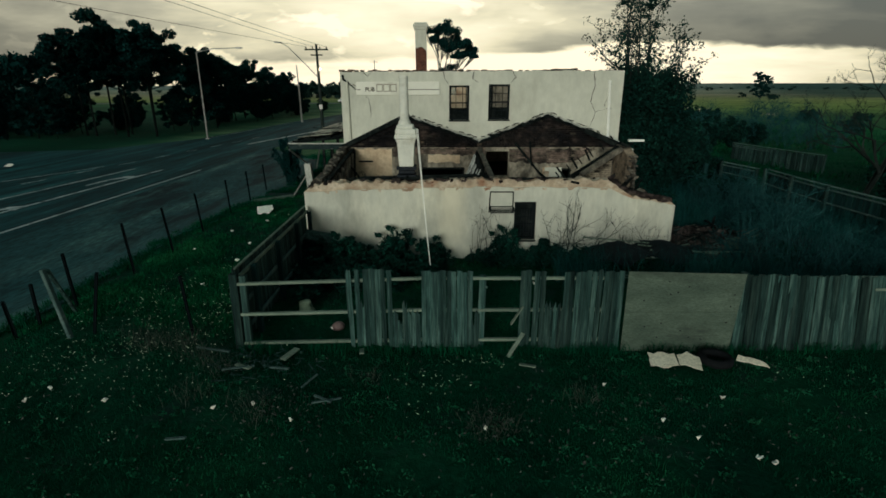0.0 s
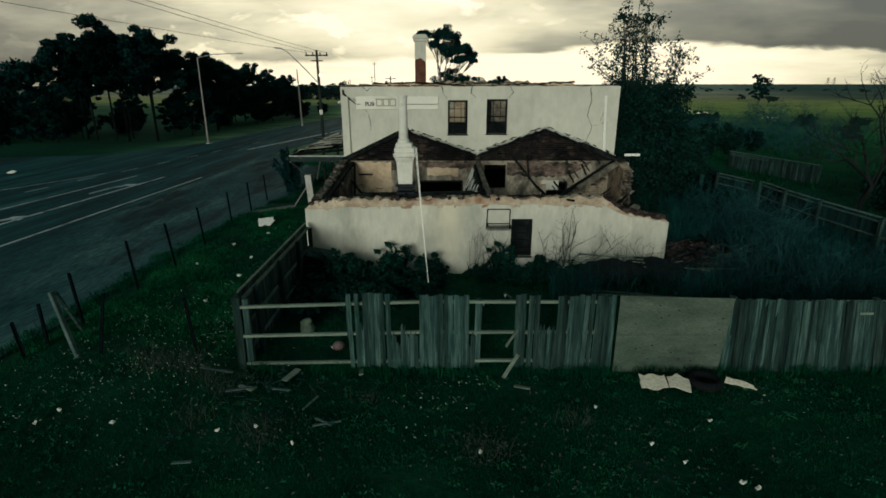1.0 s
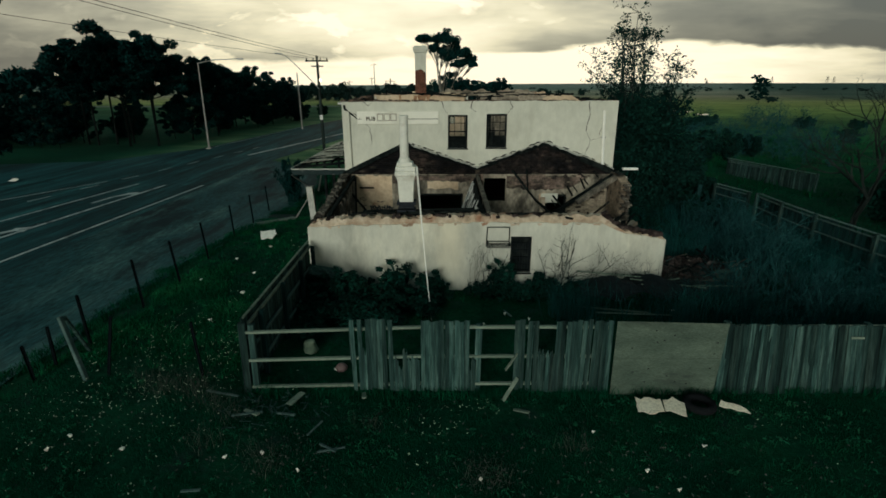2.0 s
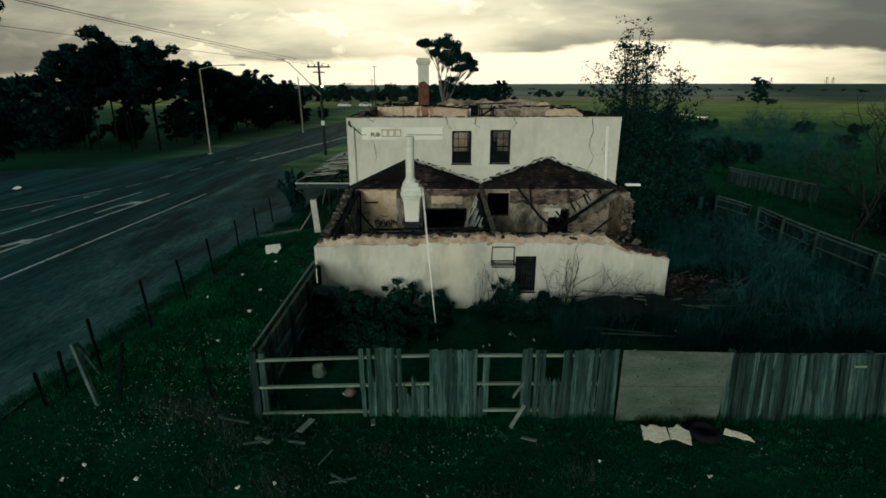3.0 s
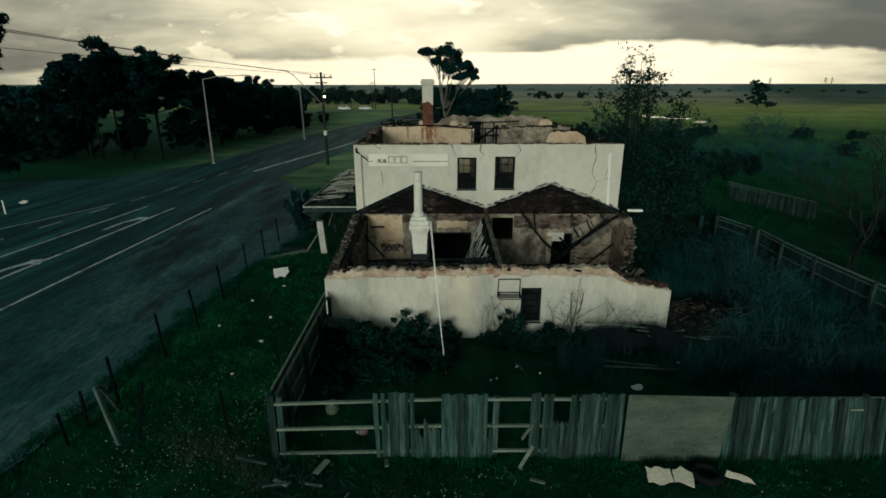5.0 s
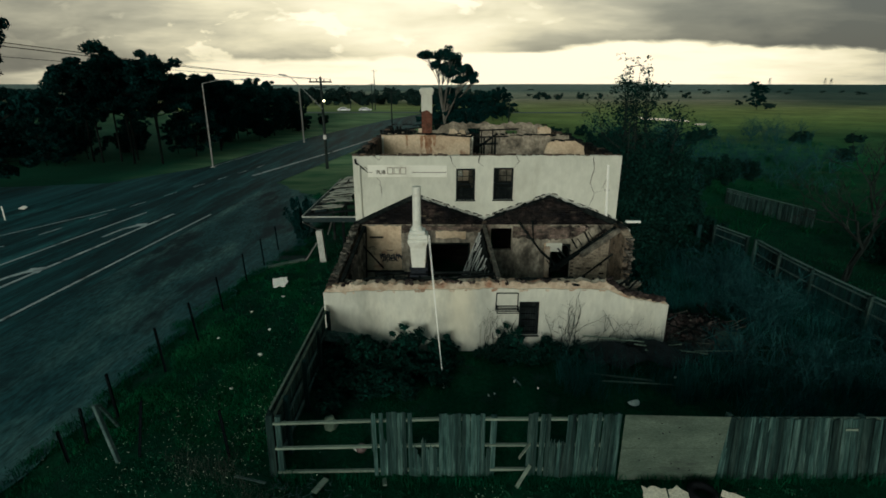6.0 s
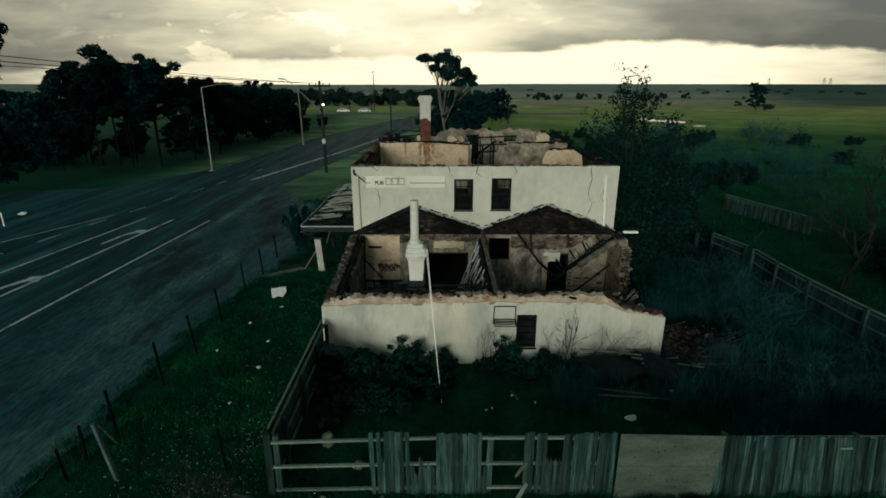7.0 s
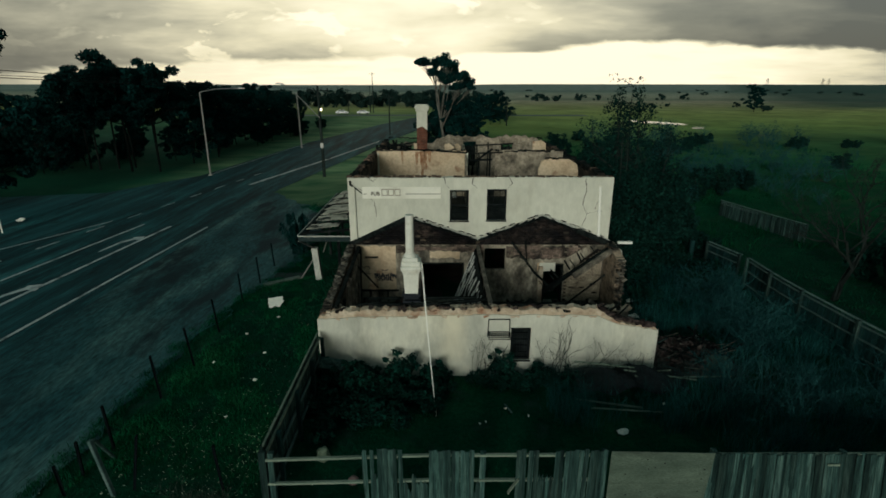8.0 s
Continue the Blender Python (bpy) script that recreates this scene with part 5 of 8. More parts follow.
M_RUBBLE = surface("mixed_burnt_rubble", [(0.009, 0.0105, 0.010), (0.030, 0.031, 0.028), (0.105, 0.100, 0.085)], scale=2, fine=10, bump=0.3, island=0.7)
build_wing()
w = sash_window(2.324, 0.614, 2.996, 1.846, FRONT + 0.06, 2, 5, 61, 0.12)
# another added black board, so the wing room reads as unlit
part("added_dark_board", Build().box((2.66, FRONT + 0.22, 1.23), (0.8, 0.02, 1.3)), M_CHAR, w, "dark board added behind the window to stand for an unlit room")
for k in range(5):
    part("grille_bar", Build().box((2.55 + 0.085 * k, FRONT + 0.04, 1.15), (0.010, 0.012, 0.85)), M_IRON, w)

# graffiti strokes on the pale plaster: unreadable scrawl
grng = np.random.default_rng(17)
for z, x0, n, h, w in ((1.72, -3.62, 4, 0.15, 0.022), (1.45, -3.55, 3, 0.14, 0.022), (1.30, -3.05, 10, 0.27, 0.062), (1.12, -2.95, 7, 0.14, 0.045), (1.58, -2.75, 3, 0.05, 0.03)):
    for k in range(n):
        x = x0 + k * 0.10
        b = Build()
        b.box((x, WY + 0.0145, z + grng.uniform(-0.03, 0.03)), (w, 0.004, h * grng.uniform(0.7, 1.2)), Matrix.Rotation(grng.uniform(-0.5, 0.5), 3, "Y"))
        b.box((x + 0.04, WY + 0.0138, z + grng.uniform(-0.4, 0.4) * h), (0.12, 0.004, w * 0.8), Matrix.Rotation(grng.uniform(-0.6, 0.6), 3, "Y"))
        part("graffiti_stroke", b, M_GRAFFITI, pub)

# white chimney stack behind the wing wall, with a round flue
stack = thing("white_chimney", (-1.07, 16.75, 0), "white painted chimney stack with corbels and round flue", "chimney")
part("breast", Build().box((-1.07, 16.80, 1.24), (0.78, 0.60, 2.48)), M_BRICK, stack, "blackened brick chimney breast")
b = Build()
for z, w in ((2.56, 0.60), (2.70, 0.50), (2.82, 0.62)):
    b.box((-1.07, 16.76, z), (w, w * 0.9, 0.1))
part("iron_band", b, M_IRON, stack, "dark blue-black iron throat", bevel=0.01)
b = Build()
b.add([(-1.07 + sx * w, 16.72 + sy * w * 0.9, z) for z, w in ((2.87, 0.225), (3.55, 0.262), (3.72, 0.31)) for sx, sy in ((-1, -1), (1, -1), (1, 1), (-1, 1))],
      [(3, 2, 1, 0), (8, 9, 10, 11)] + [(r * 4 + i, r * 4 + (i + 1) % 4, r * 4 + 4 + (i + 1) % 4, r * 4 + 4 + i) for r in (0, 1) for i in range(4)])
part("shaft", b, M_WHITEPAINT, stack, bevel=0.012)
b = Build()
b.box((-1.07, 16.72, 3.80), (0.69, 0.64, 0.15))
b.box((-1.07, 16.72, 3.95), (0.64, 0.58, 0.16))
b.box((-1.09, 16.72, 4.09), (0.52, 0.48, 0.14))
part("corbel", b, M_WHITEPAINT, stack, bevel=0.03)
b = Build().lathe([(0.20, 4.15), (0.18, 4.25), (0.142, 4.29), (0.135, 5.5), (0.148, 5.52), (0.148, 5.60), (0.12, 5.60)], 18, (-1.11, 16.72))
part("flue", b, M_WHITEPAINT, stack, "white round flue pipe")

prop = thing("fallen_cable", (-0.21, 13.69, 0), "thin white cable hanging from the chimney to the yard", "cable")
for off in (0.0, 0.035):
    pts = [Vector((-0.72 + off, 16.36, 4.05)).lerp(Vector((-0.21, 13.69, 0.0)), i / 14) + Vector((0, 0, -0.22 * math.sin(math.pi * i / 14))) for i in range(15)]
    part("strand", Build().tube(pts, [0.011] * 15, 6), M_WHITEMETAL, prop)

# basket-like bracket on the wing wall
br = thing("wall_bracket", (1.87, FRONT - 0.1, 1.52), "black steel wall bracket with slatted shelf", "bracket")
for a, c in [((1.55, 2.17), (2.26, 2.17)), ((1.52, 1.70), (2.26, 1.70)), ((1.55, 2.17), (1.52, 1.52)), ((2.26, 2.17), (2.26, 1.52))]:
    part("bar", Build().beam((a[0], FRONT - 0.03, a[1]), (c[0], FRONT - 0.03, c[1]), 0.03, 0.03), M_DARK, br)
for k in range(4):
    part("slat", Build().beam((1.52, FRONT - 0.06 - 0.09 * k, 1.64 - 0.02 * k), (2.26, FRONT - 0.06 - 0.09 * k, 1.64 - 0.02 * k), 0.025, 0.02), M_DARK, br)
for x in (1.55, 2.26):
    part("arm", Build().beam((x, FRONT - 0.02, 1.72), (x, FRONT - 0.36, 1.63), 0.025, 0.025), M_DARK, br)

# light box on the corner of the wall stub
lb = thing("eave_lamp", (7.75, 21.6, 3.0), "pale strip fitting on a bracket at the wall corner", "lamp fitting")
part("housing", Build().box((7.93, 21.5, 3.16), (0.62, 0.16, 0.09)), M_WHITEMETAL, lb, bevel=0.01)
part("arm", Build().beam((7.6, 21.6, 2.85), (7.85, 21.5, 3.12), 0.05, 0.05), M_DARK, lb)
part("bracket", Build().box((7.5, 21.6, 2.97), (0.4, 0.2, 0.12), Matrix.Rotation(0.4, 3, "Y")), M_CHAR, lb)


# verandah along the street side
def build_verandah():
    rng = np.random.default_rng(31)
    v = thing("verandah", (-5.7, 24.2, 0), "rotting street verandah with torn roof sheets", "verandah")
    part("beam", Build().box((-5.45, 23.6, 2.70), (2.68, 0.16, 0.24)), M_BEAM, v, "pale fascia beam", bevel=0.012)
    part("beam", Build().box((-6.76, 28.5, 2.72), (0.16, 9.7, 0.24)), M_BEAM, v, bevel=0.012)
    part("fascia_cap", Build().box((-5.45, 23.53, 2.84), (2.74, 0.05, 0.05)), M_AWN_TRIM, v, "pale fascia capping")
    part("fascia_cap", Build().box((-6.83, 28.5, 2.855), (0.04, 9.8, 0.04)), M_AWN_TRIM, v, "pale fascia capping")
    for k in range(7):
        y = 23.9 + k * 1.52
        part("joist", Build().beam((-6.73, y, 2.86), (-4.14, y, 3.10), 0.07, 0.12), M_CHAR, v)
    for x in (-6.4, -5.7, -5.0):
        part("purlin", Build().beam((x, 23.7, 2.94 + (x + 7) * 0.09), (x, 33.1, 2.94 + (x + 7) * 0.09), 0.06, 0.06), M_CHAR, v)
    for k in range(7):
        y0 = 23.8 + k * 1.36 + rng.uniform(0, 0.15)
        y1 = y0 + rng.uniform(0.85, 1.25)
        x0, x1 = -6.72 + rng.uniform(0, 0.35), -4.9 + rng.uniform(-0.7, 0.6)
        pts = jag([(x0, y0), (x1, y0), (x1 + rng.uniform(-0.5, 0.3), y1), (x0 + rng.uniform(0, 0.3), y1), (x0, y0)], 0.2, 0.09, rng)[:-1]
        tip = rng.uniform(-0.03, 0.03)
        part("roof_sheet", Build().slab(pts, [], lambda u, w, d: (u, w, 3.02 + (u + 7) * 0.09 + tip * (w - y0) + d), 0.012), M_AWNING, v)
    for k in range(9):
        x, y = rng.uniform(-6.4, -4.4), rng.uniform(24.0, 31.5)
        part("fallen_slat", Build().beam((x, y, 3.06 + (x + 7) * 0.09), (x + rng.uniform(-0.9, 0.9), y + rng.uniform(-0.8, 0.8), 3.10 + (x + 7) * 0.09), 0.08, 0.03), M_CHAR, v)
    part("post", Build().beam((-6.36, 25.3, -0.2), (-6.50, 25.3, 1.70), 0.31, 0.31), M_AWN_TRIM, v, "white square post leaning out of line", bevel=0.01)
    for y, x in ((29.3, -6.6), (33.3, -6.6), (25.0, -5.2), (26.5, -4.7)):
        part("post", Build().box((x, y, 1.25), (0.14, 0.14, 2.85)), M_CHAR, v, "dark verandah post", bevel=0.01)
    part("brace", Build().beam((-6.5, 25.2, 1.72), (-6.85, 23.7, 2.55), 0.05, 0.05), M_METAL, v, "pale steel brace")
    part("brace", Build().beam((-6.05, 25.2, 1.5), (-5.5, 23.75, 2.55), 0.05, 0.05), M_METAL, v, "pale steel brace")
    part("brace", Build().beam((-7.2, 24.9, 0.2), (-6.6, 25.1, 1.1), 0.05, 0.05), M_METAL, v)
    part("step", Build().box((-8.0, 25.6, 0.04), (1.5, 0.6, 0.18)), M_BEAM, v, "concrete step slab", bevel=0.01)


build_verandah()


# ---- fences ----
M_CAP = surface("silvered_fence_capping", [(0.050, 0.095, 0.090), (0.095, 0.155, 0.142), (0.150, 0.220, 0.200)], scale=2.0, fine=20, bump=0.3)
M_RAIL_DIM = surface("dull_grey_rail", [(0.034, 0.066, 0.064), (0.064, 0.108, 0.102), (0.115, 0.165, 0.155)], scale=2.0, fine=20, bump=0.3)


def paling_mesh(rng, w, h, t=0.018, broken=False, material=None):
    b = Build()
    top = [(-w / 2, h + rng.uniform(-0.015, 0.01)), (w / 2, h + rng.uniform(-0.015, 0.01))]
    if broken:
        top = [(-w / 2, h - rng.uniform(0, 0.12)), (-w * 0.1, h + 0.02), (w * 0.15, h - rng.uniform(0.05, 0.2)), (w / 2, h - rng.uniform(0, 0.1))]
    out = [(w / 2, 0), ] + list(reversed(top)) + [(-w / 2, rng.uniform(0, 0.05))]
    b.slab(out, [], lambda u, v, d: (u, d, v), t)
    return shape("paling", b, material or M_FENCE)


def build_yard_fence():
    rng = np.random.default_rng(77)
    f = thing("yard_fence", (2.5, 10.05, 0), "grey weathered paling fence with missing boards and plywood patch", "fence")
    pool = [paling_mesh(rng, w, 1.72) for w in (0.09, 0.10, 0.105, 0.115, 0.12)]
    broad = [paling_mesh(rng, w, 1.72) for w in (0.135, 0.142, 0.15)]
    stubs = [paling_mesh(rng, 0.095, h, broken=True) for h in (0.62, 0.85, 1.05)]

    def put(x, z=0.06, mesh=None, lean=0.0, y=10.0):
        ob = part("paling", mesh or pool[int(rng.integers(len(pool)))], None, f)
        ob.matrix_basis = pose(x, y + rng.uniform(-0.012, 0.006), z + rng.uniform(-0.025, 0.02), rng.uniform(-0.8, 0.8), lean + rng.uniform(-0.7, 0.7), rng.uniform(-3, 3))

    for x in (-1.80, -1.66, -1.49, -1.37, -1.25, -1.13, -1.0):
        put(x, 0.10)
    put(-1.83, 0.75, stubs[2])
    for x in (-1.58, -0.9, -0.8, -0.7, -0.6, -0.52, -0.43):
        put(x, 0.08, stubs[int(rng.integers(3))])
    for x in np.arange(-0.32, 0.66, 0.106):
        put(x)
    for x in (0.71, 0.78):
        put(x, 0.05, stubs[int(rng.integers(3))])
    for x in (1.71, 1.83, 1.98, 2.12):
        put(x)
    for x in (2.22, 2.30, 2.40, 2.48):
        put(x, 0.04, stubs[2])
    for x in np.arange(2.58, 3.8, 0.112):
        put(x)
    for i, x in enumerate(np.arange(6.2, 14.0, 0.118)):
        put(x, -0.02 - 0.012 * (x - 6.3), broad[i % 3], lean=max(-8.0, -2.3 - 2.0 * (x - 6.2)), y=9.985 + (0.026 if i % 2 else 0.0))
    # rails behind
    for z0, z1 in ((1.47, 1.60), (0.80, 0.90), (0.14, 0.22)):
        for x0, x1 in ((-4.1, -0.3), (-0.3, 3.7), (6.15, 10.2), (10.2, 14.0)):
            za, zb = z0 + (z1 - z0) * min(1, (x0 + 4.3) / 4), z0 + (z1 - z0) * min(1, (x1 + 4.3) / 4)
            part("rail", Build().beam((x0, 10.07, za), (x1 - 0.01, 10.07, zb), 0.075, 0.055), M_RAIL, f, bevel=0.005)
    for x, h, w in ((-4.20, 1.68, 0.17), (-4.01, 1.64, 0.13), (0.88, 1.64, 0.14), (3.68, 1.7, 0.12), (6.2, 1.7, 0.12), (9.2, 1.66, 0.12), (12.0, 1.66, 0.12)):
        part("post", Build().box((x, 10.12, h / 2 - 0.2), (w, 0.13, h + 0.4), Matrix.Rotation(0.02, 3, "Y")), M_FENCE, f, "thick split post", bevel=0.012)
    # plywood patch
    x0 = 3.80
    for z0, z1, xa, x1 in ((0.893, 1.78, 6.115, 6.17), (0.0, 0.89, 6.06, 6.115)):
        ob = part("plywood_sheet", Build().slab(jag([(x0, z0), (xa, z0), (x1, z1 - (0.06 if z0 else 0.0)), (x0, z1), (x0, z0)], 0.4, 0.003, rng)[:-1], [], xz(9.955 + 0.003 * (z0 > 0.5)), 0.016), M_PLY, f, "brown plywood sheet nailed over the fence")
        for k in range(7):
            part("nail_mark", Build().box((x0 + 0.15 + rng.random() * (x1 - x0 - 0.3), 9.953, z0 + rng.uniform(0.1, 0.8)), (0.035, 0.006, 0.02)), M_DARK, ob)
    # snapped boards hanging off
    part("hanging_board", Build().beam((1.48, 9.96, 0.62), (1.72, 9.97, 1.02), 0.09, 0.018), M_RAIL, f)
    part("hanging_board", Build().beam((1.42, 9.75, -0.02), (1.75, 9.96, 0.42), 0.09, 0.018), M_RAIL, f, "snapped pale board")
    # white plate in the greyer rail colour, with corner vignetting painted in
    part("white_plate", Build().box((8.95, 9.96, 1.38), (0.28, 0.01, 0.05)), M_RAIL, f, "small white plate")


def build_side_fence():
    rng = np.random.default_rng(78)
    f = thing("side_fence", (-4.18, 13, 0), "grey paling fence leaning along the yard side", "fence")
    pool = [paling_mesh(rng, w, 1.78) for w in (0.095, 0.10, 0.105)]
    for y in np.arange(10.2, 15.75, 0.118):
        ob = part("paling", pool[int(rng.integers(3))], None, f)
        ob.matrix_basis = pose(-4.2, y, -0.02 + rng.uniform(-0.02, 0.02), 0, rng.uniform(-0.6, 0.6), 90 + rng.uniform(-2, 2))
    # lit top edge painted in: upper rail and capping take the paler colour
    for z in (0.35, 0.95, 1.58):
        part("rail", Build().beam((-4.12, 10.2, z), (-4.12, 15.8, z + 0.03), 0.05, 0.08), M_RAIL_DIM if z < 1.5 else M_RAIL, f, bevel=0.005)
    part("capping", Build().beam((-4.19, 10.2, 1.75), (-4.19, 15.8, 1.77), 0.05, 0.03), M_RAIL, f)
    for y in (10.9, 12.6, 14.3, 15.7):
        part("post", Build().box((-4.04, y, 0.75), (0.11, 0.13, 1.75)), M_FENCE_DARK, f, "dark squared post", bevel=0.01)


def rail_fence(name, pts, h, label, seed, board_material, side=1):
    """A run of fence panels along a line, rails and posts on one side."""
    rng = np.random.default_rng(seed)
    f = thing(name, (pts[0][0], pts[0][1], 0), label, "fence")
    pool = [paling_mesh(rng, 0.13, h * s, material=board_material) for s in (0.94, 0.97, 1.0)]
    for (x0, y0), (x1, y1) in zip(pts, pts[1:]):
        d = Vector((x1 - x0, y1 - y0))
        L = d.length
        a = math.degrees(math.atan2(d.y, d.x))
        nrm = Vector((d.y, -d.x)).normalized() * side
        tilt = rng.uniform(-2, 2)
        for s in np.arange(0.07, L, 0.145):
            ob = part("paling", pool[int(rng.integers(3))], None, f)
            ob.matrix_basis = pose(x0 + d.x * s / L, y0 + d.y * s / L, -0.05 + rng.uniform(-0.02, 0.02), tilt, rng.uniform(-1, 1), a)
        for z in (0.3, 0.95, h - 0.16):
            o = nrm * 0.05
            part("rail", Build().beam((x0 + o.x, y0 + o.y, z), (x1 + o.x, y1 + o.y, z), 0.07, 0.05), M_RAIL_DIM, f)
        o = nrm * 0.1
        part("capping", Build().beam((x0, y0, h - 0.02), (x1, y1, h - 0.02), 0.09, 0.04), M_CAP, f)
        for s in (0.0, 1.0):
            part("post", Build().box((x0 + d.x * s + o.x, y0 + d.y * s + o.y, h / 2 - 0.05), (0.12, 0.12, h + 0.1)), M_FENCE, f)
    return f


build_yard_fence()
build_side_fence()
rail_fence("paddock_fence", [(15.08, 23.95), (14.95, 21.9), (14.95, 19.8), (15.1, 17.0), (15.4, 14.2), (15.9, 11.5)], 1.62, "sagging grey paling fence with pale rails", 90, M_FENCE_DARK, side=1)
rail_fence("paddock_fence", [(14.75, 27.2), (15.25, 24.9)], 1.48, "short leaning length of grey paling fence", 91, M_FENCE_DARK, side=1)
rail_fence("paddock_fence", [(21.6, 38.9), (22.4, 35.3), (23.3, 31.75)], 1.22, "low grey paling fence on the paddock edge", 92, M_FENCE, side=-1)
single("gate_post", Build().box((14.3, 28.1, 0.6), (0.2, 0.2, 1.3)), M_FENCE_DARK, "dark stout gate post", "post", bevel=0.02)


def build_pickets():
    rng = np.random.default_rng(15)
    mesh = None
    spots = [(-9.2, 12.3, 1.35, -3), (-9.16, 14.75, 1.4, -4), (-8.95, 16.65, 1.4, -5), (-9.2, 19.4, 1.35, -4), (-9.3, 22.4, 1.35, -5), (-9.25, 24.7, 1.35, -6), (-9.33, 27.3, 1.3, -7), (-9.39, 11.3, 0.95, 2), (-9.4, 10.6, 0.85, -4), (-7.72, 10.7, 1.25, 18), (-5.5, 10.7, 1.3, -4)]
    for x, y, h, lean in spots:
        h *= 1.12
        b = Build()
        for a in (0, 120, 240):
            d = Vector((math.cos(radians(a)), math.sin(radians(a)), 0))
            b.box(d * 0.020 + Vector((0, 0, h / 2)), (0.046, 0.012, h), Matrix.Rotation(radians(a), 3, "Z"))
        p = thing("steel_picket", (x, y, ground_z(x, y) - 0.03), "rusty dark steel star picket in rough grass", "picket", group="roadside pickets")
        p.matrix_basis = pose(x, y, ground_z(x, y) - 0.03, rng.uniform(-2, 2), lean, rng.uniform(0, 90))
        part("stake", b, M_RUST, p, world_coords=False)
        part("cap", Build().box((0, 0, h + 0.012), (0.05, 0.05, 0.03)), M_RUST, p, world_coords=False)


def build_leaning_post():
    p = thing("leaning_post", (-8.5, 10.5, -0.1), "pale squared timber post leaning on a dark brace", "post")
    # the dim rail colour paints in lens darkening on this pale post
    part("post", Build().beam((-8.12, 10.55, -0.14), (-8.44, 10.6, 1.60), 0.10, 0.09), M_RAIL_DIM, p, bevel=0.01)
    part("brace", Build().beam((-9.0, 12.0, -0.1), (-8.40, 10.68, 1.56), 0.07, 0.07), M_FENCE, p, bevel=0.01)


build_pickets()
build_leaning_post()


# ---- poles, wires, street lamps ----
def street_lamp(x, y, top, arm, label):
    z = ground_z(x, y)
    p = thing("street_lamp", (x, y, z), label, "street lamp", group="street lamps")
    part("pole", Build().tube([(x, y, z), (x, y, z + 0.8), (x + 0.05, y, top)], [0.14, 0.11, 0.07], 8), M_METAL, p)
    part("arm", Build().tube([(x + 0.05, y, top), (x + arm * 0.4, y, top + 0.35), (x + arm, y, top + 0.45)], [0.06, 0.05, 0.04], 6), M_METAL, p)
    part("lantern", Build().box((x + arm * 1.06, y, top + 0.44), (0.7, 0.28, 0.16)), M_METAL, p, bevel=0.04)
    part("base_plate", Build().box((x, y, z + 0.05), (0.5, 0.5, 0.1)), M_METAL, p)


street_lamp(-27.0, 60.2, 8.75, 4.5, "tall pale galvanised street lamp beside the road")
p = thing("street_pole", (-23.2, 87.0, -0.6), "slim pale steel pole on the road verge", "pole")
part("shaft", Build().tube([(-23.2, 87.0, -0.6), (-23.25, 87.0, 4.0), (-23.35, 87.0, 8.3)], [0.15, 0.12, 0.08], 8), M_METAL, p)
part("collar", Build().lathe([(0.2, -0.6), (0.2, -0.3), (0.17, -0.25)], 10, (-23.2, 87.0)), M_METAL, p)

pp = thing("power_pole", (-13.5, 59.5, -0.6), "dark timber power pole with crossarms and lamp arm", "power pole")
part("shaft", Build().tube([(-13.5, 59.5, -0.65), (-13.55, 59.5, 5), (-13.6, 59.5, 9.5)], [0.19, 0.16, 0.12], 8), M_BARK, pp)
part("crossarm", Build().box((-13.6, 59.4, 8.95), (2.5, 0.12, 0.14)), M_BARK, pp)
part("crossarm", Build().box((-13.6, 59.4, 8.4), (1.3, 0.10, 0.12)), M_BARK, pp)
for x in (-14.7, -14.0, -13.2, -12.5):
    part("insulator", Build().lathe([(0.04, 9.02), (0.07, 9.06), (0.05, 9.16), (0.07, 9.2), (0.03, 9.26)], 8, (x, 59.4)), M_DARK, pp)
part("lamp_arm", Build().tube([(-13.55, 59.4, 6.7), (-13.42, 59.3, 6.95), (-13.32, 59.2, 7.12)], [0.04, 0.035, 0.03], 6), M_METAL, pp)
part("outreach_arm", Build().tube([(-13.55, 59.35, 6.05), (-14.6, 59.3, 7.2), (-15.8, 59.3, 8.42), (-16.7, 59.3, 9.3), (-17.3, 59.3, 9.62)], [0.05, 0.05, 0.045, 0.04, 0.035], 6), M_METAL, pp, "long galvanised lamp outreach")
part("lantern", Build().box((-17.65, 59.3, 9.68), (0.8, 0.26, 0.14), Matrix.Rotation(0.1, 3, "Y")), M_METAL, pp, bevel=0.04)
part("fuse_box", Build().box((-13.5, 59.3, 3.0), (0.35, 0.2, 0.5)), M_METAL, pp)


def glow(name, colour, power):
    m = bpy.data.materials.new(name)
    m.use_nodes = True
    bs = m.node_tree.nodes["Principled BSDF"]
    bs.inputs["Emission Color"].default_value = (*colour, 1)
    bs.inputs["Emission Strength"].default_value = power
    return m


M_LAMP = glow("warm_lit_lamp", (1.0, 0.78, 0.45), 6.0)
part("lit_lamp", Build().lathe([(0.03, 6.86), (0.10, 6.89), (0.125, 6.96), (0.10, 7.03), (0.03, 7.06)], 10, (-13.3, 59.2)), M_LAMP, pp, "small lit warm lamp")

for x, y, h in ((-10.5, 109, 7.6), (-24.6, 195, 13.6), (-34.5, 200, 7.8), (17, 135, 5.5), (-26.3, 200, 9.0)):
    z = -0.6
    q = thing("power_pole", (x, y, z), "far slim timber pole above the paddocks", "power pole", group="far poles")
    part("shaft", Build().tube([(x, y, z - 0.05), (x, y, h)], [0.17, 0.11], 7), M_BARK, q)
    part("crossarm", Build().box((x, y - 0.1, h - 0.5), (2.2, 0.1, 0.12)), M_BARK, q)

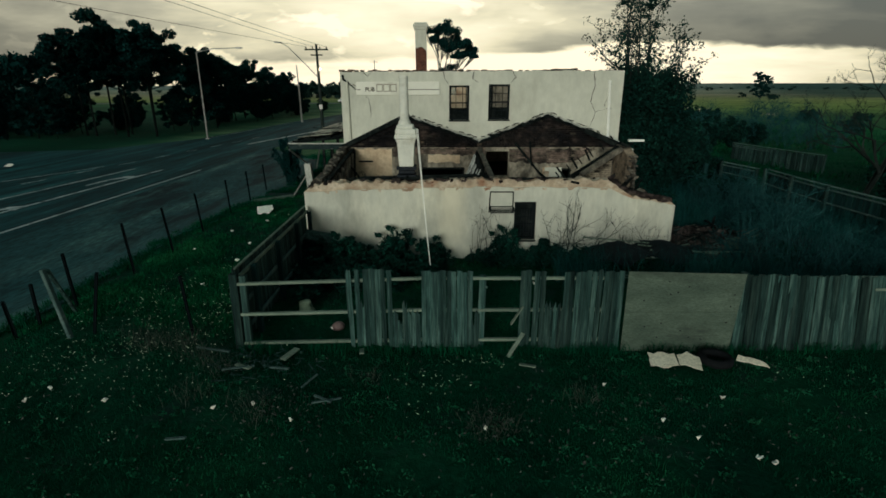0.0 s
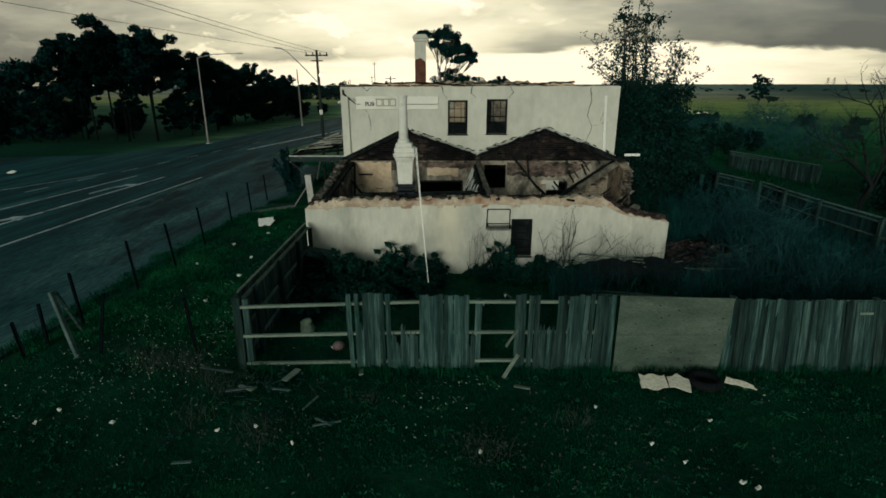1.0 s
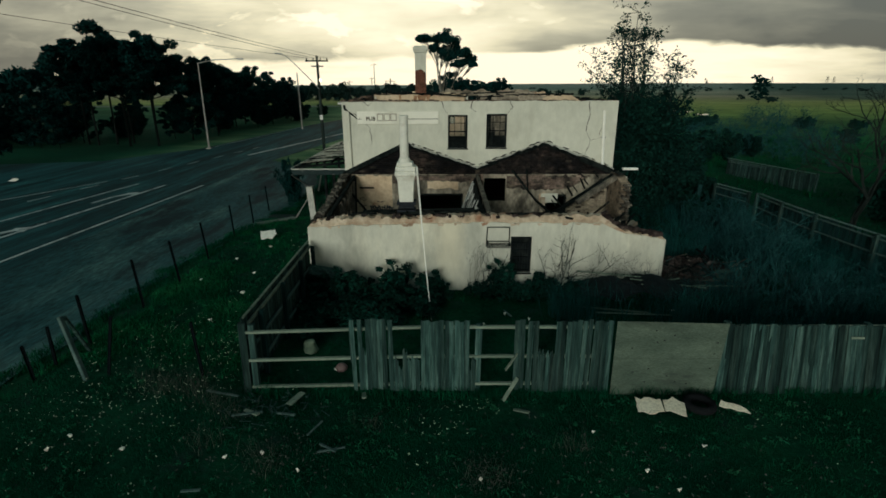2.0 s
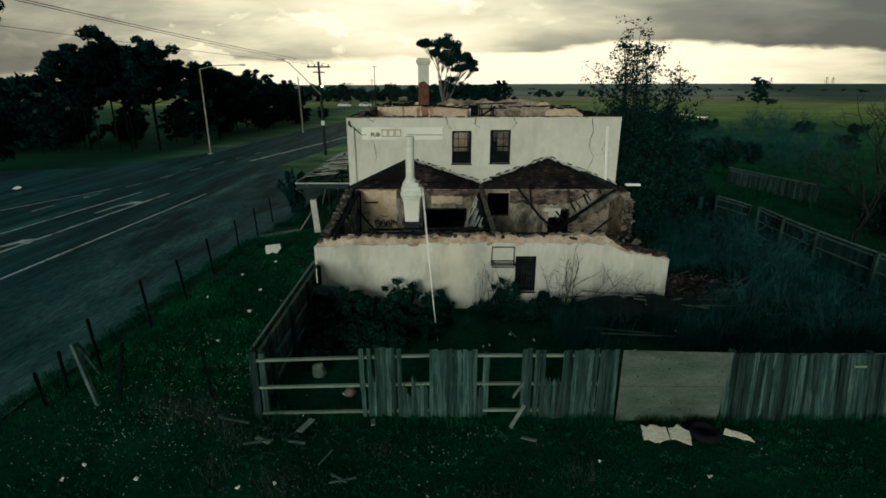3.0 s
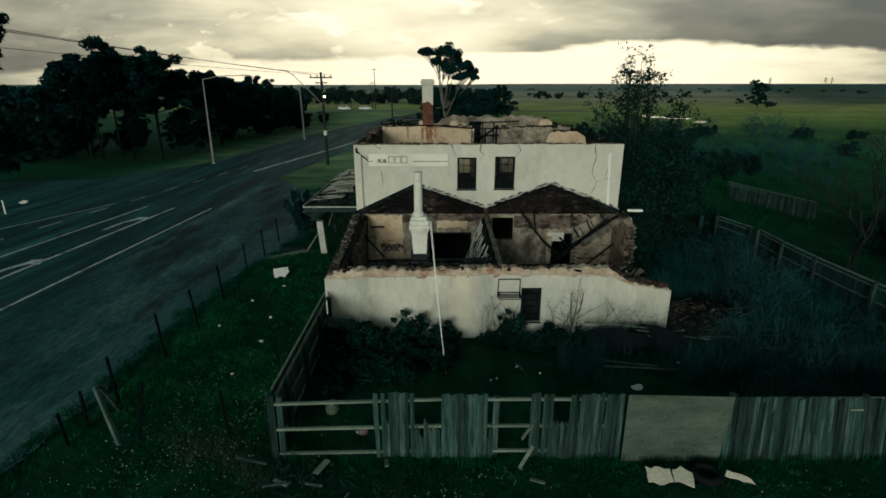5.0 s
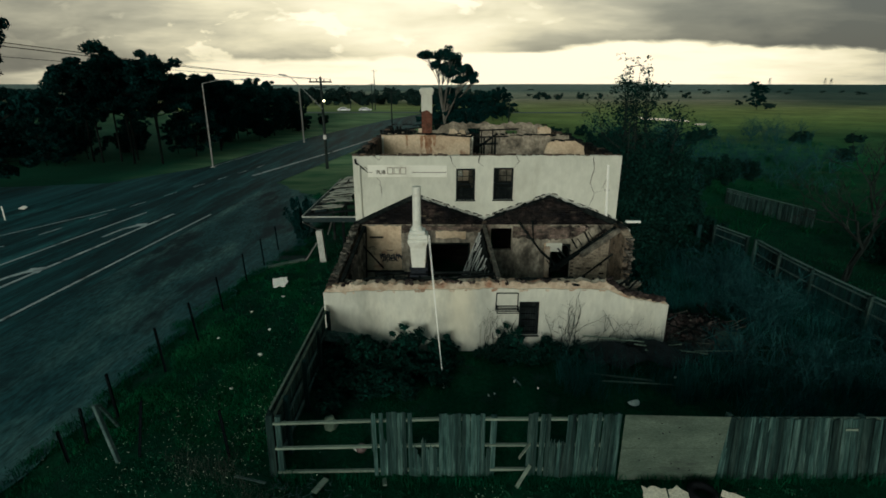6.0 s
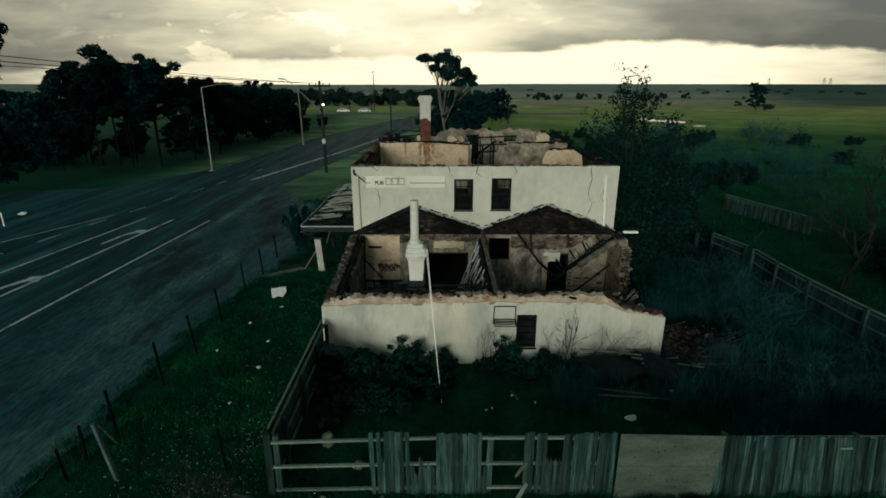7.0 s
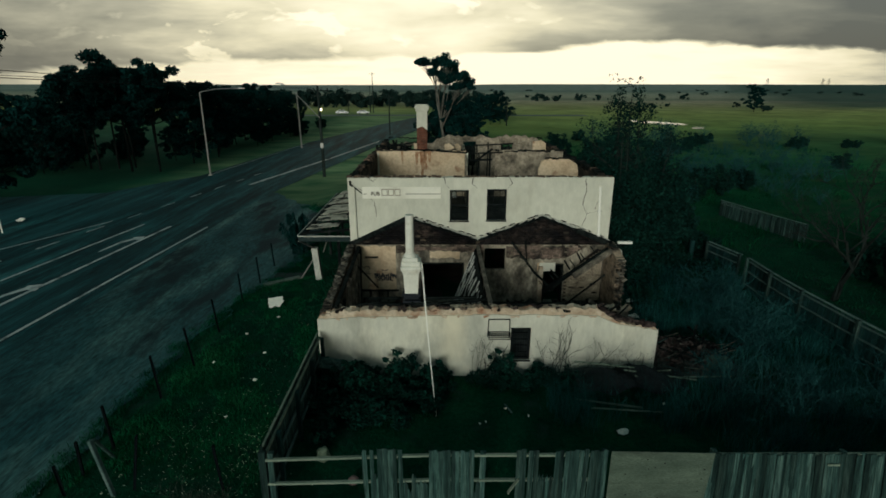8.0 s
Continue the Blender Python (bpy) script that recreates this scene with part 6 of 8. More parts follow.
for x, xq, zq in ((-14.7, -28.0, 11.1), (-13.9, -16.0, 10.7), (-12.6, -14.0, 10.3)):
    a = Vector((x, 59.4, 9.24))
    c = a.lerp(Vector((xq, 12.0, zq)), 66 / 47.4)
    pts = [a.lerp(c, i / 24) + Vector((0, 0, -0.35 * 4 * (i / 24) * (1 - i / 24))) for i in range(25)]
    single("power_line", Build().tube(pts, [0.014] * 25, 5), M_DARK, "thin dark overhead power line", "cable", group="power lines")


# ---- vegetation ----
M_GUMBARK = surface("sooty_brown_gum_bark", [(0.004, 0.007, 0.0065), (0.008, 0.013, 0.012), (0.018, 0.025, 0.023)], scale=1.5, fine=9, bump=0.4, stretch=(1, 1, 0.3), spec=0.05)

def gum_meshes(seed, h, spread, clear=0.35, arms=9, per=230, size=0.2, bark=None):
    """Forked trunk whose limbs carry flat-bottomed leaf clumps, with sky between them."""
    rng = np.random.default_rng(seed)
    t = Build()
    fork = h * clear * 0.8
    lean = rng.normal() * 0.03 * h
    base = [(0, 0, -0.3), (lean * 0.2, 0, fork * 0.5), (lean * 0.5, 0.05, fork)]
    t.tube(base, [h * 0.011, h * 0.009, h * 0.008], 8)
    centres, radii = [], []
    for i in range(arms):
        a = 2.4 * i + rng.uniform(-0.4, 0.4)
        up = clear + (1 - clear) * (i + 0.6) / arms
        reach = spread * (1.0 - 0.65 * ((up - clear) / (1 - clear)) ** 2) * rng.uniform(0.55, 1.0)
        tip = Vector((lean + math.cos(a) * reach, math.sin(a) * reach, h * (up - 0.05)))
        pts = limb(rng, base[2], tip, 0.3)
        t.tube(pts, list(np.linspace(h * 0.006, h * 0.0015, len(pts))), 5)
        for _ in range(6):
            c = tip + Vector((rng.normal() * 0.30, rng.normal() * 0.30, rng.normal() * 0.13)) * spread
            c.z = min(c.z, h * 0.97)
            centres.append(c)
            radii.append(spread * rng.uniform(0.14, 0.27))
            t.tube([pts[3], pts[3].lerp(c, 0.6) + Vector((0, 0, 0.15)), c], [h * 0.003, h * 0.002, h * 0.001], 4)
    v, f = leaves(rng, centres, radii, per, size, 0.7)
    return shape("trunk", t, bark or M_GUMBARK), cloud_mesh("crown", v, f, M_GUM)


def plant(meshes, name, x, y, s, turn, label, category, group="", sz=None):
    p = thing(name, (x, y, ground_z(x, y)), label, category, group)
    p.matrix_basis = pose(x, y, ground_z(x, y), 0, 0, turn) @ Matrix.Diagonal((s, s, sz or s, 1))
    for nm, me in zip(("trunk", "crown"), meshes):
        part(nm, me, None, p, world_coords=False)
    return p


# two with high clear trunks, two leafy to the ground
GUM_H = 12.0
GUMS = [gum_meshes(101, GUM_H, 3.6, 0.56, 10), gum_meshes(102, GUM_H, 3.3, 0.60, 9), gum_meshes(103, GUM_H, 3.9, 0.22, 12), gum_meshes(104, GUM_H, 4.4, 0.16, 12)]


def build_gums():
    rng = np.random.default_rng(55)
    # place, height of the crown's top above the foot, mesh
    tall_row = [(-44.0, 65, 12.2, 0), (-42.2, 64, 12.8, 0), (-40.5, 65, 13.2, 1), (-39.0, 66, 12.6, 0), (-37.7, 63, 14.5, 1), (-35.9, 66, 12.8, 0), (-34.3, 63, 13.0, 1)]
    low_row = [(-33.4, 70, 11.0, 2), (-32.5, 76, 10.8, 0), (-34.0, 80, 10.4, 2), (-35.5, 84, 10.9, 2), (-36.0, 92, 10.4, 2), (-37.0, 99, 10.8, 2), (-40.5, 108, 10.2, 3), (-42.0, 125, 10.4, 2), (-36.0, 118, 9.0, 2), (-33.0, 112, 8.2, 3), (-30.3, 106, 6.8, 2), (-28.4, 105, 6.2, 2), (-31.5, 98, 8.4, 3),
               (-72.0, 88, 10.0, 2), (-66.5, 86, 8.8, 3), (-61.0, 84, 7.6, 2), (-76.0, 84, 10.0, 3), (-54.5, 78, 7.8, 2), (-50.0, 66, 7.0, 3), (-53.5, 63, 6.8, 2), (-57.5, 66, 7.2, 3), (-62.0, 70, 7.6, 3), (-66.0, 64, 6.8, 2), (-47.0, 61, 5.6, 3), (-49.0, 84, 5.4, 3), (-43.0, 86, 5.0, 2), (-58.0, 58, 5.6, 3), (-52.0, 57, 5.0, 3),
               (-46.0, 67, 6.4, 3), (-42.6, 72, 5.2, 2), (-36.8, 72, 5.0, 2), (-44.8, 61, 4.0, 2), (-31.6, 90, 6.0, 2)]
    for x, y, top, k in tall_row + low_row:
        s = top / GUM_H * 0.95
        plant(GUMS[k], "gum_tree", x, y, s, rng.uniform(0, 360), "dark eucalyptus with ragged crown on the road verge", "tree", "verge gum trees")
    plant(GUMS[2], "gum_tree", -42.4, 46.5, 1.24, 30, "dark gum leaning over the side road", "tree")


def build_tall_gum():
    """A pale-limbed gum with an umbrella crown over a dense low tree."""
    rng = np.random.default_rng(140)
    x0, y0 = 0.1, 78.0
    p = thing("tall_gum_tree", (x0, y0, -0.6), "tall pale-limbed gum standing beyond the building", "tree")
    t = Build()
    fork = Vector((x0 - 0.1, y0, 4.6))
    t.tube([(x0 + 0.5, y0, -0.7), (x0 + 0.35, y0, 2.0), fork], [0.26, 0.2, 0.16], 8)
    centres, radii = [], []
    heads = [(-3.1, 13.1, 1.0), (-1.2, 12.9, 1.45), (0.3, 13.0, 1.4), (1.2, 12.0, 1.3), (-1.5, 11.8, 0.9), (0.6, 10.7, 1.1), (2.6, 11.3, 1.2), (3.4, 10.3, 1.0), (3.9, 9.7, 0.6), (1.8, 9.8, 0.9), (-0.3, 11.3, 0.9)]
    for k, (dx, z, r) in enumerate(heads):
        c = Vector((x0 + 0.4 + dx, y0 + rng.uniform(-1.4, 1.4), z - 0.6))
        way = fork if k % 3 else fork + Vector((0.1, 0, -1.2))
        pts = limb(rng, way, c + Vector((0, 0, -0.4 * r)), 0.35, 7)
        t.tube(pts, list(np.linspace(0.11, 0.02, len(pts))), 6)
        for _ in range(11):
            d = Vector((rng.normal() * 0.46, rng.normal() * 0.5, abs(rng.normal()) * 0.34 - 0.16)) * r
            centres.append(c + d)
            radii.append(r * rng.uniform(0.42, 0.68))
            t.tube([pts[5], pts[5].lerp(c + d, 0.6), c + d], [0.04, 0.025, 0.012], 4)
    part("trunk", t, M_PALEBARK, p, "pale forking limbs")
    v, f = leaves(rng, centres, radii, 210, 0.15, 0.7)
    part("crown", cloud_mesh("crown", v, f, M_GUM), None, p)


build_gums()
build_tall_gum()
for x, y, top, k in ((2.4, 79.5, 8.8, 2), (4.4, 80.5, 7.4, 3), (0.6, 81, 7.6, 3), (-1.6, 80, 6.6, 3), (4.9, 78.2, 5.6, 2)):
    plant(GUMS[k], "gum_tree", x, y, top / GUM_H, 40 * x, "low dark tree behind the tall gum", "tree", "trees behind the pub")
for x, y, top in ((13.2, 138, 8.6), (16.0, 141, 8.0), (10.2, 140, 7.6)):
    plant(GUMS[2], "gum_tree", x, y, top / GUM_H, 25 * x, "dark rounded tree on the paddock edge", "tree", "trees behind the pub")


# distant leaves, lightened so that haze is painted into their colour
M_FARLEAF = surface("hazed_grey_green_leaves", [(0.007, 0.020, 0.018), (0.014, 0.032, 0.028), (0.026, 0.050, 0.042)], scale=0.3, fine=2, rough=0.95, bump=0, island=0.3, spec=0.0)


def far_tree_meshes(seed):
    rng = np.random.default_rng(seed)
    t = Build().tube([(0, 0, -0.3), (0.1, 0, 1.6), (0, 0.1, 3.6)], [0.3, 0.2, 0.08], 6)
    c = [Vector((rng.normal() * 1.5, rng.normal() * 1.5, 2.3 + rng.uniform(-1.6, 2.4))) for _ in range(16)]
    v, f = leaves(rng, c, rng.uniform(0.9, 1.6, 16), 90, 0.42, 0.85)
    return shape("trunk", t, M_BARK), cloud_mesh("crown", v, f, M_FARLEAF)


FAR = [far_tree_meshes(s) for s in (201, 202, 203)]


def build_far_trees():
    rng = np.random.default_rng(66)
    for k in range(46):
        x = -110 + 2.9 * k + rng.uniform(-2, 2)
        y = 232 + rng.uniform(-6, 45)
        plant(FAR[k % 3], "far_tree", x, y, rng.uniform(0.8, 1.5), rng.uniform(0, 360), "small dark tree in a distant belt", "tree", "far tree belt")
    spots = [(14, 160, 0.7), (17, 165, 0.75), (20, 162, 0.6), (60, 330, 0.9), (66, 335, 0.9), (72, 330, 0.8), (90, 345, 0.9), (104, 350, 0.7), (150, 360, 0.8), (170, 370, 0.8), (128, 209, 0.45), (133, 214, 0.4), (140, 250, 0.45), (100, 250, 0.35), (108, 252, 0.35), (86, 262, 0.35)]
    for x, y, s in spots:
        plant(FAR[int(rng.integers(3))], "paddock_tree", x, y, s, rng.uniform(0, 360), "lone dark tree in the open paddock", "tree", "paddock trees")
    for k in range(34):
        x, y = rng.uniform(-300, 600), rng.choice([430, 520, 640, 800]) + rng.uniform(-12, 12)
        s = rng.uniform(0.6, 1.0)
        plant(FAR[k % 3], "far_tree", x, y, s, rng.uniform(0, 360), "small dark tree in a distant belt", "tree", "far tree belt", sz=s * 0.6)


build_far_trees()
plant(GUMS[2], "paddock_tree", 122.5, 206, 0.86, 100, "lone dark gum standing in the open paddock", "tree")


def bush_meshes(seed, r, h, per, size, material, stems=9):
    rng = np.random.default_rng(seed)
    t = Build()
    centres, radii = [], []
    for i in range(stems):
        a = rng.uniform(0, 2 * math.pi)
        d = r * rng.uniform(0.1, 0.85)
        tip = Vector((math.cos(a) * d, math.sin(a) * d, h * rng.uniform(0.45, 1.0)))
        pts = limb(rng, (tip.x * 0.15, tip.y * 0.15, -0.05), tip, r * 0.08)
        t.tube(pts, list(np.linspace(0.03 * h ** 0.5, 0.008, len(pts))), 5)
        for s in (2, 3, 4, 5):
            centres.append(pts[s] + Vector(rng.normal(size=3)) * r * 0.10)
            radii.append(r * rng.uniform(0.14, 0.30))
    v, f = leaves(rng, centres, radii, per, size, 0.9)
    return shape("stem", t, M_BARK), cloud_mesh("foliage", v, f, material)


def bush(meshes, x, y, s, turn, label, category="shrub", group="", name="shrub", sz=None):
    p = thing(name, (x, y, ground_z(x, y)), label, category, group)
    p.matrix_basis = pose(x, y, ground_z(x, y), 0, 0, turn) @ Matrix.Diagonal((s, s, sz or s, 1))
    for nm, me in zip(("stem", "foliage"), meshes):
        part(nm, me, None, p, world_coords=False)


SHRUBS = [bush_meshes(301, 0.9, 1.5, 60, 0.085, M_SHRUB), bush_meshes(302, 0.8, 1.7, 55, 0.08, M_SHRUB, 11), bush_meshes(303, 1.0, 1.2, 60, 0.09, M_SHRUB)]


UNDERGROWTH = bush_meshes(305, 1.1, 1.2, 70, 0.08, M_SHRUB, 11)
DARKBUSH = bush_meshes(304, 1.1, 1.5, 70, 0.09, M_GUM, 11)


def build_yard_plants():
    rng = np.random.default_rng(88)
    for x, y in ((9.4, 23.6), (10.6, 25.2), (12.0, 23.4), (12.8, 26.4), (9.0, 21.6), (11.2, 27.6), (13.6, 24.6)):
        bush(UNDERGROWTH, x, y, rng.uniform(0.8, 1.05), rng.uniform(0, 360), "dark tangled undergrowth beside the ruined wall", "bush", "undergrowth", name="undergrowth_bush")
    for x, y, s, k in ((-3.6, 15.2, 1.0, 0), (-3.0, 14.6, 0.95, 1), (-2.4, 15.3, 0.9, 0), (-2.9, 13.6, 0.9, 2), (-1.9, 14.5, 0.85, 2), (-1.35, 15.35, 0.95, 1), (-1.0, 14.4, 0.8, 2), (-2.2, 13.3, 0.8, 2), (-0.4, 15.3, 0.75, 1), (-3.7, 13.9, 0.8, 2), (-1.3, 13.4, 0.7, 2), (0.1, 15.5, 0.5, 0), (2.0, 15.5, 0.72, 1), (1.6, 15.4, 0.5, 2), (2.9, 15.4, 0.45, 2), (-3.4, 12.7, 0.7, 2), (-3.95, 15.0, 0.95, 2), (-3.2, 15.5, 0.8, 2), (-2.7, 14.9, 0.9, 0), (-1.8, 15.4, 0.7, 2), (-0.8, 15.0, 0.75, 2), (-0.1, 14.8, 0.6, 2), (1.3, 15.55, 0.4, 2), (2.0, 15.25, 0.6, 2), (2.6, 15.1, 0.65, 2), (3.2, 15.3, 0.62, 0), (3.7, 15.1, 0.65, 2), (4.2, 15.3, 0.6, 2), (4.7, 15.2, 0.5, 2), (0.9, 15.6, 0.3, 2), (-2.4, 14.0, 0.8, 0), (-0.4, 14.0, 0.65, 2)):
        bush(SHRUBS[k], x, y, s, rng.uniform(0, 360), "dark leafy shrub against the yard wall", group="yard shrubs", sz=s * (0.68 if x < 0 else 0.9))
    bush(DARKBUSH, -8.7, 29.5, 0.62, 10, "dark upright conifer-like shrub by the verandah", sz=1.55)
    bush(DARKBUSH, -8.45, 29.2, 0.52, 70, "dark upright conifer-like shrub by the verandah", sz=1.2)


build_yard_plants()


def bare_bush(name, h, n, seed, spread=0.5, r0=0.012, forks=3):
    """A leafless bush of forking twigs."""
    rng = np.random.default_rng(seed)
    b = Build()

    def grow(p, d, length, r, depth):
        pts = [p]
        for _ in range(3):
            d = (d + Vector(rng.normal(size=3)) * 0.16 + Vector((0, 0, 0.05))).normalized()
            pts.append(pts[-1] + d * length / 3)
        b.tube(pts, list(np.linspace(r, r * 0.6, 4)), 3, cap=False)
        if depth:
            for _ in range(int(rng.integers(2, 4))):
                e = (d + Vector(rng.normal(size=3)) * spread).normalized()
                grow(pts[-1 if rng.random() < 0.6 else 2], e, length * rng.uniform(0.55, 0.8), r * 0.6, depth - 1)

    for _ in range(n):
        d = Vector((rng.normal() * spread * 0.6, rng.normal() * spread * 0.6, 1)).normalized()
        grow(Vector((rng.normal() * 0.1, rng.normal() * 0.1, -0.03)), d, h * rng.uniform(0.35, 0.5), r0 * h ** 0.5, forks)
    return shape(name, b, M_VINE if name == "bare_bush" else M_TWIG)


M_VINE = surface("bare_dark_vine", [(0.008, 0.016, 0.016), (0.022, 0.036, 0.034)], scale=2, fine=12, rough=0.95, bump=0, island=0.3, spec=0.02)
BARE = [bare_bush("bare_bush", 1.7, 4, 400 + k) for k in range(3)]


def build_bare():
    rng = np.random.default_rng(99)
    for x, y, s in ((1.5, 15.7, 1.3), (1.1, 15.6, 0.95), (1.9, 15.6, 0.9), (3.35, 15.7, 1.2), (3.95, 15.6, 1.3), (4.4, 15.6, 0.9), (3.6, 15.5, 0.9), (4.8, 15.3, 0.7), (5.4, 15.4, 0.75), (5.9, 15.4, 0.8), (6.5, 15.3, 0.9), (7.1, 15.4, 0.8), (7.9, 15.0, 0.8), (8.8, 14.4, 0.9), (10.0, 14.0, 0.9)):
        ob = new("bare_bush", BARE[int(rng.integers(3))])
        ob.matrix_basis = pose(x, y, ground_z(x, y), 0, 0, rng.uniform(0, 360)) @ Matrix.Scale(s, 4)
        tagged(ob, "leafless grey twiggy bush against the white wall", "shrub", "bare bushes")


build_bare()
SCRUB = [bare_bush("scrub_bush", 1.9, 9, 430 + k, spread=0.65, r0=0.016) for k in range(3)]


def build_scrub():
    """Leafless grey scrub in the paddock and behind the brick heap."""
    rng = np.random.default_rng(98)
    spots = [(rng.uniform(25, 44), rng.uniform(50, 72), rng.uniform(1.3, 2.1)) for _ in range(26)] + [(rng.uniform(17, 34), rng.uniform(40, 60), rng.uniform(0.8, 1.3)) for _ in range(14)] + [(rng.uniform(24, 60), rng.uniform(70, 84), rng.uniform(1.2, 2.0)) for _ in range(14)] + [(rng.uniform(28, 62), rng.uniform(86, 106), rng.uniform(1.7, 2.6)) for _ in range(18)] + [(rng.uniform(10.2, 12.9), rng.uniform(16.5, 23), rng.uniform(0.7, 1.25)) for _ in range(17)] + [(rng.uniform(8.6, 14.6), rng.uniform(12, 15.4), rng.uniform(0.6, 1.1)) for _ in range(22)]
    for x, y, s in spots:
        ob = new("scrub_bush", SCRUB[int(rng.integers(3))])
        ob.matrix_basis = pose(x, y, ground_z(x, y), 0, 0, rng.uniform(0, 360)) @ Matrix.Scale(s, 4)
        tagged(ob, "leafless grey-green scrub bush in rough grass", "shrub", "grey scrub")


build_scrub()


# the broad tree beside the building
def build_big_tree():
    rng = np.random.default_rng(500)
    x0, y0 = 9.3, 25.4
    p = thing("broad_tree", (x0, y0, 0), "broad olive-leaved tree, sparse above and dense below", "tree")
    t = Build()
    dense_c, dense_r, sparse_c, sparse_r = [], [], [], []
    wall = 8.15

    def clear_of_wall(c):
        if c.z < 6.1 and c.x < wall:
            c.x = wall + rng.uniform(0, 0.5)
        return c

    for i in range(17):
        a = 2 * math.pi * i / 16 + rng.uniform(-0.3, 0.3)
        reach = rng.uniform(0.4, 2.5) if i else 0.0
        top = Vector((x0 - 0.35 + math.cos(a) * reach, y0 + math.sin(a) * reach, 9.6 if not i else 9.3 - reach * 0.75 + rng.uniform(-0.4, 0.1)))
        pts = [clear_of_wall(q) for q in limb(rng, (x0 + 0.15 * math.cos(a), y0 + 0.15 * math.sin(a), -0.1), top, 0.25, 8)]
        t.tube(pts, list(np.linspace(0.10, 0.008, len(pts))), 6)
        for k in range(2, 9):
            q = pts[k]
            for _ in range(7):
                c = clear_of_wall(q + Vector((rng.normal(), rng.normal(), rng.normal() * 0.8)) * (0.24 + 0.08 * (9 - k)))
                t.tube([q, q.lerp(c, 0.5) + Vector((0, 0, 0.05)), c], [0.012, 0.008, 0.004], 3)
                if c.z > 5.7:
                    sparse_c.append(c)
                    sparse_r.append(rng.uniform(0.18, 0.42))
                else:
                    dense_c.append(c)
                    dense_r.append(rng.uniform(0.4, 0.7))
    # long shoots that stand clear of the crown
    for a, l, z in ((0.1, 3.4, 6.6), (0.5, 2.6, 7.2), (2.9, 2.7, 7.4), (3.3, 2.4, 6.7), (1.3, 1.5, 9.5), (5.6, 2.8, 6.3)):
        q, c = Vector((x0, y0, z - 1.4)), Vector((x0 + math.cos(a) * l, y0 + math.sin(a) * l * 0.6, z))
        pts = limb(rng, q, c, 0.15, 6)
        t.tube(pts, list(np.linspace(0.03, 0.006, len(pts))), 4)
        for w in pts[2:]:
            sparse_c.append(w)
            sparse_r.append(0.22)
    for _ in range(130):
        a, r = rng.uniform(0, 2 * math.pi), rng.uniform(0.2, 2.7)
        dense_c.append(clear_of_wall(Vector((x0 + 0.35 + math.cos(a) * r, y0 + 0.3 + math.sin(a) * r, rng.uniform(0.4, 5.6 - 0.5 * r)))))
        dense_r.append(rng.uniform(0.35, 0.7))
    part("trunk", t, M_BARK, p, "many grey stems")
    v, f = leaves(rng, sparse_c, sparse_r, 14, 0.07, 0.9)
    v2, f2 = leaves(rng, dense_c, dense_r, 95, 0.085, 0.9)
    part("crown", cloud_mesh("crown", np.concatenate([v, v2]), np.concatenate([f, f2 + len(v)]), M_LEAF), None, p)


build_big_tree()
BUSHES = [bush_meshes(310 + k, 1.5, 1.9, 95, 0.11, M_LEAF, 10) for k in range(3)]


